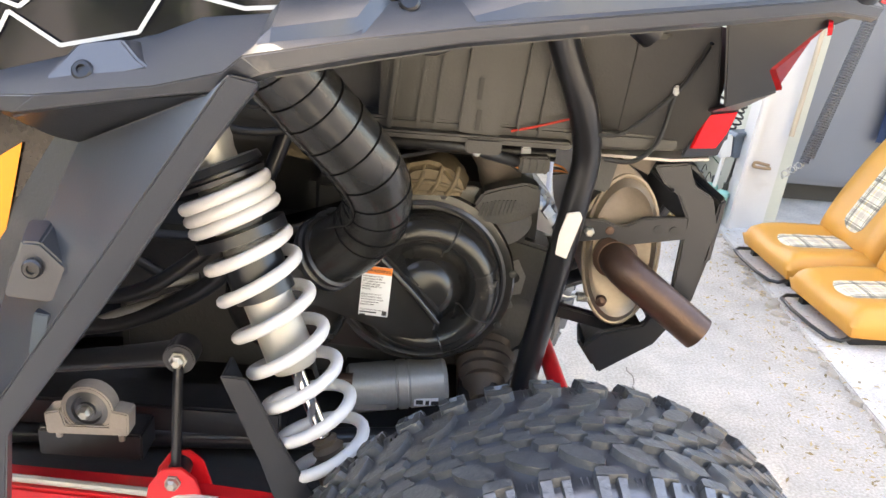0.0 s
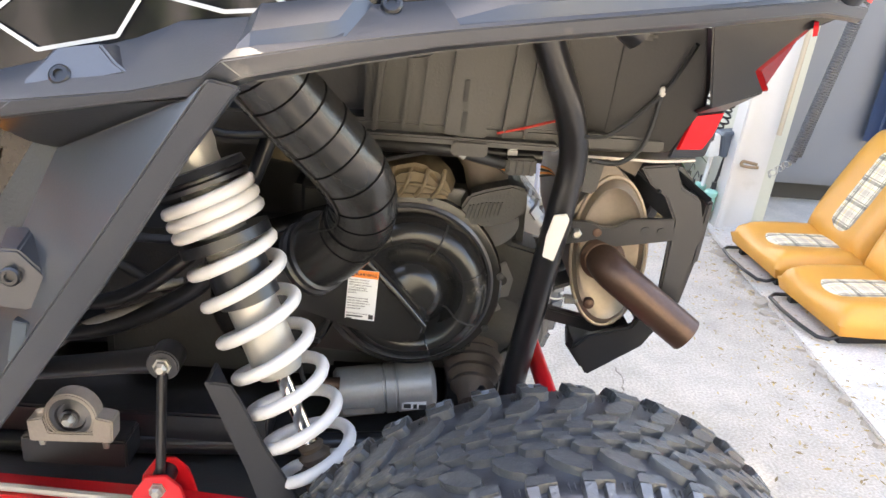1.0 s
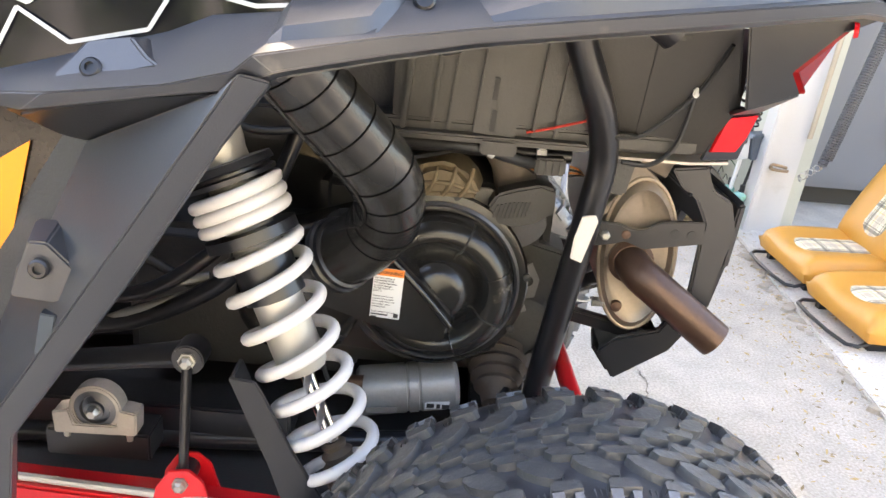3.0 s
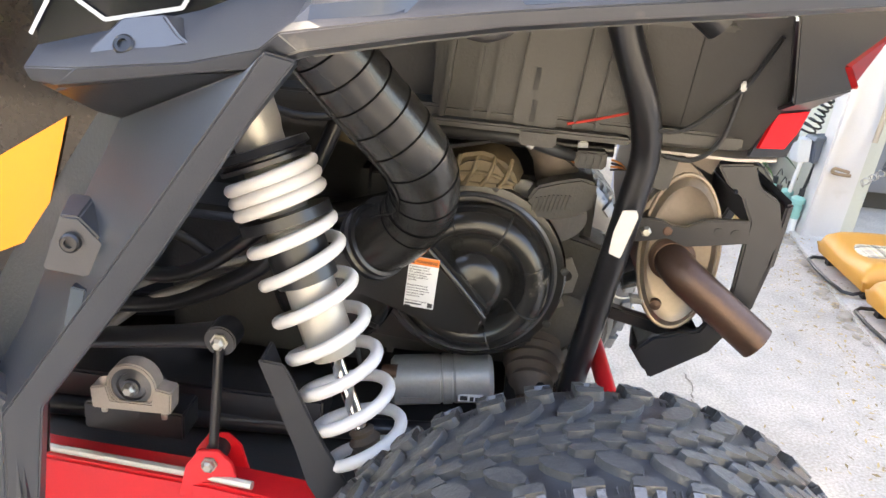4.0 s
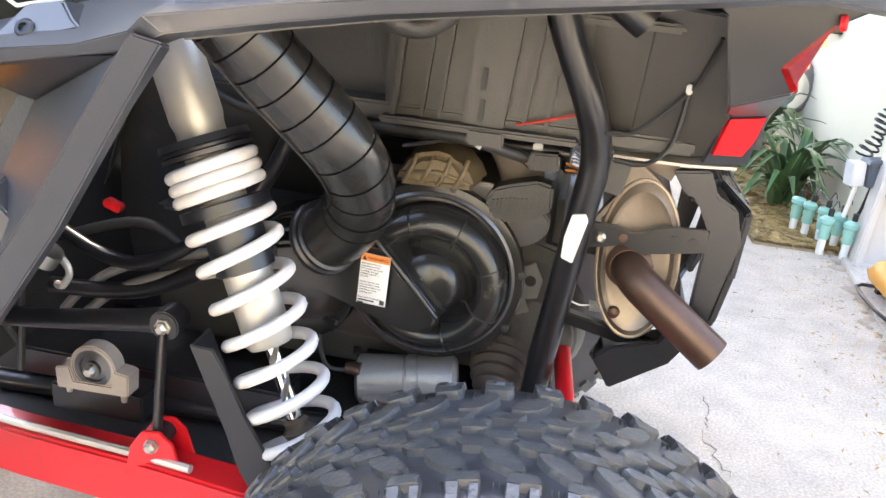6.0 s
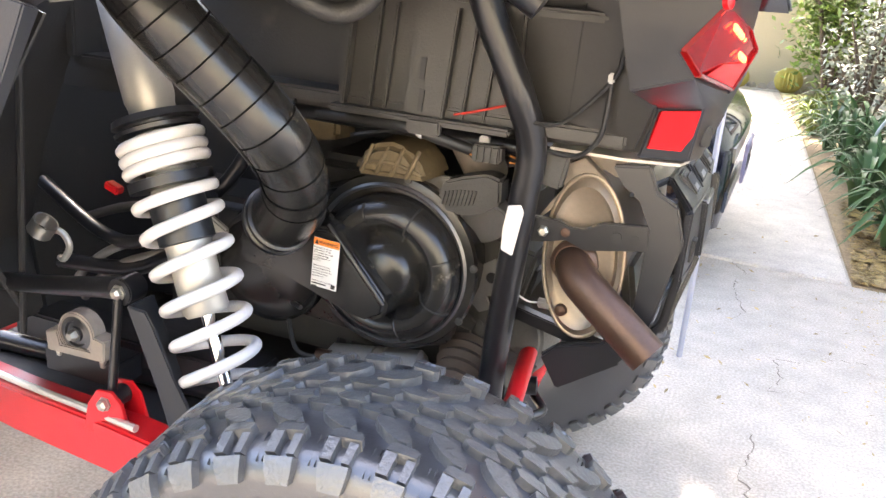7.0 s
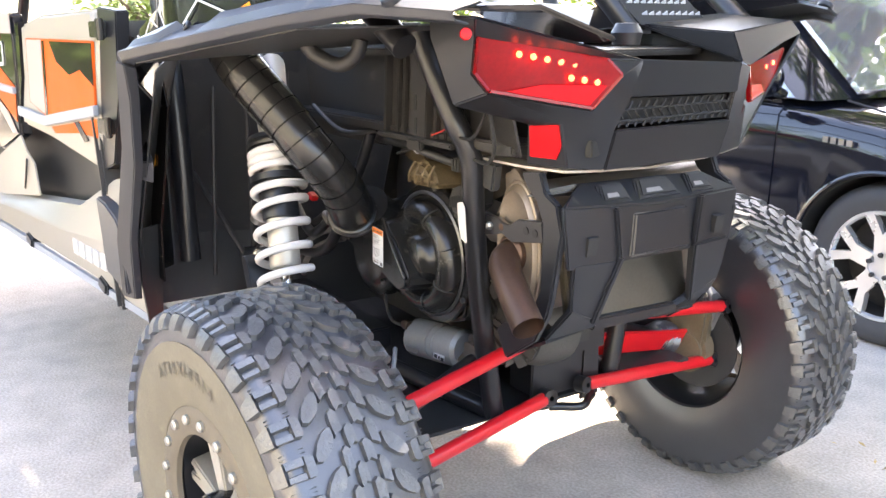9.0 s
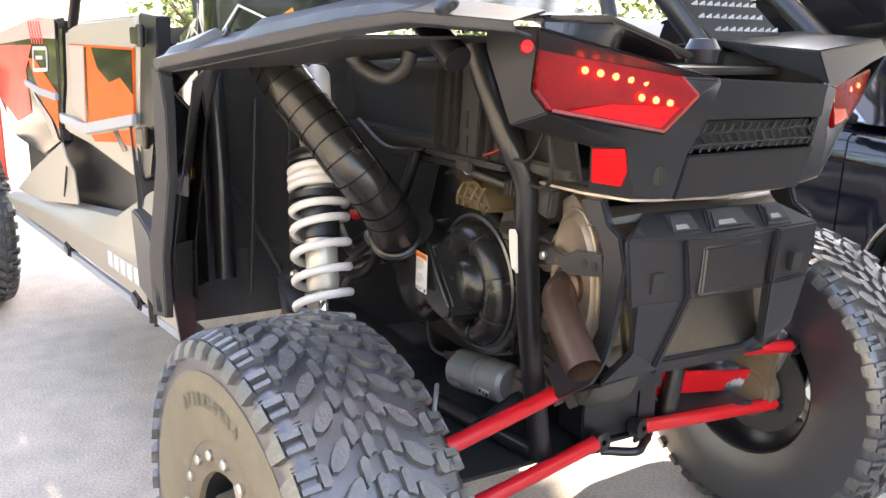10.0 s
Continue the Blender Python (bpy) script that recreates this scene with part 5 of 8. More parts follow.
part("intake_pipe", tube([(0.02, 0.56, 0.845), (0.01, 0.53, 0.885), (-0.01, 0.53, 0.915)], 0.034, 20, 4), SHIELD, ENGINE)
CONN = part("wiring_connector", box((0.057, 0.440, 0.904), (0.044, 0.022, 0.025), (0, -3, 0)), LINER, BUGGY, "black multi-pin wiring connector", bevel=0.003)
for i in range(4):
    part("connector_rib", box((0.042 + 0.010 * i, 0.4275, 0.904), (0.004, 0.003, 0.022), (0, 2, 0)), LINER, CONN)
part("connector_clip", box((0.045, 0.455, 0.918), (0.014, 0.012, 0.014)), DECALWHITE, CONN, bevel=0.002)
for i in range(4):
    part("connector_wire", tube([(0.087, 0.445, 0.889 + 0.005 * i), (0.100, 0.450, 0.890 + 0.003 * i), (0.112, 0.470, 0.885)], 0.0016, 6), ORWIRE if i % 2 else WIRE, CONN)
    part("connector_wire", tube([(0.037, 0.445, 0.889 + 0.005 * i), (0.026, 0.446, 0.896 + 0.002 * i), (0.016, 0.448, 0.900)], 0.0016, 6), ORWIRE if i % 2 else WIRE, CONN)
part("wiring_loom", tube([(-0.21, 0.43, 0.925), (-0.12, 0.41, 0.930), (-0.05, 0.397, 0.932), (-0.01, 0.405, 0.922), (0.03, 0.436, 0.906)], 0.0085, 10), WIRE, BUGGY, "taped black wiring loom")
part("loom_clip", lathe([(0.008, -0.004), (0.010, -0.004), (0.010, 0.004), (0.008, 0.004)], (-0.028, 0.396, 0.929), (1, 0, -0.5), 14, close=True), DECALWHITE, BUGGY)
part("cross_tube", tube([(-0.30, 0.46, 0.918), (0.09, 0.47, 0.912)], 0.011, 12), STEEL, BUGGY)
part("loom_strap", tube([(-0.14, 0.415, 0.905), (-0.08, 0.412, 0.922), (-0.055, 0.408, 0.938)], 0.003, 6), WIRE, BUGGY)
CAN = part("starter_motor", merged(lathe([(0.0, 0.0), (0.034, 0.0), (0.0415, 0.006), (0.0415, 0.080), (0.039, 0.081), (0.039, 0.084), (0.0420, 0.085), (0.0420, 0.100), (0.0395, 0.101), (0.0395, 0.104), (0.0415, 0.105), (0.0415, 0.160), (0.034, 0.168), (0.0, 0.168)],
                                   (-0.206, 0.492, 0.478), (1, 0.14, 0.10), 36)), CANGREY, BUGGY, "grey cylindrical starter motor", smooth=40)
part("motor_label", prism([(0, 0), (0.040, 0.004), (0.040, 0.016), (0, 0.012)], (-0.092, 0.4665, 0.470), (1, 0, 0), (0, 0.14, 1), 0.0012), LABEL, CAN, "small white label")
for k, x in enumerate((0.003, 0.019, 0.028)):
    part("label_bar", prism([(x, 0.003), (x + (0.012 if k != 1 else 0.006), 0.0035), (x + (0.012 if k != 1 else 0.006), 0.011), (x, 0.0105)], (-0.092, 0.4650, 0.470), (1, 0, 0), (0, 0.14, 1), 0.0004), INK, CAN)
part("motor_plate", prism([(0, 0), (0.050, 0.005), (0.050, 0.014), (0, 0.009)], (-0.186, 0.4530, 0.462), (1, 0, 0), (0, 0.14, 1), 0.001), CASTALU, CAN)
part("motor_terminal", lathe([(0.0, 0.0), (0.012, 0.0), (0.010, 0.025), (0.0, 0.026)], (-0.195, 0.47, 0.508), (-1, 0, 0), 12), RUST, CAN)
part("earth_cable", tube([(-0.215, 0.465, 0.506), (-0.25, 0.45, 0.52), (-0.26, 0.44, 0.60), (-0.225, 0.42, 0.61)], 0.004, 8), WIRE, BUGGY)
# frame
FRAME = part("frame_tube", tube([(0.050, 0.355, 1.150), (0.066, 0.364, 1.095), (0.108, 0.384, 1.000), (0.126, 0.410, 0.930), (0.120, 0.420, 0.850), (0.108, 0.436, 0.740), (0.096, 0.455, 0.630), (0.086, 0.478, 0.520), (0.080, 0.50, 0.400)], 0.0205, 18), STEEL, BUGGY, "black painted steel frame tube")
part("frame_tube", flip(tube([(0.066, 0.335, 1.150), (0.116, 0.380, 0.995), (0.130, 0.400, 0.933), (0.106, 0.440, 0.770), (0.088, 0.50, 0.400)], 0.0205, 14)), STEEL, BUGGY)
part("cloth_tag", prism([(-0.012, -0.034), (0.006, -0.040), (0.014, 0.030), (0.008, 0.040), (-0.010, 0.036), (-0.014, 0.0)], (0.114, 0.4030, 0.812), (0.97, -0.10, 0), (0.08, -0.18, 0.98), 0.004), TAPE, FRAME, "white cloth tag taped on the tube", bevel=0.001)
part("frame_bracket", box((0.150, 0.435, 0.900), (0.045, 0.02, 0.05), (0, 10, 0)), LINER, BUGGY, bevel=0.004)
both("lower_rail", tube([(-0.86, 0.40, 0.405), (-0.30, 0.42, 0.420), (0.09, 0.50, 0.405)], 0.018, 12), STEEL, None, "black lower frame rail")
both("rail_box", box((-0.56, 0.44, 0.452), (0.52, 0.08, 0.050)), STEEL, bevel=0.004)
# plate widened beyond the rails to keep sun off the ground below
part("skid_plate", box((-0.42, YC, 0.385), (0.98, 0.78, 0.008)), LINER, BUGGY, bevel=0.002)
part("bay_wall", box((-0.38, 0.80, 0.66), (0.85, 0.02, 0.58)), LINER, BUGGY)
# fittings behind the shock
MC = Vector((-0.552, 0.290, 0.540))
foot = [(-0.060, -0.006), (-0.058, -0.040), (0.058, -0.036), (0.060, 0.000), (0.036, 0.004), (0.030, -0.022), (-0.030, -0.024), (-0.036, 0.000)]
MOUNT = both("engine_mount", merged(lathe([(0.030, -0.016), (0.037, -0.014), (0.037, 0.014), (0.030, 0.016)], MC, (0, 1, 0), 34, close=True),
                                    xz([(MC.x + u, MC.z + v) for u, v in foot], MC.y + 0.014, 0.032)), KHAKIALU, None, "pale cast aluminium rubber-bushed mount", bevel=0.002)
both("mount_bush", lathe([(0.0, 0.0), (0.013, 0.0), (0.013, 0.006), (0.020, 0.008), (0.022, 0.004), (0.031, 0.006), (0.031, 0.03), (0.0, 0.03)], MC - Vector((0, 0.018, 0)), (0, 1, 0), 30), RUBBER, MOUNT)
both("mount_bolt", lathe([(0.0, 0.0), (0.010, 0.0), (0.010, 0.006), (0.006, 0.011), (0.0, 0.011)], MC - Vector((0, 0.018, 0)), (0, -1, 0), 6), BOLT, MOUNT)
for u in (-0.046, 0.044):
    both("mount_stud", lathe([(0.0, 0.0), (0.006, 0.0), (0.005, -0.012), (0.0, -0.012)], MC + Vector((u, -0.004, -0.040)), (0, 0, 1), 8), BOLT, MOUNT)
both("mount_base", box((-0.555, 0.315, 0.476), (0.15, 0.06, 0.044)), STEEL, bevel=0.003)
SWAY = both("sway_bar", tube([(-0.397, 0.226, 0.671), (-0.46, 0.240, 0.654), (-0.60, 0.268, 0.618), (-0.78, 0.31, 0.575)], [0.020, 0.016, 0.015, 0.015], 14), STEEL, None, "black sway bar arm")
both("sway_eye", lathe([(0.0, -0.02), (0.021, -0.02), (0.021, 0.018), (0.0, 0.018)], (-0.397, 0.226, 0.671), (0, 1, 0), 22), STEEL, SWAY, bevel=0.002)
both("sway_bolt", lathe([(0.0, 0.0), (0.012, 0.0), (0.012, 0.003), (0.009, 0.003), (0.009, 0.009), (0.005, 0.013), (0.0, 0.013)], (-0.397, 0.206, 0.671), (0, -1, 0), 6), BOLT, SWAY)
both("sway_link", tube([(-0.397, 0.204, 0.664), (-0.400, 0.186, 0.515)], 0.0068, 10), STEEL, None, "thin black sway bar link")
# trailing arm
arm = []
for (x, y, z, w, h) in ((-1.34, 0.515, 0.245, 0.028, 0.040), (-0.68, 0.285, 0.375, 0.028, 0.041), (-0.40, 0.190, 0.440, 0.028, 0.040), (-0.08, 0.150, 0.440, 0.030, 0.042)):
    arm += [(x, y - w, z - h), (x, y - w, z + h), (x, y + w, z + h), (x, y + w, z - h)]
g = Geo().add(arm, [(3, 2, 1, 0), (12, 13, 14, 15)] + [(4 * i + j, 4 * i + (j + 1) % 4, 4 * i + 4 + (j + 1) % 4, 4 * i + 4 + j) for i in range(3) for j in range(4)])
TARM = both("trailing_arm", g, RED, None, "red powder-coated trailing arm", bevel=0.004)
tab = [(-0.442, 0.452), (-0.432, 0.500), (-0.414, 0.527), (-0.388, 0.530), (-0.370, 0.514), (-0.356, 0.466)]
both("link_bracket", merged(xz(tab, 0.176, 0.006), xz(tab, 0.216, 0.006)), RED, TARM, "red sway link bracket", bevel=0.001)
both("bracket_bolt", lathe([(0.0, 0.0), (0.011, 0.0), (0.011, 0.003), (0.009, 0.003), (0.009, 0.009), (0.005, 0.012), (0.0, 0.012)], (-0.399, 0.170, 0.509), (0, -1, 0), 6), BOLT, TARM)
both("bracket_bush", lathe([(0.0, 0.0), (0.015, 0.0), (0.015, 0.034), (0.0, 0.034)], (-0.399, 0.178, 0.509), (0, 1, 0), 16), BLACKP, TARM)
both("brake_hose", tube([(-1.33, 0.497, 0.292), (-0.74, 0.292, 0.410), (-0.62, 0.250, 0.436), (-0.44, 0.186, 0.478), (-0.34, 0.164, 0.488)], 0.0060, 8), ALU, TARM, "braided grey brake hose")
guard = [(-0.326, 0.690), (-0.296, 0.688), (-0.284, 0.668), (-0.252, 0.600), (-0.200, 0.510), (-0.170, 0.460), (-0.225, 0.460), (-0.262, 0.520), (-0.282, 0.580)]
both("shock_guard", merged(xz(guard, 0.146, 0.006), bar((-0.325, 0.166, 0.690), (-0.278, 0.166, 0.575), 0.05, 0.006, up=(1, 0, 0.4))), BLACKP, TARM, "black plastic shock guard", bevel=0.0015)
part("shock_clamp", box((-0.325, 0.34, 0.748), (0.035, 0.012, 0.018), (0, 30, 0)), BOLT, BUGGY, bevel=0.003)
# hoses and cables in the dark behind
for k, pts in enumerate(([(-0.78, 0.45, 0.72), (-0.62, 0.42, 0.66), (-0.50, 0.40, 0.68), (-0.36, 0.42, 0.80), (-0.30, 0.44, 0.93)], [(-0.75, 0.50, 0.64), (-0.58, 0.48, 0.70), (-0.45, 0.46, 0.66), (-0.34, 0.44, 0.74)],
                         [(-0.46, 0.38, 0.98), (-0.36, 0.40, 0.93), (-0.25, 0.43, 0.94)], [(-0.70, 0.40, 0.60), (-0.55, 0.42, 0.61), (-0.40, 0.40, 0.70), (-0.37, 0.38, 0.78)])):
    part("hose", tube(pts, (0.012, 0.009, 0.006, 0.014)[k], 10), (STEEL, LINER, WIRE, STEEL)[k], BUGGY, "black rubber hose")
for dx, dz in ((0.0, 0.0), (0.022, -0.022)):
    part("coolant_pipe", tube([(-0.70 + dx, 0.43, 0.545 + dz), (-0.66 + dx, 0.42, 0.588 + dz), (-0.60 + dx, 0.42, 0.634 + dz), (-0.51 + dx, 0.42, 0.672 + dz), (-0.43, 0.43, 0.69 + dz)], 0.008, 12), CASTALU, BUGGY, "grey metal coolant pipe")
part("hose_strap", tube([(-0.688, 0.36, 0.690), (-0.674, 0.355, 0.676), (-0.650, 0.36, 0.669), (-0.637, 0.36, 0.648), (-0.650, 0.36, 0.624), (-0.664, 0.365, 0.622)], 0.006, 8), ALU, BUGGY, "bent bright metal strap")
part("hose_clamp", lathe([(0.018, -0.012), (0.021, -0.012), (0.021, 0.012), (0.018, 0.012)], (-0.63, 0.30, 0.70), (0.6, 0.1, 0.8), 18, close=True), BOLT, BUGGY)
part("red_fitting", box((-0.60, 0.43, 0.742), (0.03, 0.02, 0.014), (0, 20, 0)), RED, BUGGY, bevel=0.003)
part("bay_wire", tube([(0.015, 0.400, 0.958), (0.05, 0.398, 0.968), (0.10, 0.392, 0.985)], 0.0018, 6), REDWIRE, BUGGY, "thin red wire")
part("bay_wire", tube([(0.13, 0.383, 0.966), (0.17, 0.386, 0.972), (0.226, 0.374, 1.032), (0.240, 0.352, 1.07), (0.248, 0.328, 1.105)], 0.0030, 6), WIRE, BUGGY, "thin black wire")
part("bay_wire", tube([(0.15, 0.402, 0.928), (0.19, 0.402, 0.928), (0.218, 0.394, 0.96), (0.226, 0.376, 1.03)], 0.0035, 6), WIRE, BUGGY)
part("wire_clip", box((0.226, 0.372, 1.036), (0.008, 0.008, 0.013)), DECALWHITE, BUGGY, bevel=0.002)
both("rear_hose", tube([(-0.155, 0.228, 1.128), (-0.145, 0.244, 1.104), (-0.104, 0.273, 1.084), (-0.070, 0.290, 1.100), (-0.060, 0.298, 1.130)], 0.014, 12), LINER, None, "curved black vent hose")
# drive shafts, knuckles and radius rods
both("drive_shaft", tube([(0.024, 0.56, 0.535), (0.070, 0.16, 0.385)], 0.014, 12), STEEL, None, "black drive shaft")
boot = [(0.034, 0.0), (0.041, 0.006), (0.036, 0.014), (0.043, 0.022), (0.037, 0.030), (0.041, 0.038), (0.034, 0.046), (0.037, 0.054), (0.028, 0.062), (0.031, 0.070), (0.022, 0.080), (0.018, 0.100)]
both("shaft_boot", lathe([(r * 1.2, h * 1.1) for r, h in boot], (0.024, 0.565, 0.540), (-0.02, -1, -0.55), 30), BOOT, None, "dusty ribbed rubber shaft boot")
both("shaft_boot", lathe(boot, (0.064, 0.215, 0.402), (-0.1, 1, 0.36), 30), RUBBER)
KN = both("wheel_knuckle", merged(xz([(0.03, 0.31), (0.15, 0.34), (0.165, 0.50), (0.11, 0.53), (0.06, 0.47), (0.02, 0.40)], 0.205, 0.05, taper=0.85), lathe([(0.0, 0.0), (0.06, 0.0), (0.06, 0.06), (0.0, 0.06)], (WX, 0.21, WR), (0, -1, 0), 24)), KNUCKLE, None, "dusty cast wheel knuckle", bevel=0.010)
both("brake_disc", lathe([(0.06, 0.0), (0.112, 0.0), (0.112, 0.005), (0.06, 0.005)], (WX, 0.148, WR), (0, -1, 0), 40, close=True), DARKCAST)
both("brake_caliper", merged(box((0.138, 0.150, 0.470), (0.045, 0.060, 0.085), (0, 20, 0)), box((0.128, 0.175, 0.480), (0.03, 0.02, 0.05))), CASTALU, None, "grey aluminium brake caliper", bevel=0.006)
both("brake_line", tube([(0.11, 0.26, 0.60), (0.14, 0.24, 0.585), (0.165, 0.215, 0.54), (0.150, 0.185, 0.49)], 0.004, 8), CASTALU)
for a, b in (((0.106, 0.606, 0.414), (0.150, 0.165, 0.356)), ((0.120, 0.570, 0.560), (0.172, 0.165, 0.500))):
    rod = both("radius_rod", tube([a, b], 0.0145, 16), RED, None, "red radius rod")
    for p, q in ((a, b), (b, a)):
        e = Vector(p) + (Vector(p) - Vector(q)).normalized() * 0.012
        both("rod_end", lathe([(0.006, -0.014), (0.018, -0.012), (0.018, 0.012), (0.006, 0.014)], e, (1, 0, 0.1), 18, close=True), STEEL, rod)
part("radius_plate", prism([(0.0, -0.020), (0.34, -0.052), (0.42, -0.030), (0.43, 0.0), (0.30, 0.010), (0.0, 0.045)], (0.03, 0.76, 0.47), (-0.06, 0.99, -0.10), (0.4, 0.1, 0.9), 0.012), RED, BUGGY, "red flat radius arm", bevel=0.003)
HITCH = part("hitch_plate", merged(yz([(0.600, 0.60), (0.640, 0.60), (0.648, 0.37), (0.596, 0.375)], 0.070, 0.008), yz([(2 * YC - 0.640, 0.60), (2 * YC - 0.600, 0.60), (2 * YC - 0.596, 0.375), (2 * YC - 0.648, 0.37)], 0.070, 0.008),
                                   box((0.075, YC, 0.52), (0.02, 0.20, 0.07)), box((0.03, YC, 0.50), (0.09, 0.16, 0.20))), STEEL, BUGGY, "black steel rear frame plate", bevel=0.003)
loop = [(0.095 + 0.035 * (1 - abs(t)), YC + 0.060 * t, 0.388) for t in (-1, -0.7, 0, 0.7, 1)]
part("tow_loop", tube(loop, 0.009, 10), STEEL, HITCH, "black tow loop")
part("plate_bolt", lathe([(0.0, 0.0), (0.010, 0.0), (0.010, 0.008), (0.0, 0.010)], (0.080, 0.622, 0.56), (1, 0, 0), 6), BOLT, HITCH)


# ---- the setting ----
def ground_mat(name, col, crack=0.0, speck=0.3, rough=0.85, coarse=0.8):
    m = bpy.data.materials.new(name)
    m.use_nodes = True
    n, l = m.node_tree.nodes, m.node_tree.links
    b = n["Principled BSDF"]
    tc = n.new("ShaderNodeTexCoord")
    big, med, fine = (n.new("ShaderNodeTexNoise") for _ in range(3))
    for t, s in ((big, coarse), (med, 9.0), (fine, 130.0)):
        l.new(tc.outputs["Object"], t.inputs["Vector"])
        t.inputs["Scale"].default_value, t.inputs["Detail"].default_value = s, 7
    r = n.new("ShaderNodeValToRGB")
    r.color_ramp.elements[0].position, r.color_ramp.elements[1].position = 0.30, 0.72
    r.color_ramp.elements[0].color = (*[c * 0.72 for c in col], 1)
    r.color_ramp.elements[1].color = (*[min(1, c * 1.18) for c in col], 1)
    mx = n.new("ShaderNodeMath")
    mx.operation = "ADD"
    l.new(big.outputs[0], mx.inputs[0])
    l.new(med.outputs[0], mx.inputs[1])
    hf = n.new("ShaderNodeMath")
    hf.operation = "MULTIPLY"
    hf.inputs[1].default_value = 0.5
    l.new(mx.outputs[0], hf.inputs[0])
    l.new(hf.outputs[0], r.inputs[0])
    g = n.new("ShaderNodeMix")
    g.data_type, g.blend_type = "RGBA", "MULTIPLY"
    g.inputs[0].default_value = speck
    fr = n.new("ShaderNodeMapRange")
    fr.inputs[1].default_value, fr.inputs[2].default_value, fr.inputs[3].default_value, fr.inputs[4].default_value = 0.35, 0.65, 0.35, 1.25
    l.new(fine.outputs[0], fr.inputs[0])
    l.new(r.outputs[0], g.inputs[6])
    l.new(fr.outputs[0], g.inputs[7])
    l.new(g.outputs[2], b.inputs["Base Color"])
    b.inputs["Roughness"].default_value = rough
    bp = n.new("ShaderNodeBump")
    bp.inputs["Strength"].default_value, bp.inputs["Distance"].default_value = 0.5, 0.004
    l.new(fine.outputs[0], bp.inputs["Height"])
    l.new(bp.outputs[0], b.inputs["Normal"])
    return m


DRIVE = ground_mat("worn_concrete", (0.50, 0.445, 0.38), speck=0.36)
SLAB = ground_mat("pale_concrete", (0.60, 0.55, 0.49), speck=0.30)
DIRT = ground_mat("bare_earth", (0.27, 0.215, 0.155), speck=0.45)
MULCH = ground_mat("bark_mulch", (0.33, 0.24, 0.14), speck=0.5)
STUCCO = mat("sage_stucco", (0.50, 0.49, 0.40), 0.85, var=0.08, scale=3, bump=0.5, bscale=90)
PAINT = mat("white_paint_wood", (0.58, 0.55, 0.51), 0.5, var=0.08, scale=5, bump=0.1, dust=0.06)
GREYDOOR = mat("grey_painted_panel", (0.132, 0.141, 0.162), 0.5, var=0.06, scale=3, bump=0.05)
# near-black colour that stands for the shade inside the garage
SHADEIN = mat("shade_dark_interior", (0.05, 0.048, 0.045), 0.8, var=0.2, scale=3)

R, GZ = 160.0, 0.02
built(part("ground", Geo().add([(-R, -R, GZ), (R, -R, GZ), (R, R, GZ), (-R, R, GZ)], [(0, 1, 2, 3)]), DRIVE), "worn grey concrete driveway", "ground", kind="structure")


def slab(name, poly, z, m, label, cat="paving"):
    return built(part(name, prism(poly, (0, 0, GZ - 0.03), (1, 0, 0), (0, 1, 0), 0.03 + z), m, bevel=0.004), label, cat, kind="structure")


slab("garden_path", [(0.24, 3.02), (0.84, 2.98), (0.66, 6.6), (0.38, 9.5), (-0.20, 9.3)], 0.012, SLAB, "pale concrete garden path")
slab("earth_strip", [(-1.9, 3.20), (0.225, 3.07), (-0.205, 9.1), (-1.9, 8.2)], 0.006, DIRT, "bare earth strip with fallen leaves", "earth")
slab("cross_path", [(-9.0, 8.2), (-1.8, 8.62), (0.05, 9.55), (2.2, 9.95), (2.2, 10.6), (-0.5, 11.2), (-3.2, 14.5), (-9.0, 14.5)], 0.010, SLAB, "pale concrete cross path")
slab("planting_bed", [(0.855, 2.98), (1.50, 2.98), (1.50, 10.0), (0.45, 9.6), (0.68, 6.6)], 0.008, MULCH, "bark mulch planting bed", "planting bed")
slab("garage_floor", [(1.175, 0.9), (3.8, 0.9), (3.8, 6.3), (1.36, 6.3), (1.20, 2.72)], 0.014, SLAB, "pale concrete garage apron")

# unseen block added behind the camera: closes the place and bounces light
built(part("unseen_house", merged(box((4.6, -9.0, 2.5), (11.6, 6.0, 5.0))), STUCCO), "unseen plain stucco block added behind the camera", "house", kind="structure")



def lean(g, k=0.075, x0=0.0):
    """The house stands plumb on a drive that falls away, so it leans in the buggy's frame."""
    return Geo().add([(x - 0.03 + k * (z - GZ), y - 0.24, z + 0.03) for x, y, z in g.v], g.f)


# ---- garage front and side wall of the house ----
def boards(name, g, m, label, category, bevel=0.004, parent=None):
    return built(part(name, lean(g), m, parent, bevel=bevel), label, category, kind="structure")


boards("wall_side", box((1.46, 7.2, 1.5), (0.16, 7.9, 3.1)), STUCCO, "sage green stucco house wall", "wall")
boards("wall_front", merged(box((2.55, 3.25, 2.75), (2.3, 0.12, 0.8)), box((4.2, 3.25, 1.5), (1.0, 0.12, 3.1))), STUCCO, "stucco wall over the garage opening", "wall")
boards("door_post", merged(box((1.375, 3.19, 1.2), (0.13, 0.10, 2.45)), box((1.29, 3.17, 1.2), (0.035, 0.12, 2.45))), PAINT, "white painted wooden garage post", "post", 0.006)
# walls and ceiling take the shade colour, so the opening reads as dim
boards("garage_wall", merged(box((2.6, 6.6, 1.5), (2.6, 0.1, 3.1)), box((3.9, 5.0, 1.5), (0.1, 3.4, 3.1))), SHADEIN, "garage back wall, coloured dark for indoor shade", "wall")
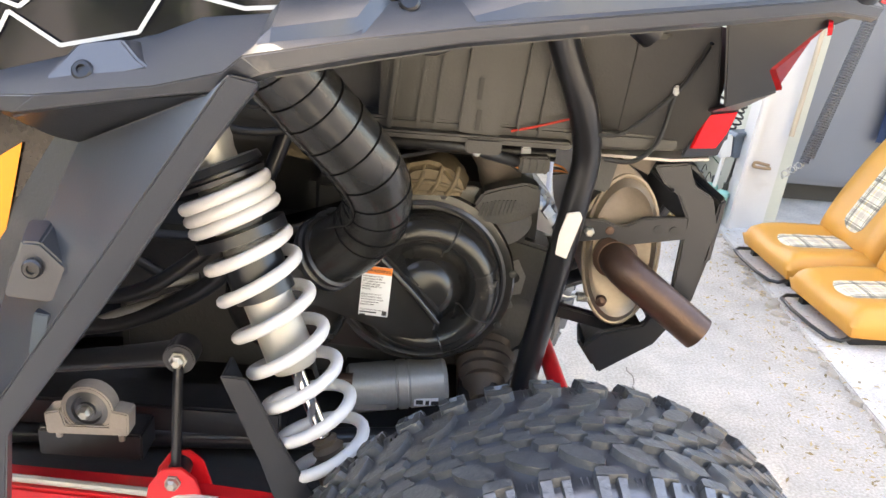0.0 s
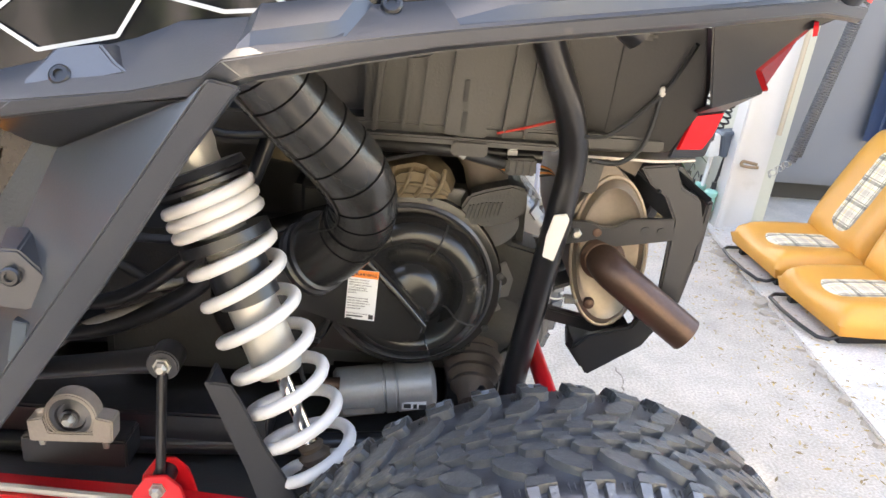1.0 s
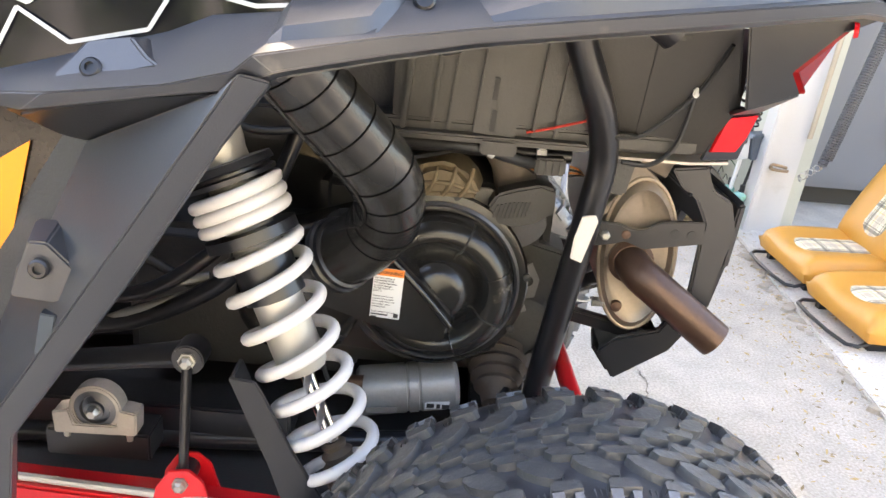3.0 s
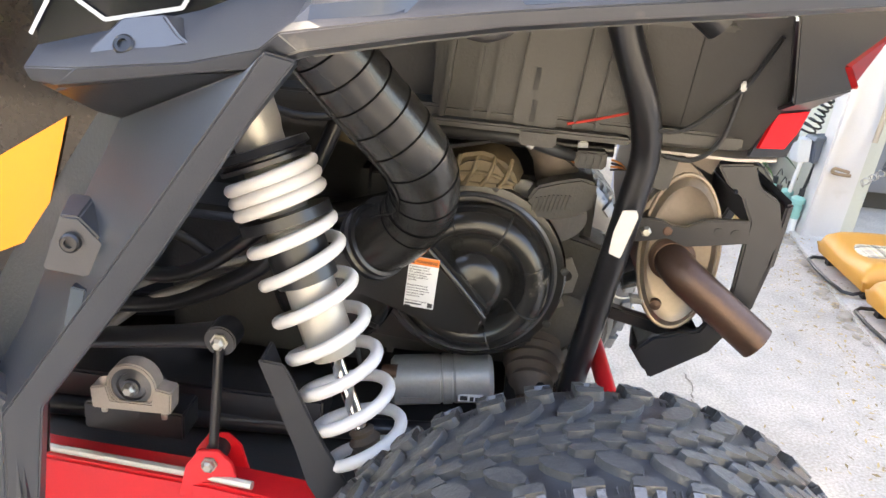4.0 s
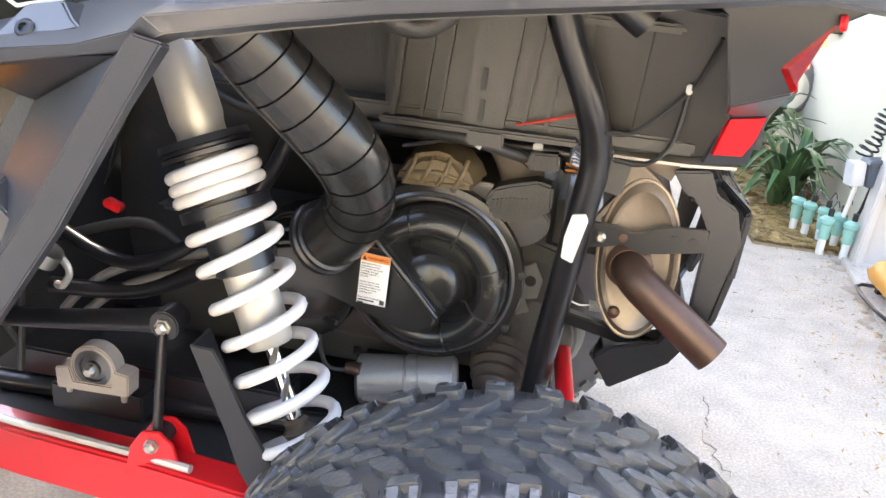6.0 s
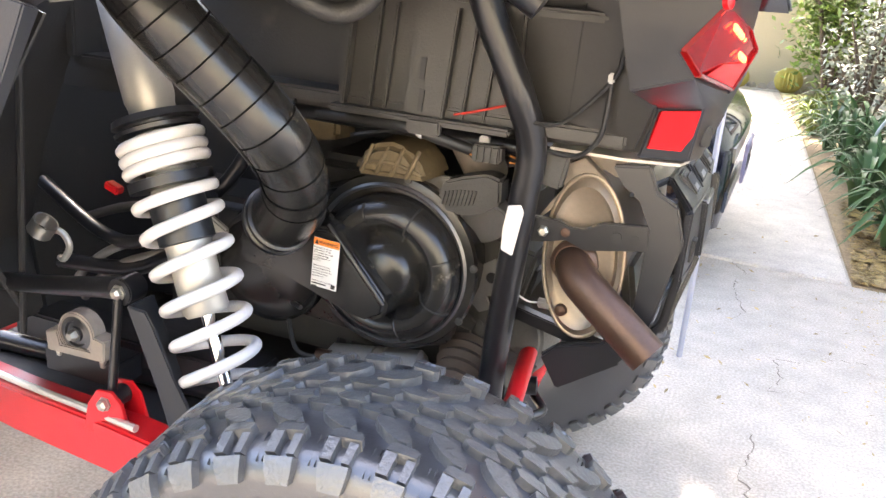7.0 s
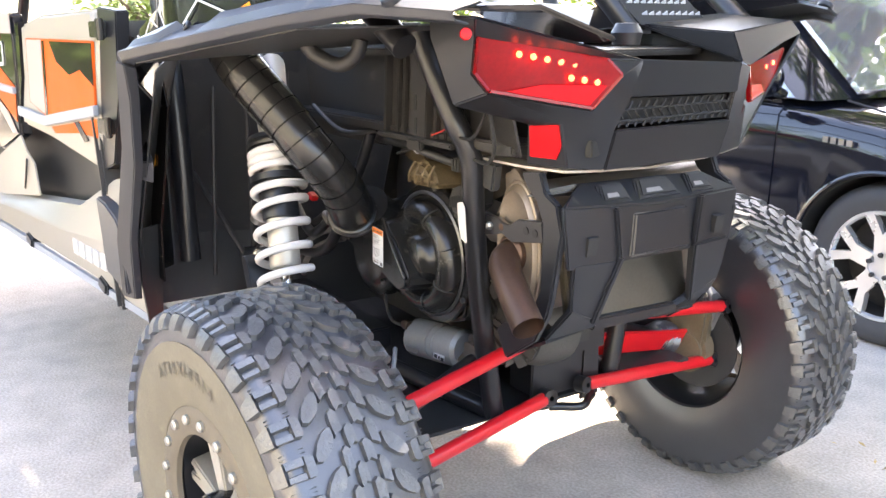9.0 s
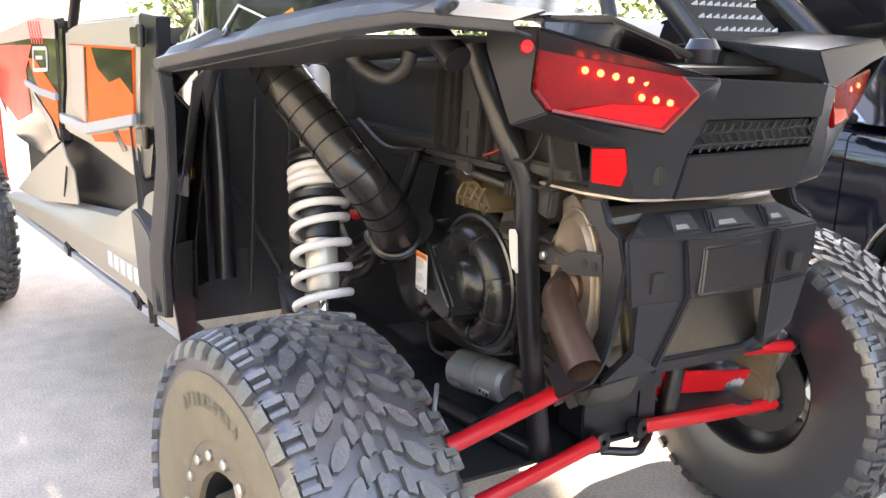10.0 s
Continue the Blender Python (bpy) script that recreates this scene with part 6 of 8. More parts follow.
boards("garage_ceiling", box((2.7, 5.0, 2.75), (2.6, 3.6, 0.08)), SHADEIN, "garage ceiling, coloured dark for indoor shade", "ceiling")
cab = thing("metal_cabinet", "large blue-grey metal cabinet standing in the garage mouth", "cabinet", (2.1, 3.55, GZ))
part("cabinet_body", lean(box((2.14, 3.72, 0.99), (1.20, 0.28, 1.76))), GREYDOOR, cab, bevel=0.008)
part("cabinet_door", lean(box((2.14, 3.574, 0.99), (1.16, 0.012, 1.70))), GREYDOOR, cab, bevel=0.004)
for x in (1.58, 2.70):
    part("cabinet_foot", lean(box((x, 3.72, 0.05), (0.05, 0.26, 0.14))), SHADEIN, cab)
# added dark strip, painting the shade under the cabinet
part("cabinet_shade_strip", lean(box((2.14, 3.70, 0.05), (1.16, 0.03, 0.13))), SHADEIN, cab)
DENIM = mat("dark_blue_cloth", (0.03, 0.055, 0.12), 0.9, var=0.3, scale=12, bump=0.5, bscale=220)
cloth = thing("hanging_cloth", "dark blue cloth hanging in the garage", "cloth", (2.05, 3.5, 0.3))
g = Geo()
cols = 26
vs = [(2.02 + 0.30 * i / cols, 3.52 + 0.018 * math.sin(i * 1.1) + 0.008 * math.sin(i * 2.7), z) for z in (0.36, 0.62, 0.92) for i in range(cols + 1)]
g = shell(vs, [(r * (cols + 1) + i, r * (cols + 1) + i + 1, (r + 1) * (cols + 1) + i + 1, (r + 1) * (cols + 1) + i) for r in range(2) for i in range(cols)], 0.004)
part("cloth_sheet", lean(g), DENIM, cloth, smooth=60)
# the door's lifting spring with its chain
spr = thing("garage_door_spring", "grey steel garage door lifting spring with chain", "spring", (1.5, 2.95, 0.3))
a, b = Vector((1.475, 2.95, 0.37)), Vector((1.62, 2.95, 1.06))
for off in (Vector((0, 0, 0)), Vector((0.028, 0.02, 0.02))):
    d = (b - a).normalized()
    u, v, w = axes(d)
    ln = (b - a).length * (0.99 if off.x == 0 else 0.95)
    m = 68 * 8
    pts = [a + off + d * (ln * i / m) + 0.0165 * (math.cos(2 * math.pi * i / 8) * u + math.sin(2 * math.pi * i / 8) * v) for i in range(m)]
    part("spring_coil", tube(pts, 0.0050, 6, 1), mat("oiled_spring_steel", (0.13, 0.13, 0.135), 0.4, metal=0.7), spr, smooth=60)
for i in range(7):
    p = a.lerp(Vector((1.405, 2.99, 0.29)), (i + 0.3) / 7)
    part("chain_link", lathe([(0.011, 0.0), (0.0135, 0.0025), (0.016, 0.0), (0.0135, -0.0025)], p, (1, i % 2, 0.4), 12, close=True), BOLT, spr)
part("rope_knot", tube([(1.395, 3.10, 0.31), (1.36, 3.09, 0.318), (1.33, 3.09, 0.322), (1.325, 3.09, 0.305), (1.36, 3.085, 0.30), (1.40, 3.09, 0.298)], 0.007, 8), mat("old_rope", (0.28, 0.19, 0.11), 0.9, bump=0.6), spr, "frayed brown rope")
part("red_ribbon", box((1.635, 2.93, 1.04), (0.02, 0.004, 0.03), (0, 20, 0)), RED, spr)
# mop hanging beside the post
mop = thing("mop", "white string mop hanging beside the post", "mop", (1.47, 3.3, 0.3))
part("mop_handle", lean(tube([(1.455, 3.32, 0.42), (1.46, 3.33, 1.6)], 0.011, 10)), mat("pale_wood", (0.5, 0.4, 0.28), 0.6), mop)
rng = random.Random(3)
g = Geo()
for i in range(46):
    an = rng.uniform(0, 6.28)
    r0, r1 = 0.016, rng.uniform(0.02, 0.045)
    z1 = rng.uniform(0.20, 0.27)
    tube([(1.485 + r0 * math.cos(an), 3.31 + r0 * math.sin(an), 0.45), (1.475 + r1 * math.cos(an), 3.31 + r1 * math.sin(an), 0.34), (1.470 + r1 * 0.8 * math.cos(an), 3.31 + r1 * 0.8 * math.sin(an), z1)], 0.0042, 5, 3, g)
part("mop_head", g, mat("grey_cotton", (0.42, 0.40, 0.40), 0.9, var=0.25, scale=40), mop)
part("mop_band", lathe([(0.036, -0.006), (0.041, -0.005), (0.041, 0.005), (0.036, 0.006)], (1.476, 3.31, 0.335), (0, 0, 1), 18, close=True), RED, mop)
# broken slab edge between drive and apron
rng = random.Random(8)
g = Geo()
for i in range(46):
    y = 0.9 + 2.3 * i / 46 + rng.uniform(-0.02, 0.02)
    x = 1.180 + 0.025 * math.sin(y * 5) + rng.uniform(-0.03, 0.03)
    s = rng.uniform(0.012, 0.045)
    prism([(s * rng.uniform(0.6, 1.1) * math.cos(k * 1.05), s * rng.uniform(0.6, 1.1) * math.sin(k * 1.05)) for k in range(6)], (x, y, GZ - 0.002), (1, 0, 0), (0, 1, 0), rng.uniform(0.004, 0.016), g, 0.85)
tagged(built(part("broken_edge", g, mat("broken_concrete", (0.42, 0.36, 0.29), 0.9, var=0.3, scale=20, bump=0.6)), "crumbled concrete along the slab edge", "rubble"), kind="stuff")


# ---- two car seats lying out on the apron ----
LEATHER = mat("mustard_vinyl", (0.62, 0.28, 0.045), 0.42, var=0.12, scale=7, bump=0.2, bscale=240)


def plaid():
    m = bpy.data.materials.new("plaid_cloth")
    m.use_nodes = True
    n, l = m.node_tree.nodes, m.node_tree.links
    b = n["Principled BSDF"]
    tc = n.new("ShaderNodeTexCoord")
    sep = n.new("ShaderNodeSeparateXYZ")
    l.new(tc.outputs["UV"], sep.inputs[0])
    base = n.new("ShaderNodeRGB")
    base.outputs[0].default_value = (0.74, 0.64, 0.46, 1)
    out = base.outputs[0]
    for ax in (0, 1):
        for period, lo, hi, col, amt in ((0.115, 0.0, 0.13, (0.06, 0.045, 0.035), 0.82), (0.115, 0.17, 0.22, (0.06, 0.045, 0.035), 0.75), (0.115, 0.50, 0.70, (0.40, 0.30, 0.24), 0.55), (0.115, 0.80, 0.84, (0.75, 0.45, 0.08), 0.7), (0.115, 0.42, 0.45, (0.1, 0.08, 0.06), 0.6)):
            d = n.new("ShaderNodeMath")
            d.operation = "DIVIDE"
            d.inputs[1].default_value = period
            l.new(sep.outputs[ax], d.inputs[0])
            f = n.new("ShaderNodeMath")
            f.operation = "FRACT"
            l.new(d.outputs[0], f.inputs[0])
            c = n.new("ShaderNodeMath")
            c.operation = "COMPARE"
            c.inputs[1].default_value, c.inputs[2].default_value = (lo + hi) / 2, (hi - lo) / 2
            l.new(f.outputs[0], c.inputs[0])
            k = n.new("ShaderNodeMath")
            k.operation = "MULTIPLY"
            k.inputs[1].default_value = amt * 0.8
            l.new(c.outputs[0], k.inputs[0])
            mx = n.new("ShaderNodeMix")
            mx.data_type = "RGBA"
            mx.inputs[7].default_value = (*col, 1)
            l.new(k.outputs[0], mx.inputs[0])
            l.new(out, mx.inputs[6])
            out = mx.outputs[2]
    l.new(out, b.inputs["Base Color"])
    b.inputs["Roughness"].default_value = 0.85
    return m


PLAID = plaid()


def cushion(w, ln, h, crown, inset=0.0, name="pad", m=None, uv=False):
    """A padded slab in x (length) and y (width): its sides rounded, its middle dished."""
    nx, ny = 22, 18
    vs, fs = [], []
    for i in range(nx + 1):
        for j in range(ny + 1):
            a, b = 2 * i / nx - 1, 2 * j / ny - 1
            ex, ey = abs(a) ** 4, abs(b) ** 4
            z = h * (1 - 0.55 * max(ex, ey) ** 2) + crown * (abs(b) ** 1.5 - 0.25) * (1 - ex) * (1 - abs(b) ** 8)
            k = 1 - 0.10 * a * a * (1 if a < 0 else 0.6)
            vs.append((a * ln / 2, b * w / 2 * k, z))
    n0 = len(vs)
    for i in range(nx):
        for j in range(ny):
            q = i * (ny + 1) + j
            fs.append((q, q + ny + 1, q + ny + 2, q + 1))
    rim = [i * (ny + 1) for i in range(nx + 1)] + [nx * (ny + 1) + j for j in range(1, ny + 1)] + [i * (ny + 1) + ny for i in range(nx - 1, -1, -1)] + [j for j in range(ny - 1, 0, -1)]
    low = []
    for q in rim:
        low.append(len(vs))
        vs.append((vs[q][0] * 0.94, vs[q][1] * 0.94, 0.0))
    for i in range(len(rim)):
        j = (i + 1) % len(rim)
        fs.append((rim[i], rim[j], low[j], low[i]))
    fs.append(tuple(low))
    return vs, fs


def seat(at, turn):
    s = thing("loose_car_seat", "mustard vinyl car seat with plaid cloth centre on black rails", "car seat", at, "loose car seats")
    s.rotation_euler, s.scale = (0, 0, radians(turn)), (0.88, 0.92, 0.86)

    def put(name, vs, fs, m, label, mtx, uvs=False):
        g = Geo().add([mtx @ Vector(p) for p in vs], fs)
        me = mesh_of(name, g, m, smooth=60)
        if uvs:
            lay = me.uv_layers.new(name="UVMap")
            inv = mtx.inverted()
            for lp in me.loops:
                p = inv @ me.vertices[lp.vertex_index].co
                lay.data[lp.index].uv = (p.x + 1.0, p.y + 1.0)
        o = new(name, me)
        o.parent = s
        if label:
            tagged(o, label)
        return o
    base = Matrix.Translation((-0.025, 0, 0.045)) @ Matrix.Rotation(radians(0), 4, "Y")
    vs, fs = cushion(0.50, 0.47, 0.105, 0.055)
    put("seat_cushion", vs, fs, LEATHER, "mustard vinyl cushion", base)
    vs, fs = cushion(0.25, 0.39, 0.104, -0.01)
    put("seat_cloth", [(x, y, z * 0.985 + 0.004) for x, y, z in vs], fs, PLAID, "beige and brown plaid cloth", base, True)
    back = Matrix.Translation((0.180, 0, 0.105)) @ Matrix.Rotation(radians(-62), 4, "Y") @ Matrix.Translation((0.27, 0, 0))
    vs, fs = cushion(0.50, 0.60, 0.115, 0.06)
    put("backrest", vs, fs, LEATHER, "mustard vinyl backrest", back)
    vs, fs = cushion(0.25, 0.50, 0.112, -0.01)
    put("back_cloth", [(x, y, z + 0.003) for x, y, z in vs], fs, PLAID, "beige and brown plaid cloth", back, True)
    g = tube([(-0.20, -0.17, 0.03), (-0.30, -0.17, 0.02), (-0.305, 0.17, 0.02), (-0.20, 0.17, 0.03)], 0.008, 8, 3)
    put("adjuster_bar", g.v, g.f, STEEL, "black adjuster bar", Matrix.Identity(4))
    for y in (-0.17, 0.17):
        g = merged(bar((-0.22, y, 0.012), (0.26, y, 0.012), 0.030, 0.024), bar((-0.18, y, 0.035), (0.22, y, 0.045), 0.022, 0.045))
        put("seat_rail", g.v, g.f, STEEL, "black steel seat rail", Matrix.Identity(4))
    g = lathe([(0.0, -0.02), (0.03, -0.02), (0.03, 0.02), (0.0, 0.02)], (0.25, -0.265, 0.14), (0, 1, 0), 18)
    put("recliner_knob", g.v, g.f, LEATHER, "", Matrix.Identity(4))
    return s


seat((1.455, 2.41, GZ + 0.014), 5)
seat((1.480, 1.94, GZ + 0.014), 7)

# ---- irrigation valves, control box and coiled cables on the house wall ----
MINT = mat("mint_valve_plastic", (0.24, 0.50, 0.43), 0.5, var=0.12, bump=0.1)
PVC = mat("white_pvc", (0.75, 0.75, 0.72), 0.4, var=0.05)
for i, (x, y) in enumerate(((1.06, 3.24), (1.10, 3.18), (1.15, 3.12), (1.20, 3.06), (1.13, 2.98), (1.22, 2.95))):
    v = thing("irrigation_valve", "mint green irrigation valve on a white pipe", "valve", (x, y, GZ), "irrigation valves")
    part("valve_pipe", lathe([(0.0, 0.0), (0.017, 0.0), (0.017, 0.075), (0.0, 0.075)], (x, y, GZ), (0, 0, 1), 14), PVC, v)
    part("valve_body", lathe([(0.0, 0.07), (0.021, 0.07), (0.025, 0.085), (0.021, 0.10), (0.026, 0.112), (0.024, 0.135), (0.031, 0.142), (0.031, 0.158), (0.020, 0.168), (0.0, 0.170)], (x, y, GZ), (0, 0, 1), 18), MINT, v)
    part("solenoid", lathe([(0.0, 0.168), (0.012, 0.168), (0.012, 0.20), (0.0, 0.202)], (x + 0.012, y + 0.012, GZ), (0, 0, 1), 12), WIRE, v)
    part("valve_wire", tube([(x + 0.012, y + 0.012, GZ + 0.20), (x + 0.03, y + 0.02, GZ + 0.235), (x + 0.05, y + 0.05, GZ + 0.20)], 0.0022, 5), WIRE, v)
boxm = mat("grey_control_box", (0.10, 0.12, 0.145), 0.45, var=0.1)
cb = thing("control_box", "grey plastic irrigation control box on the wall", "control box", (1.33, 3.3, 0.36))
part("box_body", prism([(-0.075, -0.050), (0.070, -0.050), (0.082, 0.055), (-0.082, 0.055)], (1.315, 3.28, 0.36), (0.94, 0.34, 0.05), (-0.05, 0, 1), 0.07), boxm, cb, bevel=0.006)
part("box_cover", prism([(-0.090, 0.050), (0.088, 0.050), (0.080, 0.068), (-0.080, 0.068)], (1.312, 3.27, 0.36), (0.94, 0.34, 0.05), (-0.05, 0, 1), 0.075), boxm, cb, bevel=0.004)
part("clear_cover", prism([(-0.145, -0.045), (-0.085, -0.045), (-0.088, 0.055), (-0.150, 0.055)], (1.315, 3.28, 0.36), (0.94, 0.34, 0.05), (-0.05, 0, 1), 0.06), mat("milky_plastic", (0.55, 0.57, 0.56), 0.3, var=0.1), cb, bevel=0.004)
part("conduit", tube([(1.25, 3.27, 0.30), (1.235, 3.28, 0.15)], 0.010, 10), PVC, cb)
part("conduit", tube([(1.31, 3.27, 0.30), (1.29, 3.28, 0.16), (1.26, 3.28, 0.12)], 0.007, 8), WIRE, cb)
for k, (o, e) in enumerate((((1.255, 3.32, 0.42), (1.355, 3.26, 0.74)), ((1.345, 3.26, 0.62), (1.42, 3.24, 0.92)), ((1.32, 3.26, 0.60), (1.385, 3.25, 0.86)))):
    o, e = Vector(o), Vector(e)
    u, v, w = axes(e - o)
    m = 12 * 13
    r = (0.028, 0.022, 0.018)[k]
    pts = [o.lerp(e, i / m) + r * (1 + 0.3 * math.sin(i * 0.11 + k)) * (math.cos(i * 0.53) * u + math.sin(i * 0.53) * v) + Vector((0.014 * math.sin(i * 0.05), 0, 0)) for i in range(m)]
    built(part("coiled_cable", tube(pts, 0.005, 6, 1), WIRE, smooth=60), "black coiled cable hanging on the wall", "cable", "coiled cables")


HOUSE_OFF = Vector((-0.03, -0.24, 0.03))         # the loose things by the garage stand with its front
for ob in list(scene.collection.all_objects):
    if ob.parent is None and ob.name.split(".")[0] in ("garage_door_spring", "mop", "control_box", "coiled_cable"):
        ob.location += HOUSE_OFF


# ---- plants ----
def leaf_mat(name, col, var=0.35):
    m = mat(name, col, 0.5, var=0.12, scale=30, bump=0.1)
    n, l = m.node_tree.nodes, m.node_tree.links
    geo = n.new("ShaderNodeNewGeometry")
    hsv = n.new("ShaderNodeHueSaturation")
    mr = n.new("ShaderNodeMapRange")
    mr.inputs[3].default_value, mr.inputs[4].default_value = 1 - var, 1 + var
    l.new(geo.outputs["Random Per Island"], mr.inputs[0])
    src = n["Principled BSDF"].inputs["Base Color"].links[0].from_socket
    l.new(src, hsv.inputs["Color"])
    l.new(mr.outputs[0], hsv.inputs["Value"])
    l.new(hsv.outputs[0], n["Principled BSDF"].inputs["Base Color"])
    n["Principled BSDF"].inputs["Subsurface Weight"].default_value = 0.0
    return m


STRAP = leaf_mat("strap_leaf", (0.055, 0.125, 0.045))
STRAP2 = leaf_mat("yellow_green_leaf", (0.16, 0.22, 0.04))
BUSH = leaf_mat("bush_leaf", (0.13, 0.20, 0.035), 0.5)
BARK = mat("tree_bark", (0.115, 0.085, 0.065), 0.9, var=0.45, scale=9, bump=1.0, bscale=38)
CLAY = mat("terracotta", (0.30, 0.13, 0.08), 0.8, var=0.2, bump=0.3)
POT = mat("weathered_pot", (0.48, 0.45, 0.42), 0.8, var=0.2, bump=0.3)


def blade(g, base, azim, ln, width, droop, up):
    """One strap leaf, folded along its middle, arching outwards."""
    d = Vector((math.cos(azim), math.sin(azim), 0))
    s = Vector((-d.y, d.x, 0))
    prev = None
    n = 6
    vs = []
    for i in range(n + 1):
        t = i / n
        p = Vector(base) + d * (ln * t * (0.35 + 0.65 * t)) + Vector((0, 0, up * math.sin(min(1, t * 1.15) * 1.75) - droop * t ** 3))
        w = width * (0.55 + 1.2 * t * (1 - t)) * (1 - t ** 5)
        vs += [p - s * w, p + Vector((0, 0, -w * 0.5)), p + s * w]
    fs = []
    for i in range(n):
        o = 3 * i
        fs += [(o, o + 1, o + 4, o + 3), (o + 1, o + 2, o + 5, o + 4)]
    g.add(vs, fs)


def clump(at, n, ln, width, seed, m, name="strap_leaf_plant", label="dark green strap-leaved plant", group="strap-leaved plants"):
    r = random.Random(seed)
    g = Geo()
    for i in range(n):
        blade(g, (at[0] + r.uniform(-0.04, 0.04), at[1] + r.uniform(-0.04, 0.04), at[2]), r.uniform(0, 6.283), ln * r.uniform(0.5, 1.0), width * r.uniform(0.7, 1.1), ln * r.uniform(0.1, 0.5), ln * r.uniform(0.45, 1.0))
    return built(part(name, g, m, smooth=60), label, "plant", group)


for k, (x, y, ln) in enumerate(((1.18, 4.05, 0.42), (1.30, 4.35, 0.40), (1.08, 4.75, 0.46), (1.22, 5.2, 0.50), (1.02, 5.7, 0.50), (1.16, 6.2, 0.55), (0.98, 6.6, 0.5))):
    clump((x - 0.12, y - 0.40, GZ), 34, ln, 0.026, 20 + k, STRAP)
for k, (x, y) in enumerate(((0.93, 7.2), (0.88, 7.7), (1.0, 8.2))):
    clump((x - 0.18, y - 0.40, GZ), 40, 0.34, 0.014, 40 + k, STRAP2, "grass_plant", "small yellow-green grassy garden plant", "grassy plants")


def bush(at, size, n, leaf, seed, m, name, label, trunk=0.03):
    """Stems with a crown of many small leaves in uneven clumps."""
    r = random.Random(seed)
    t = thing(name, label, "bush", at)
    g, gl = Geo(), Geo()
    tips = []
    for i in range(14):
        a, q = r.uniform(0, 6.283), r.uniform(0.25, 1.0)
        e = Vector(at) + Vector((size[0] * q * math.cos(a), size[1] * q * math.sin(a), size[2] * r.uniform(0.35, 1.0)))
        md = Vector(at).lerp(e, 0.5) + Vector((0, 0, 0.1 * size[2]))
        tube([at, md, e], [trunk, trunk * 0.6, trunk * 0.2], 6, 3, g)
        tips += [e, md]
    for i in range(n):
        c = r.choice(tips)
        p = c + Vector((r.gauss(0, 0.17) * size[0], r.gauss(0, 0.17) * size[1], r.gauss(0, 0.11) * size[2]))
        d = Vector((r.uniform(-1, 1), r.uniform(-1, 1), r.uniform(-0.7, 0.5))).normalized()
        s = d.cross(Vector((r.uniform(-1, 1), r.uniform(-1, 1), 1))).normalized()
        ln = leaf * r.uniform(0.6, 1.3)
        gl.add([p, p + d * ln * 0.5 + s * ln * 0.22, p + d * ln, p + d * ln * 0.5 - s * ln * 0.22], [(0, 1, 2, 3)])
    part("stem", g, BARK, t)
    part("foliage", gl, m, t)
    return t


bush((0.88, 8.4, GZ), (0.75, 0.7, 2.0), 5200, 0.075, 61, BUSH, "garden_bush", "yellow-green leafy garden bush beside the path")
bush((1.10, 7.2, GZ), (0.35, 0.5, 1.2), 1500, 0.06, 62, leaf_mat("grey_leaf", (0.30, 0.33, 0.28)), "garden_bush", "grey-leaved bush against the wall")
# hose reel by the wall
reel = thing("hose_reel", "grey plastic hose reel with a coiled hose", "hose reel", (1.28, 5.0, 0.35))
part("reel_side", lathe([(0.0, 0.0), (0.10, 0.0), (0.115, 0.012), (0.10, 0.03), (0.05, 0.036), (0.0, 0.036)], (1.20, 5.0, 0.42), (-0.5, -1, 0), 30), mat("grey_green_plastic", (0.26, 0.31, 0.31), 0.4), reel)
g = Geo()
for k in range(9):
    pts = [(1.24 + 0.012 * k + (0.15 + 0.006 * (k % 3)) * 0.9 * math.cos(a), 5.03 + 0.02 * k - 0.07 * math.cos(a), 0.42 + (0.15 + 0.006 * (k % 3)) * math.sin(a)) for a in np.linspace(0, 6.283, 26)]
    tube(pts, 0.010, 6, 1, g)
part("hose_coil", g, mat("grey_hose", (0.20, 0.19, 0.18), 0.6), reel, smooth=60)
part("reel_arm", shell([(1.10, 4.86, 0.52), (1.16, 4.86, 0.56), (1.26, 4.90, 0.30), (1.18, 4.90, 0.26)], [(0, 1, 2, 3)], 0.02), mat("grey_green_plastic", (0.30, 0.36, 0.36), 0.4), reel, bevel=0.006)
part("hose_end", tube([(1.12, 4.86, 0.54), (1.05, 4.85, 0.48), (1.00, 4.86, 0.36), (0.99, 4.88, 0.20)], 0.010, 8), mat("pale_hose", (0.45, 0.50, 0.48), 0.5), reel)
win = boards("window_1", merged(box((1.375, 5.6, 1.25), (0.05, 1.3, 0.9)), box((1.35, 5.6, 0.80), (0.09, 1.4, 0.05))), mat("brown_window_frame", (0.10, 0.065, 0.045), 0.5), "brown wooden window frame", "window")
part("window_pane", lean(box((1.345, 5.6, 1.26), (0.012, 1.14, 0.76))), mat("dark_window_glass", (0.03, 0.035, 0.04), 0.08, var=0.05, bump=0.0), win)
# leaves fallen on the earth strip, the mulch and the paving
LITTER = leaf_mat("fallen_leaf", (0.36, 0.25, 0.10), 0.5)


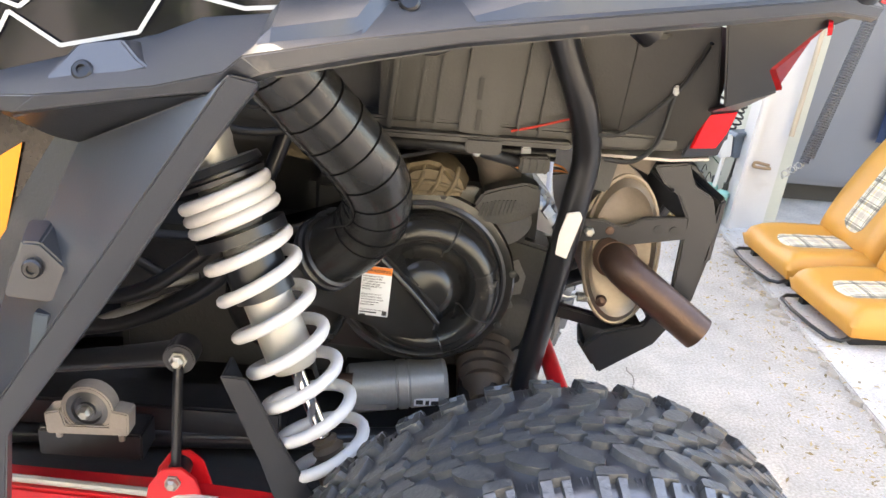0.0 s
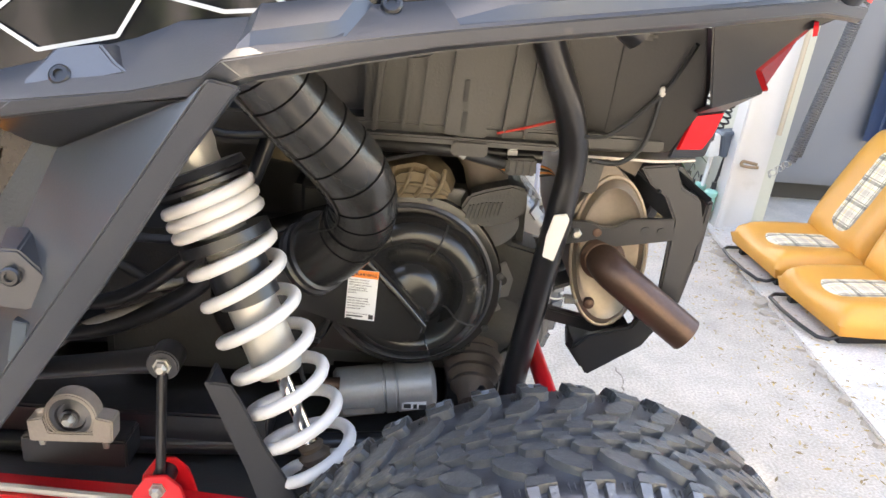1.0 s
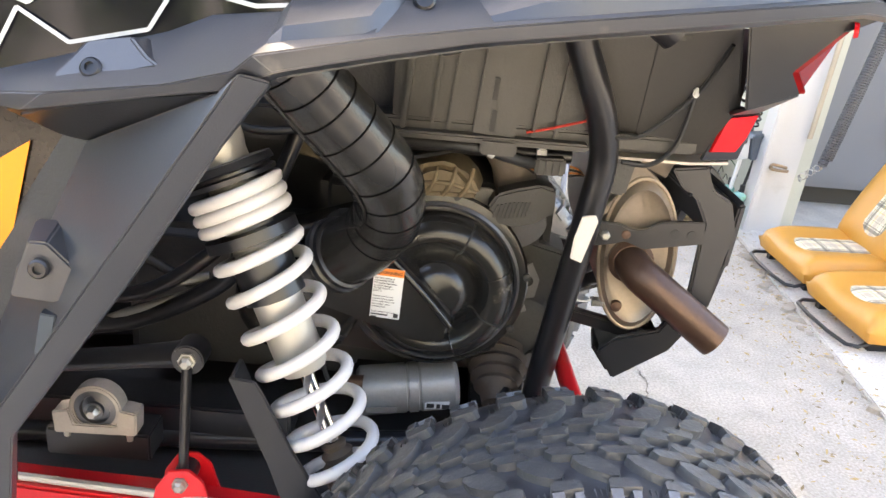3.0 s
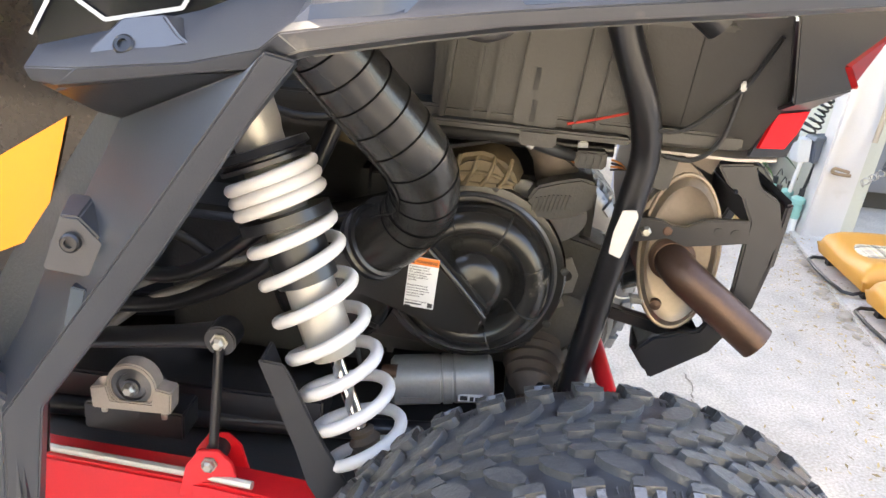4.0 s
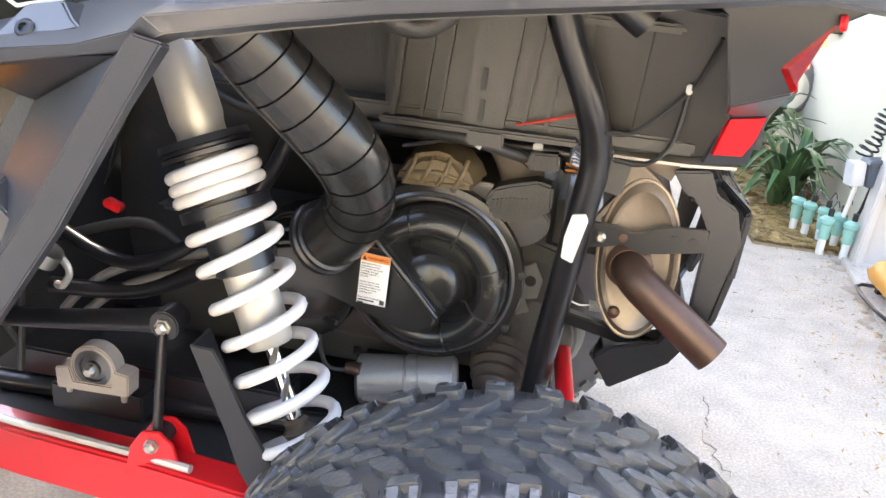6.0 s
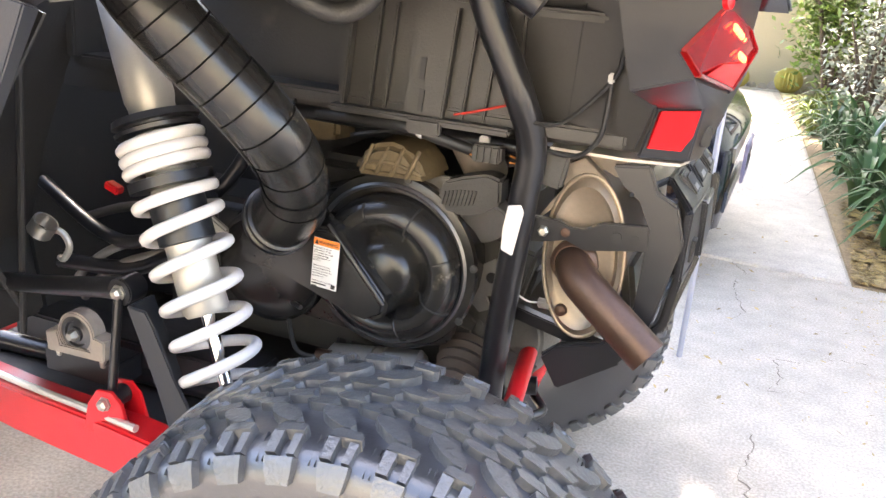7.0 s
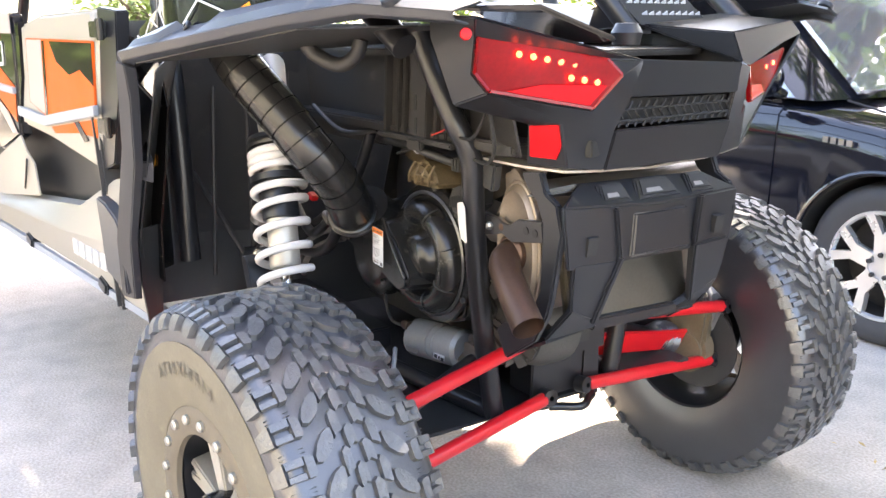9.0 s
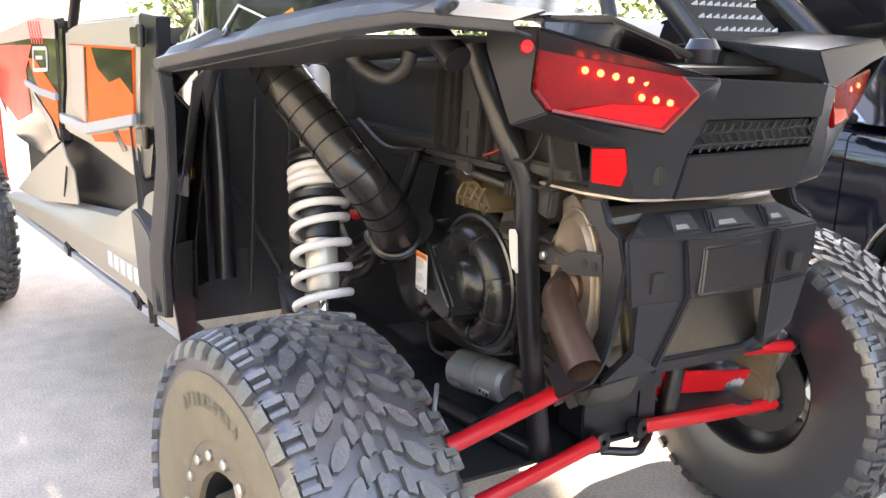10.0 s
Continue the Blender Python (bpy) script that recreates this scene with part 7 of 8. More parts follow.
def litter(name, n, area, seed, size, label, dens=None):
    r = random.Random(seed)
    g = Geo()
    for i in range(n):
        x, y = area(r)
        a = r.uniform(0, 6.283)
        s = size * r.uniform(0.5, 1.4)
        u, v = Vector((math.cos(a), math.sin(a), r.uniform(-0.25, 0.25))), Vector((-math.sin(a), math.cos(a), r.uniform(-0.25, 0.25)))
        p = Vector((x, y, GZ + 0.016 + r.uniform(0, 0.006)))
        g.add([p - u * s, p + v * s * 0.32 + Vector((0, 0, s * 0.15)), p + u * s, p - v * s * 0.32], [(0, 1, 2, 3)])
    return built(part(name, g, LITTER), label, "fallen leaves", kind="stuff")


def in_strip(r):
    y = 3.15 + 5.4 * r.random() ** 1.2
    x1 = 0.215 - 0.070 * (y - 3.07)
    return (x1 - abs(r.gauss(0, 0.28)) - 0.01, y) if r.random() < 0.6 else (r.uniform(-1.7, x1), y)


litter("leaf_litter", 6500, in_strip, 5, 0.026, "dry tan leaves scattered on bare earth")
litter("mulch_chips", 3500, lambda r: (r.uniform(0.87, 1.30), 3.0 + 1.6 * r.random() ** 1.5), 6, 0.024, "pale bark chips and dry leaves")
litter("path_leaves", 420, lambda r: (r.uniform(0.1, 1.2), r.uniform(1.6, 8.5)), 7, 0.012, "sparse dry leaf bits on the concrete")
litter("drive_grit", 900, lambda r: (r.gauss(1.08, 0.14), r.uniform(0.9, 3.0)), 9, 0.009, "dry leaf bits along the slab edge")
# cracks in the drive
rng = random.Random(12)
CRACKDIRT = mat("crack_dirt", (0.20, 0.17, 0.14), 0.95)
for run in (((0.12, 3.22), (0.21, 3.16), (0.355, 3.055), (0.457, 2.872)), ((0.41, 2.78), (0.424, 2.562), (0.464, 2.437), (0.419, 2.321)), ((0.554, 2.057), (0.651, 2.061), (0.728, 2.148), (0.86, 2.17)),
            ((0.571, 2.045), (0.603, 1.915), (0.56, 1.80), (0.688, 1.869)), ((0.53, 1.506), (0.538, 1.448), (0.51, 1.30), (0.56, 1.12)), ((0.124, 3.276), (0.5, 3.25), (0.95, 3.23))):
    g = Geo()
    for (ax, ay), (bx, by) in zip(run, run[1:]):
        k = max(3, int(math.hypot(bx - ax, by - ay) / 0.018))
        p = (ax, ay)
        for i in range(1, k + 1):
            e = 0.010 if i < k else 0.0
            q = (ax + (bx - ax) * i / k + rng.uniform(-e, e), ay + (by - ay) * i / k + rng.uniform(-e, e))
            w = rng.uniform(0.0005, 0.0024)
            g.add([(p[0] - w, p[1] - w, GZ + 0.002), (p[0] + w, p[1] + w, GZ + 0.002), (q[0] + w, q[1] + w, GZ + 0.002), (q[0] - w, q[1] - w, GZ + 0.002)], [(0, 1, 2, 3)])
            p = q
    built(part("crack", g, CRACKDIRT), "dirt-filled crack in the concrete", "crack", kind="structure")

# ---- the end of the garden: wall, rocks, cacti, pots, palms ----
END = mat("tan_garden_wall", (0.42, 0.37, 0.26), 0.9, var=0.12, scale=1.5, bump=0.4, bscale=60)
built(part("garden_wall", box((1.95, 10.05, 1.5), (4.5, 0.2, 3.1)), END, bevel=0.01), "tall tan rendered garden wall", "wall", kind="structure")
rng = random.Random(21)
for i in range(15):
    x = -0.22 + 0.12 * i
    s = rng.uniform(0.05, 0.11)
    o = part("rock", prism([(s * rng.uniform(0.8, 1.2) * math.cos(k * 0.9), s * rng.uniform(0.7, 1.0) * math.sin(k * 0.9)) for k in range(7)], (x, 9.75 + rng.uniform(-0.08, 0.08), GZ), (1, 0, 0), (0, 1, 0), s * rng.uniform(0.8, 1.2), taper=0.6),
             mat("border_rock", (0.36, 0.32, 0.27), 0.9, var=0.3, bump=0.5), bevel=0.012)
    built(o, "pale rounded border rock", "rock", "border rocks")
for x, r in ((-0.02, 0.12), (0.52, 0.14)):
    c = thing("barrel_cactus", "round yellow barrel cactus", "cactus", (x, 9.6, GZ))
    n, m = 40, 14
    vs = [(x + (r * math.sin(math.pi * j / m) * (1 + 0.09 * math.cos(20 * 2 * math.pi * i / n * 1.0))) * math.cos(2 * math.pi * i / n), 9.6 + (r * math.sin(math.pi * j / m) * (1 + 0.09 * math.cos(20 * 2 * math.pi * i / n))) * math.sin(2 * math.pi * i / n), GZ + r * (1 - math.cos(math.pi * j / m))) for j in range(m + 1) for i in range(n)]
    part("cactus_body", Geo().add(vs, [(j * n + i, j * n + (i + 1) % n, (j + 1) * n + (i + 1) % n, (j + 1) * n + i) for j in range(m) for i in range(n)]), mat("cactus_skin", (0.40, 0.34, 0.08), 0.7, var=0.3, scale=30), c, smooth=70)


def potted(x, y, r, h, m, plant, seed):
    p = thing("plant_pot", "weathered pot with a %s" % plant, "plant pot", (x, y, GZ), "pots along the path")
    part("pot", lathe([(0.0, 0.0), (r * 0.72, 0.0), (r * 0.95, h * 0.9), (r, h * 0.92), (r, h), (r * 0.9, h), (r * 0.85, h * 0.9), (0.0, h * 0.88)], (x, y, GZ + 0.01), (0, 0, 1), 26), m, p, bevel=0.004)
    rr = random.Random(seed)
    g = Geo()
    for i in range(46):
        blade(g, (x, y, GZ + h * 0.9), rr.uniform(0, 6.283), h * rr.uniform(0.7, 1.5), 0.012, h * rr.uniform(0.2, 0.9), h * rr.uniform(0.4, 1.5))
    part("plant", g, STRAP2 if seed % 2 else STRAP, p, smooth=60)
    return p


for k, (x, y, r, h, m, pl) in enumerate(((-0.72, 11.3, 0.20, 0.36, POT, "spiky plant"), (-0.42, 11.1, 0.13, 0.22, POT, "small plant"), (-0.16, 11.05, 0.13, 0.20, POT, "small plant"), (0.02, 10.9, 0.10, 0.18, POT, "seedling"),
                                         (0.16, 10.85, 0.10, 0.17, POT, "seedling"), (-1.05, 11.5, 0.17, 0.30, CLAY, "grass tuft"), (-3.3, 15.0, 0.2, 0.4, CLAY, "fern"))):
    potted(x, y, r, h, m, pl, 70 + k)
for k, (x, y, n, ln) in enumerate(((-1.12, 11.55, 90, 0.75), (-3.7, 15.4, 60, 0.6), (-2.6, 15.2, 60, 0.6), (-4.4, 15.8, 70, 0.8))):
    clump((x, y, GZ + 0.1), n, ln, 0.014, 90 + k, STRAP2, "grass_tuft", "pale green grass tuft", "grass tufts")


def palm(x, y, h, seed):
    t = thing("fan_palm", "young green fan palm", "palm", (x, y, GZ))
    part("trunk", tube([(x, y, GZ), (x + 0.05, y, h * 0.5), (x, y, h)], [0.06, 0.045, 0.04], 10), BARK, t)
    r = random.Random(seed)
    g = Geo()
    for i in range(13):
        az, el = r.uniform(0, 6.283), r.uniform(-0.1, 1.1)
        d = Vector((math.cos(az) * math.cos(el), math.sin(az) * math.cos(el), math.sin(el)))
        c = Vector((x, y, h)) + d * r.uniform(0.35, 0.6)
        tube([(x, y, h), c], 0.008, 5, 1, g)
        u, v, w = axes(d)
        for j in range(15):
            a = -1.5 + 3.0 * j / 14
            e = c + (d * math.cos(a) + u * math.sin(a)) * 0.42 + Vector((0, 0, -0.05 * abs(a)))
            s = (d * -math.sin(a) + u * math.cos(a)) * 0.022
            mdl = c.lerp(e, 0.6)
            g.add([c, mdl + s, e, mdl - s], [(0, 1, 2, 3)])
    part("fronds", g, leaf_mat("palm_leaf", (0.10, 0.19, 0.06)), t)


palm(-0.55, 11.9, 1.25, 1)
palm(-0.05, 11.7, 0.9, 2)
palm(-4.6, 17.0, 1.6, 3)
for i in range(15):
    x = -1.6 + 0.14 * i + 0.03 * math.sin(i * 7)
    built(part("bamboo_pole", tube([(x, 12.3, GZ), (x + 0.06 * math.sin(i * 3), 12.3, 2.6)], 0.022, 8), mat("dry_bamboo", (0.30, 0.23, 0.13), 0.6, var=0.3) if i == 0 else bpy.data.materials["dry_bamboo"]), "dry bamboo pole in a screen", "pole", "bamboo screen")
# leaning prop pole
pl = thing("prop_pole", "thin grey metal prop pole with an orange collar", "pole", (0.29, 1.91, GZ))
part("pole_tube", tube([(0.290, 1.91, GZ), (0.285, 1.91, 0.93)], 0.009, 10), mat("galvanised_pole", (0.36, 0.38, 0.46), 0.4, metal=0.5), pl)
part("pole_upper", tube([(0.285, 1.91, 0.93), (0.277, 1.91, 2.3)], 0.016, 10), bpy.data.materials["galvanised_pole"], pl)
part("pole_collar", lathe([(0.010, -0.01), (0.021, -0.008), (0.021, 0.008), (0.010, 0.01)], (0.285, 1.91, 0.93), (0, 0, 1), 16, close=True), mat("orange_plastic", (0.75, 0.10, 0.04), 0.4), pl)


# ---- trees ----
GAPS = (Vector((0.34, 0.16, 1.15)), Vector((-0.48, 1.32, 0.02)))   # holes cut in the unseen crown to put sun on the bed and the drive


def tree(x, y, r, h, seed, leaves, spread, reach=(0, 0, 0), leaf=1.0):
    t = thing("tree", "large tree with rough grey-brown bark", "tree", (x, y, GZ))
    rr = random.Random(seed)
    n = 18
    rows = 14
    vs = []
    for j in range(rows + 1):
        z = h * j / rows
        k = r * (1 - 0.45 * j / rows) * (1 + 0.5 * math.exp(-z * 2.2))
        for i in range(n):
            a = 2 * math.pi * i / n
            q = k * (1 + 0.10 * math.sin(3 * a + j * 0.4) + rr.uniform(-0.05, 0.05))
            vs.append((x + q * math.cos(a) + 0.05 * z * math.sin(seed), y + q * math.sin(a), GZ + z))
    part("trunk", Geo().add(vs, [(j * n + i, j * n + (i + 1) % n, (j + 1) * n + (i + 1) % n, (j + 1) * n + i) for j in range(rows) for i in range(n)]), BARK, t, smooth=70)
    limbs, gl = Geo(), Geo()
    top = Vector((x + 0.05 * h * math.sin(seed), y, h))
    tips = []
    for i in range(9 if leaf < 1.5 else 26):
        a = rr.uniform(0, 6.283)
        e = top + Vector(reach) + Vector((spread * rr.uniform(0.4, 1) * math.cos(a), spread * rr.uniform(0.4, 1) * math.sin(a), spread * rr.uniform(0.1, 0.8)))
        md = top.lerp(e, 0.5) + Vector((0, 0, 0.3))
        tube([top - Vector((0, 0, 0.4)), md, e], [r * 0.4, r * 0.22, r * 0.06], 8, 4, limbs)
        tips += [e, md.lerp(e, 0.5)]
    for i in range(leaves):
        c = rr.choice(tips)
        p = c + Vector((rr.gauss(0, 0.5 * leaf), rr.gauss(0, 0.5 * leaf), rr.gauss(0, 0.35 * leaf)))
        d = Vector((rr.uniform(-1, 1), rr.uniform(-1, 1), rr.uniform(-0.6, 0.4))).normalized()
        # leaves left out overhead and along the holes, to let light down
        if p.y < 2.5 or any((p - q).cross(SUN_FROM.normalized()).length < 0.50 for q in GAPS):
            continue
        s = d.cross(Vector((rr.uniform(-1, 1), 0.3, 1))).normalized()
        ln = rr.uniform(0.07, 0.16) * leaf
        gl.add([p, p + d * ln * 0.5 + s * ln * 0.25, p + d * ln, p + d * ln * 0.5 - s * ln * 0.25], [(0, 1, 2, 3)])
    part("limbs", limbs, BARK, t, smooth=60)
    part("crown", gl, BUSH, t)


# this crown is stretched out of view towards the buggy to shade it
tree(-2.75, 9.1, 0.40, 4.4, 1, 36000, 5.4, (1.6, -4.8, 0.3), 2.0)
tree(-3.25, 17.4, 0.26, 3.6, 2, 5000, 2.6)
for k, (x, y) in enumerate(((-6.5, 13.5), (-9.5, 10.5), (-12.5, 8.0), (-5.2, 19.5), (-1.0, 20.5), (-15.5, 4.5), (-9.0, 18.0))):
    bush((x, y, GZ), (1.9, 1.9, 2.6), 2600, 0.20, 110 + k, BUSH, "far_shrub", "sunlit yellow-green shrubs at the end of the yard", 0.06)
for k, (x, y) in enumerate(((-3.4, -4.4), (-5.6, -3.8), (-7.8, -3.6), (-10.2, -3.4))):
    bush((x, y, GZ), (1.9, 1.6, 2.8), 2400, 0.24, 140 + k, BUSH, "hedge_shrub", "tall green shrubs along the drive", 0.06)


# ---- the black car parked beyond the buggy ----
PAINTBLACK = mat("deep_blue_black_paint", (0.006, 0.007, 0.013), 0.07, var=0.15, bump=0.0, coat=0.9, spec=0.3)
TINT = glass("tinted_window_glass", (0.35, 0.38, 0.40), 0.02, 0.6)
TINT.node_tree.nodes["Principled BSDF"].inputs["IOR"].default_value = 3.0
LAMP = glass("headlamp_glass", (0.80, 0.82, 0.84), 0.06, 0.3)
PALEALLOY = mat("silver_alloy", (0.66, 0.67, 0.68), 0.28, metal=0.7, var=0.06, bump=0.03)
CARTYRE = mat("car_tyre_rubber", (0.055, 0.055, 0.058), 0.6, var=0.15, bump=0.2)
CAR_AT, CAR_TURN = Vector((-0.28, 2.42, GZ - 0.005)), 0.02
CAR = thing("car", "glossy black compact car with silver alloy wheels, parked", "car", tuple(CAR_AT + Vector((-0.8, 0.95, 0))))
HALF, ARCH = 0.83, 0.335                         # half the width, the wheel arch's radius
cc, cs = math.cos(CAR_TURN), math.sin(CAR_TURN)


def car(u, v, z):
    """A point u ahead of the near front wheel, v in from the near side, z up."""
    return (CAR_AT.x + u * cc + v * cs, CAR_AT.y - u * cs + v * cc, CAR_AT.z + z)


def cargeo(g):
    return Geo().add([car(*p) for p in g.v], g.f)


WHL, BASE = 0.30, -2.16
SHO = ((-2.72, 0.62), (-2.66, 0.86), (-2.3, 0.90), (-1.3, 0.87), (-0.4, 0.835), (0.0, 0.79), (0.25, 0.725), (0.42, 0.665), (0.52, 0.60), (0.57, 0.50))
CEN = ((-2.72, 0.64), (-2.66, 0.90), (-2.3, 0.93), (-1.3, 0.90), (-0.4, 0.88), (0.0, 0.845), (0.25, 0.785), (0.42, 0.715), (0.53, 0.64), (0.60, 0.53))


def look_up(table, u):
    a = np.array(table)
    return float(np.interp(u, a[:, 0], a[:, 1]))


def section(u, out=0.0):
    """The near half of the body across u: points from the sill up and in to the middle."""
    w = HALF - 0.30 * max(0.0, (u - 0.05) / 0.52) ** 2.4 - 0.16 * max(0.0, (-2.15 - u) / 0.55) ** 2.2
    zs, zc = look_up(SHO, u), look_up(CEN, u)
    zb = 0.17 + 0.05 * max(0.0, (u - 0.3) / 0.3)
    prof = [(0.93, zb), (0.985, zb + 0.05), (1.0, 0.36), (0.992, 0.52), (0.985, max(0.53, zs - 0.12)), (0.975, zs - 0.03), (0.94, zs), (0.80, zs + (zc - zs) * 0.55), (0.45, zs + (zc - zs) * 0.92), (0.0, zc)]
    pts = []
    for c in (0.0, BASE):
        if abs(u - c) < ARCH:
            za = WHL + math.sqrt(ARCH * ARCH - (u - c) ** 2)
            prof = [(k, max(z, za)) for k, z in prof]
    for k, z in prof:
        pts.append((u + 0.03 * (1 - k * k) * max(0.0, min(1.0, (u - 0.1) / 0.4)), HALF - k * w - out, z))
    return pts


stations = [-2.72, -2.69, -2.60, -2.50] + [BASE + ARCH * math.cos(radians(a)) for a in range(180, -1, -12)] + [-1.7, -1.4, -1.1, -0.8, -0.55] + [ARCH * math.cos(radians(a)) for a in range(180, -1, -10)] + [0.38, 0.43, 0.48, 0.52, 0.55, 0.57]
stations = sorted(set(round(s, 4) for s in stations))
rows = [section(u) for u in stations]
m = len(rows[0])
g = Geo()
full = [r + [(p[0], 2 * HALF - p[1], p[2]) for p in reversed(r[:-1])] for r in rows]
w = 2 * m - 1
g.add([p for r in full for p in r], [(i * w + j, i * w + j + 1, (i + 1) * w + j + 1, (i + 1) * w + j) for i in range(len(full) - 1) for j in range(w - 1)] + [tuple(range(w)), tuple((len(full) - 1) * w + j for j in range(w - 1, -1, -1))])
BODY = part("body", cargeo(g), PAINTBLACK, CAR, "glossy black painted body", smooth=48)
part("under_tray", cargeo(box((-1.05, HALF, 0.20), (3.1, 1.2, 0.06))), INK, CAR)
for c in (0.0, BASE):
    part("wheel_well", cargeo(merged(lathe([(0.334, 0.0), (0.334, 0.30), (0.0, 0.30), (0.0, 0.29), (0.326, 0.29), (0.326, 0.0)], (c, 0.02, WHL), (0, 1, 0), 36, close=True))), INK, CAR)
    for v0, out in ((0.0, 1), (2 * HALF, -1)):
        lip = [(c + (ARCH + 0.004) * math.cos(radians(a)), v0 + out * 0.004, WHL + (ARCH + 0.004) * math.sin(radians(a))) for a in range(8, 176, 8)]
        part("arch_lip", cargeo(tube(lip, 0.009, 8, 1)), PAINTBLACK, BODY)


def side_panel(u0, u1, j0, j1, out):
    us = np.linspace(u0, u1, 9)
    r = [section(float(u), out)[j0:j1] for u in us]
    k = len(r[0])
    return shell([p for q in r for p in q], [(i * k + j, i * k + j + 1, (i + 1) * k + j + 1, (i + 1) * k + j) for i in range(8) for j in range(k - 1)], 0.006)


def across(g):
    return Geo().add([(p[0], 2 * HALF - p[1], p[2]) for p in g.v], [tuple(reversed(q)) for q in g.f])


for nm, u0, u1 in (("front_door", -0.46, -1.24), ("rear_door", -1.25, -1.82)):
    for far in (0, 1):
        fl = across if far else (lambda q: q)
        d = part(nm, cargeo(fl(side_panel(u0, u1, 1, 7, 0.005))), PAINTBLACK, CAR, smooth=48)
        hx = u1 + 0.06
        part("handle", cargeo(fl(tube([(hx, -0.004, 0.785), (hx + 0.02, -0.034, 0.787), (hx + 0.10, -0.040, 0.784), (hx + 0.18, -0.034, 0.778), (hx + 0.20, -0.004, 0.775)], [0.010, 0.013, 0.014, 0.013, 0.010], 12))), CHROME, d, "chrome door handle")
        part("belt_trim", cargeo(fl(bar((u0, 0.035, 0.853 if u0 > -1 else 0.868), (u1, 0.035, 0.868 if u0 > -1 else 0.880), 0.012, 0.008))), BODYGLOSS, d)
        part("rub_strip", cargeo(fl(bar((u0 - 0.02, -0.006, 0.245), (u1 + 0.02, -0.006, 0.245), 0.008, 0.020))), CHROME, d, "thin bright sill strip")
        if nm == "front_door":
            for i in range(8):                   # raised lettering too small to read
                part("name_bar", cargeo(fl(box((-0.98 + 0.03 * i, -0.003, 0.545 + 0.003 * i), (0.020, 0.004, 0.018)))), DARKCAST, d)
for far in (0, 1):
    fl = across if far else (lambda q: q)
    for i in range(4):
        part("badge_bar", cargeo(fl(box((-0.235 + 0.032 * i, -0.002, 0.735 - 0.002 * i), (0.022, 0.006, 0.022)))), CHROME, BODY)
    # door mirror
    mg = lathe([(0.0, -0.075), (0.045, -0.065), (0.066, -0.03), (0.070, 0.02), (0.060, 0.055), (0.0, 0.060)], (-0.45, -0.10, 0.945), (0.25, -1, 0.05), 20)
    mr = part("mirror", cargeo(fl(mg)), PAINTBLACK, CAR, "glossy black door mirror", smooth=60)
    part("mirror_stalk", cargeo(fl(bar((-0.45, 0.02, 0.880), (-0.45, -0.07, 0.915), 0.05, 0.03))), GLOSS, mr, bevel=0.006)
    part("mirror_glass", cargeo(fl(lathe([(0.0, 0.0), (0.052, 0.0), (0.052, 0.004), (0.0, 0.004)], (-0.515, -0.10, 0.945), (-1, 0, 0), 20))), CHROME, mr)
    # headlight, fog trim, side lamp
    hl = [(0.02, 0.030, 0.755), (0.24, 0.085, 0.700), (0.40, 0.20, 0.640), (0.47, 0.33, 0.590), (0.47, 0.34, 0.545), (0.34, 0.115, 0.590), (0.16, 0.030, 0.650)]
    ho = [(x + 0.020, y - 0.020, z + 0.012) for x, y, z in hl]
    lamp = Geo().add(ho + hl, [tuple(range(7)), tuple(range(13, 6, -1))] + [(i, 7 + i, 7 + (i + 1) % 7, (i + 1) % 7) for i in range(7)])
    H = part("headlight", cargeo(fl(lamp)), LAMP, CAR, "clear headlight", bevel=0.003)
    for x, y, z in ((0.30, 0.105, 0.648), (0.40, 0.195, 0.605)):
        part("lamp_bowl", cargeo(fl(lathe([(0.0, 0.0), (0.030, 0.004), (0.036, 0.018), (0.033, 0.020), (0.0, 0.012)], (x, y, z), (0.85, -0.5, 0.15), 20))), CHROME, H)
    part("turn_lamp", cargeo(fl(prism([(0, 0), (0.13, -0.045), (0.12, -0.075)], (0.045, 0.007, 0.765), (0.97, 0.24, 0), (0, 0, 1), 0.004))), DECALORANGE, H, "amber turn lamp")
    part("brow_strip", cargeo(fl(tube([(0.17, 0.020, 0.632), (0.34, 0.095, 0.568), (0.49, 0.33, 0.525), (0.56, 0.55, 0.515)], 0.010, 8))), CHROME, CAR, "bright strip under the headlight")
    part("fog_trim", cargeo(fl(tube([(0.30, 0.070, 0.300), (0.40, 0.150, 0.405), (0.44, 0.20, 0.425)], [0.006, 0.014, 0.006], 8))), CHROME, CAR)
    part("fog_trim", cargeo(fl(tube([(0.28, 0.060, 0.292), (0.42, 0.180, 0.278), (0.50, 0.34, 0.285)], [0.006, 0.011, 0.005], 8))), CHROME, CAR)
    part("tail_lamp", cargeo(fl(prism([(0, 0), (0.22, 0.02), (0.24, 0.10), (0.02, 0.09)], (-2.62, 0.085, 0.74), (0.93, -0.25, 0), (0, 0, 1), 0.02))), REFLECTOR, CAR)
    # side windows and pillars
    for nm, poly in (("side_window", [(-0.42, 0.868), (-1.17, 0.885), (-1.19, 1.215), (-1.02, 1.205), (-0.80, 1.130)]), ("side_window", [(-1.27, 0.888), (-1.80, 0.905), (-1.95, 0.99), (-1.80, 1.185), (-1.29, 1.217)])):
        q = [(u, 0.052 + (z - 0.86) * 0.50, z) for u, z in poly]
        n5 = Vector((0, -0.89, 0.45)) * 0.004
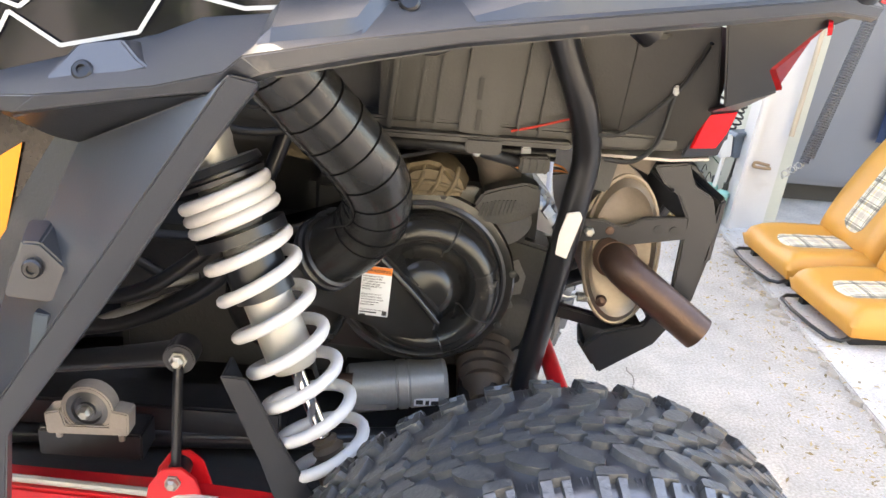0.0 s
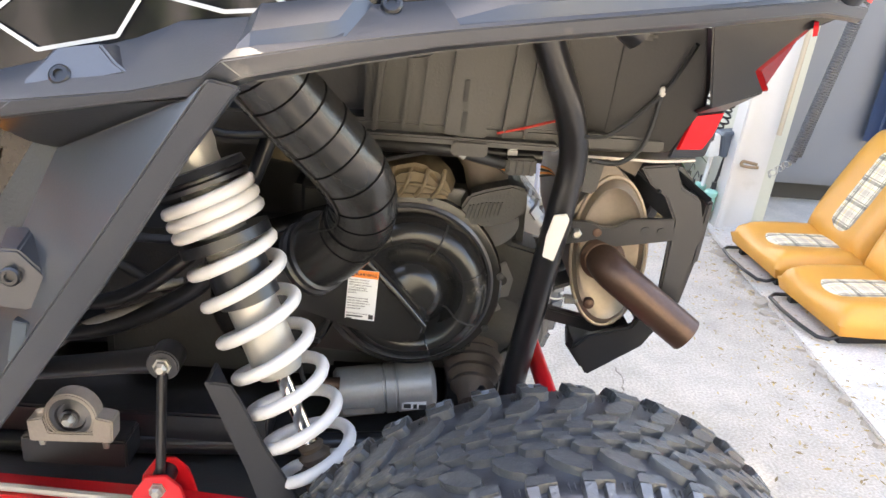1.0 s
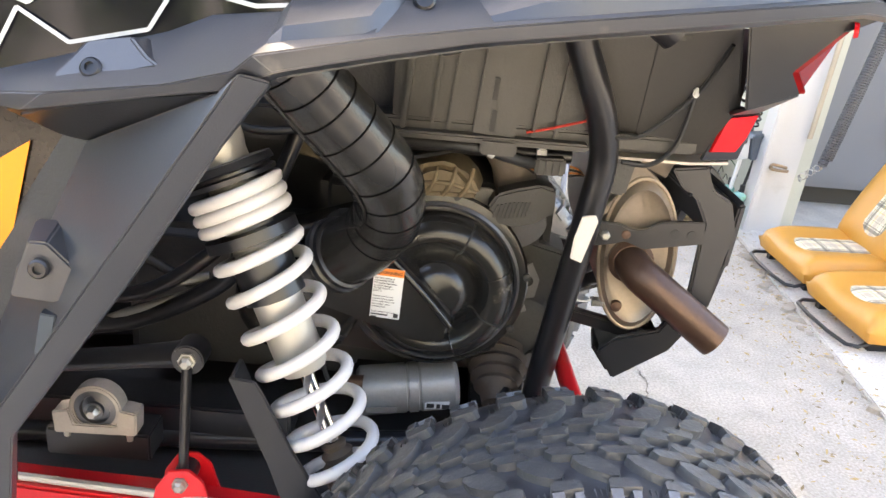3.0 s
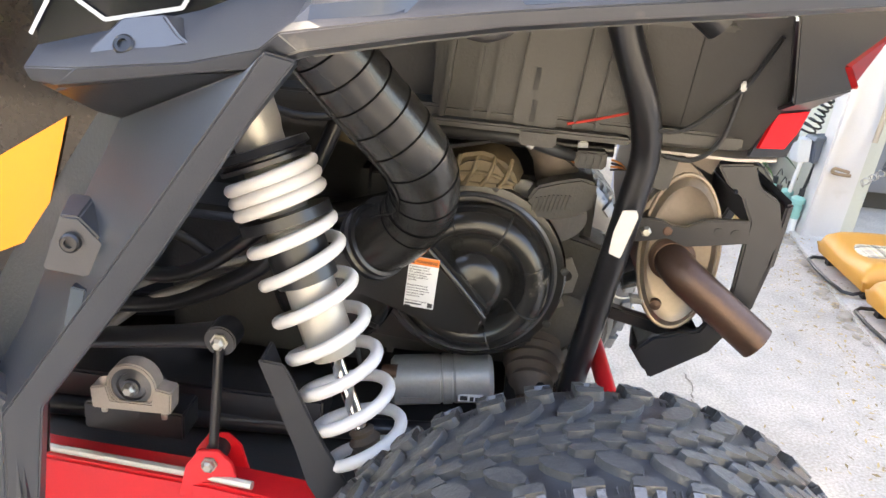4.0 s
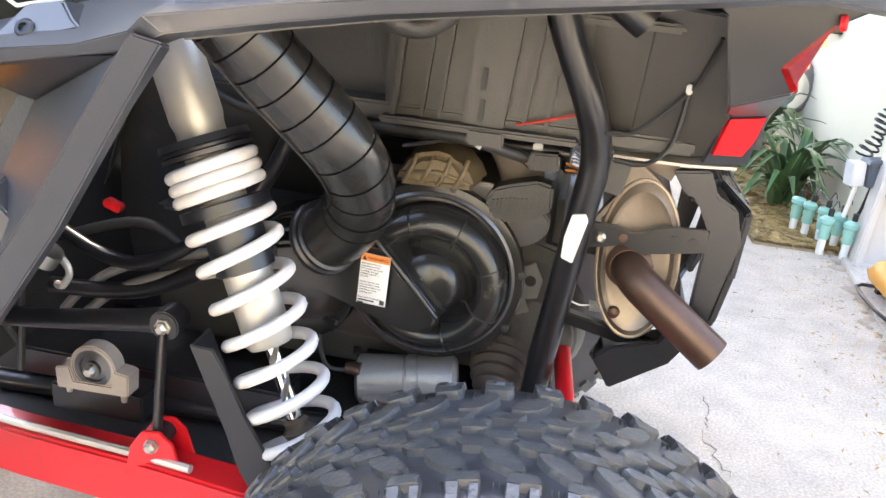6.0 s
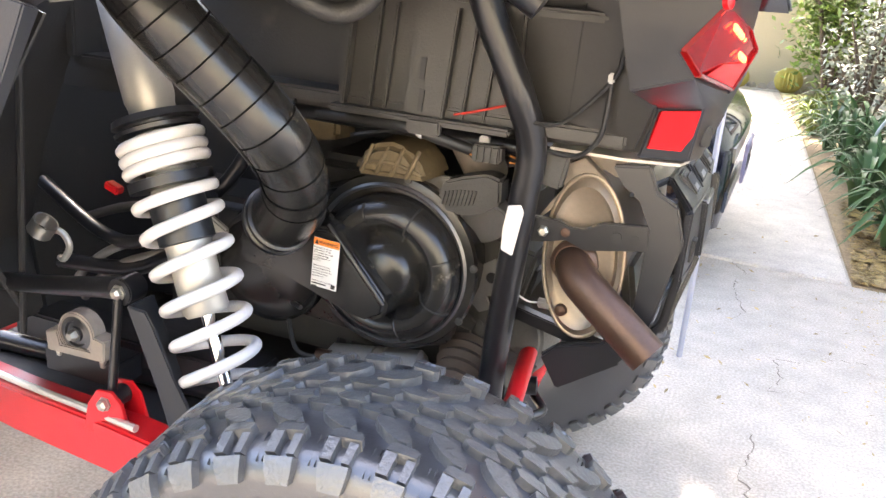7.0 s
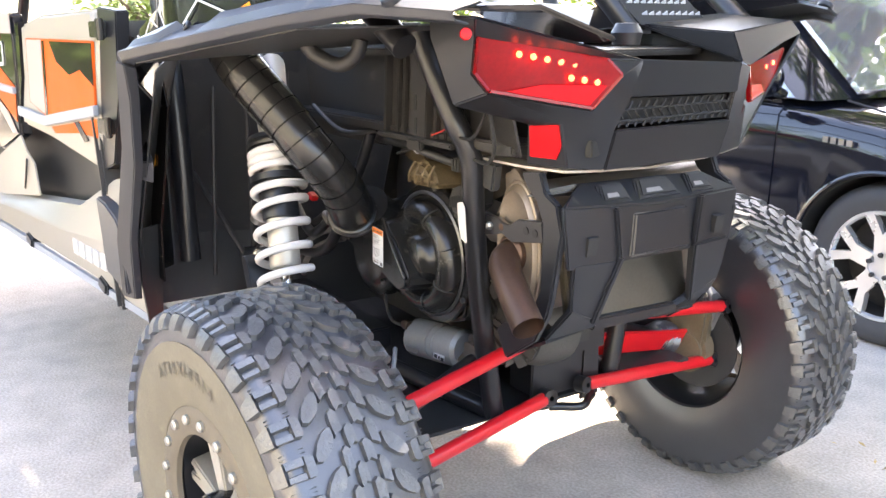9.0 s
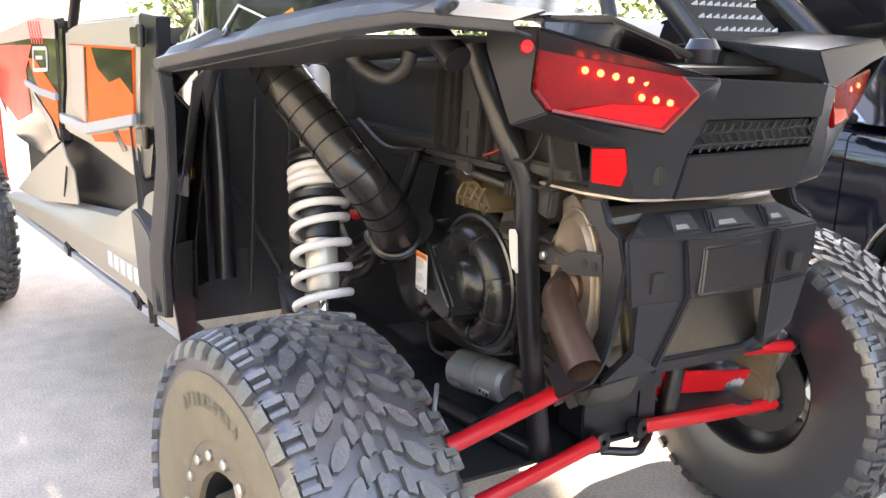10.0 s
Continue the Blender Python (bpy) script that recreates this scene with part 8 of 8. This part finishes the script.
        part(nm, cargeo(fl(Geo().add([tuple(Vector(p) + n5) for p in q] + q, [tuple(range(5)), tuple(range(9, 4, -1))] + [(i, 5 + i, 5 + (i + 1) % 5, (i + 1) % 5) for i in range(5)]))), TINT, CAR, "tinted side window", smooth=20)
# cabin, roof and windscreens
ring0 = [(-0.22, 0.30, 0.872), (-0.34, 0.060, 0.862), (-1.22, 0.056, 0.885), (-1.95, 0.075, 0.905), (-2.40, 0.16, 0.925), (-2.56, 0.42, 0.930)]
ring1 = [(-0.78, 0.34, 1.265), (-0.86, 0.245, 1.215), (-1.22, 0.225, 1.245), (-1.80, 0.245, 1.215), (-2.05, 0.30, 1.165), (-2.12, 0.45, 1.165)]
ring2 = [(-0.84, 0.42, 1.305), (-0.95, 0.36, 1.305), (-1.25, 0.34, 1.320), (-1.75, 0.35, 1.290), (-2.0, 0.38, 1.215), (-2.06, 0.50, 1.210)]
g = Geo()
rr = [r + [(p[0], 2 * HALF - p[1], p[2]) for p in reversed(r)] for r in (ring0, ring1, ring2)]
g.add([p for r in rr for p in r], [(i * 12 + j, i * 12 + (j + 1) % 12, (i + 1) * 12 + (j + 1) % 12, (i + 1) * 12 + j) for i in range(2) for j in range(12)] + [tuple(24 + j for j in range(12))])
part("cabin", cargeo(g), PAINTBLACK, CAR, "glossy black roof and pillars", smooth=50)
ws = [(-0.26, 0.20, 0.886), (-0.26, 2 * HALF - 0.20, 0.886), (-0.77, 2 * HALF - 0.36, 1.262), (-0.77, 0.36, 1.262)]
part("windscreen", cargeo(Geo().add([(x + 0.012, y, z + 0.016) for x, y, z in ws] + ws, [(0, 1, 2, 3), (7, 6, 5, 4)] + [(i, 4 + i, 4 + (i + 1) % 4, (i + 1) % 4) for i in range(4)])), TINT, CAR, "tinted windscreen")
part("hood_seam", cargeo(tube([(-0.25, 0.13, 0.866), (0.0, 0.115, 0.818), (0.25, 0.175, 0.757), (0.42, 0.33, 0.694), (0.53, 0.60, 0.640), (0.545, HALF, 0.642)], 0.004, 6)), INK, BODY)
part("grille", cargeo(prism([(-0.42, 0.0), (0.42, 0.0), (0.36, 0.07), (-0.36, 0.07)], (0.585, HALF, 0.26), (0, -1, 0), (0, 0, 1), 0.012)), BLACKP, CAR, "black lower grille")
part("grille", cargeo(prism([(-0.40, 0.0), (0.40, 0.0), (0.46, 0.07), (-0.46, 0.07)], (0.588, HALF, 0.46), (0, -1, 0), (0, 0, 1), 0.010)), SILVERP, CAR, "silver upper grille")
pl = part("number_plate", cargeo(box((0.615, HALF, 0.42), (0.014, 0.34, 0.17))), mat("violet_grey_plate", (0.20, 0.19, 0.30), 0.4, var=0.05, bump=0.0), CAR, "violet-grey front plate holder", bevel=0.004)
for i in range(6):
    part("plate_bar", cargeo(box((0.6235, HALF - 0.11 + 0.044 * i, 0.42), (0.002, 0.028, 0.07))), DARKCAST, pl)


def car_wheel(c, v0, out):
    w = part("wheel", cargeo(lathe([(0.195, 0.0), (0.200, 0.012), (0.192, 0.10), (0.0, 0.112), (0.0, 0.100), (0.180, 0.090), (0.186, 0.006)], (c, v0, WHL), (0, -out, 0), 44, close=True)), DARKCAST, CAR, "silver multi-spoke alloy wheel")
    part("tyre", cargeo(lathe([(0.20, 0.0), (0.222, -0.010), (0.262, -0.012), (0.285, 0.002), (0.296, 0.022), (0.300, 0.06), (0.300, 0.14), (0.292, 0.18), (0.25, 0.20), (0.20, 0.19)], (c, v0, WHL), (0, -out, 0), 64, close=True)), CARTYRE, w, smooth=50)
    part("rim", cargeo(lathe([(0.184, 0.004), (0.190, -0.006), (0.200, -0.006), (0.204, 0.006), (0.190, 0.03)], (c, v0, WHL), (0, -out, 0), 56, close=True)), PALEALLOY, w)
    for i in range(5):
        a = radians(72 * i + 18)
        rot = lambda r, t: (c + r * math.cos(a + t), v0 + out * (0.010 - 0.014 * (1 - r / 0.19)), WHL + r * math.sin(a + t))
        sp = Geo()
        for t in (-0.30, 0.30):
            q = [rot(0.050, -0.32 + t), rot(0.050, 0.32 + t), rot(0.115, t * 0.45 + 0.14), rot(0.192, t + 0.095), rot(0.192, t - 0.095), rot(0.115, t * 0.45 - 0.14)]
            sp.add(q + [(x, y - out * 0.030, z) for x, y, z in q], [tuple(range(6)), tuple(range(11, 5, -1))] + [(k, 6 + k, 6 + (k + 1) % 6, (k + 1) % 6) for k in range(6)])
        part("spoke", cargeo(sp), PALEALLOY, w)
        part("wheel_nut", cargeo(lathe([(0.0, 0.0), (0.009, 0.0), (0.009, 0.010), (0.0, 0.012)], rot(0.043, 0.0), (0, out, 0), 8)), DARKCAST, w)
    part("hub_cap", cargeo(lathe([(0.0, 0.0), (0.028, 0.002), (0.062, -0.004), (0.062, -0.02), (0.0, -0.02)], (c, v0 - out * 0.006, WHL), (0, out, 0), 28)), PALEALLOY, w)


for c in (0.0, BASE):
    car_wheel(c, 0.045, -1)
    car_wheel(c, 2 * HALF - 0.045, 1)
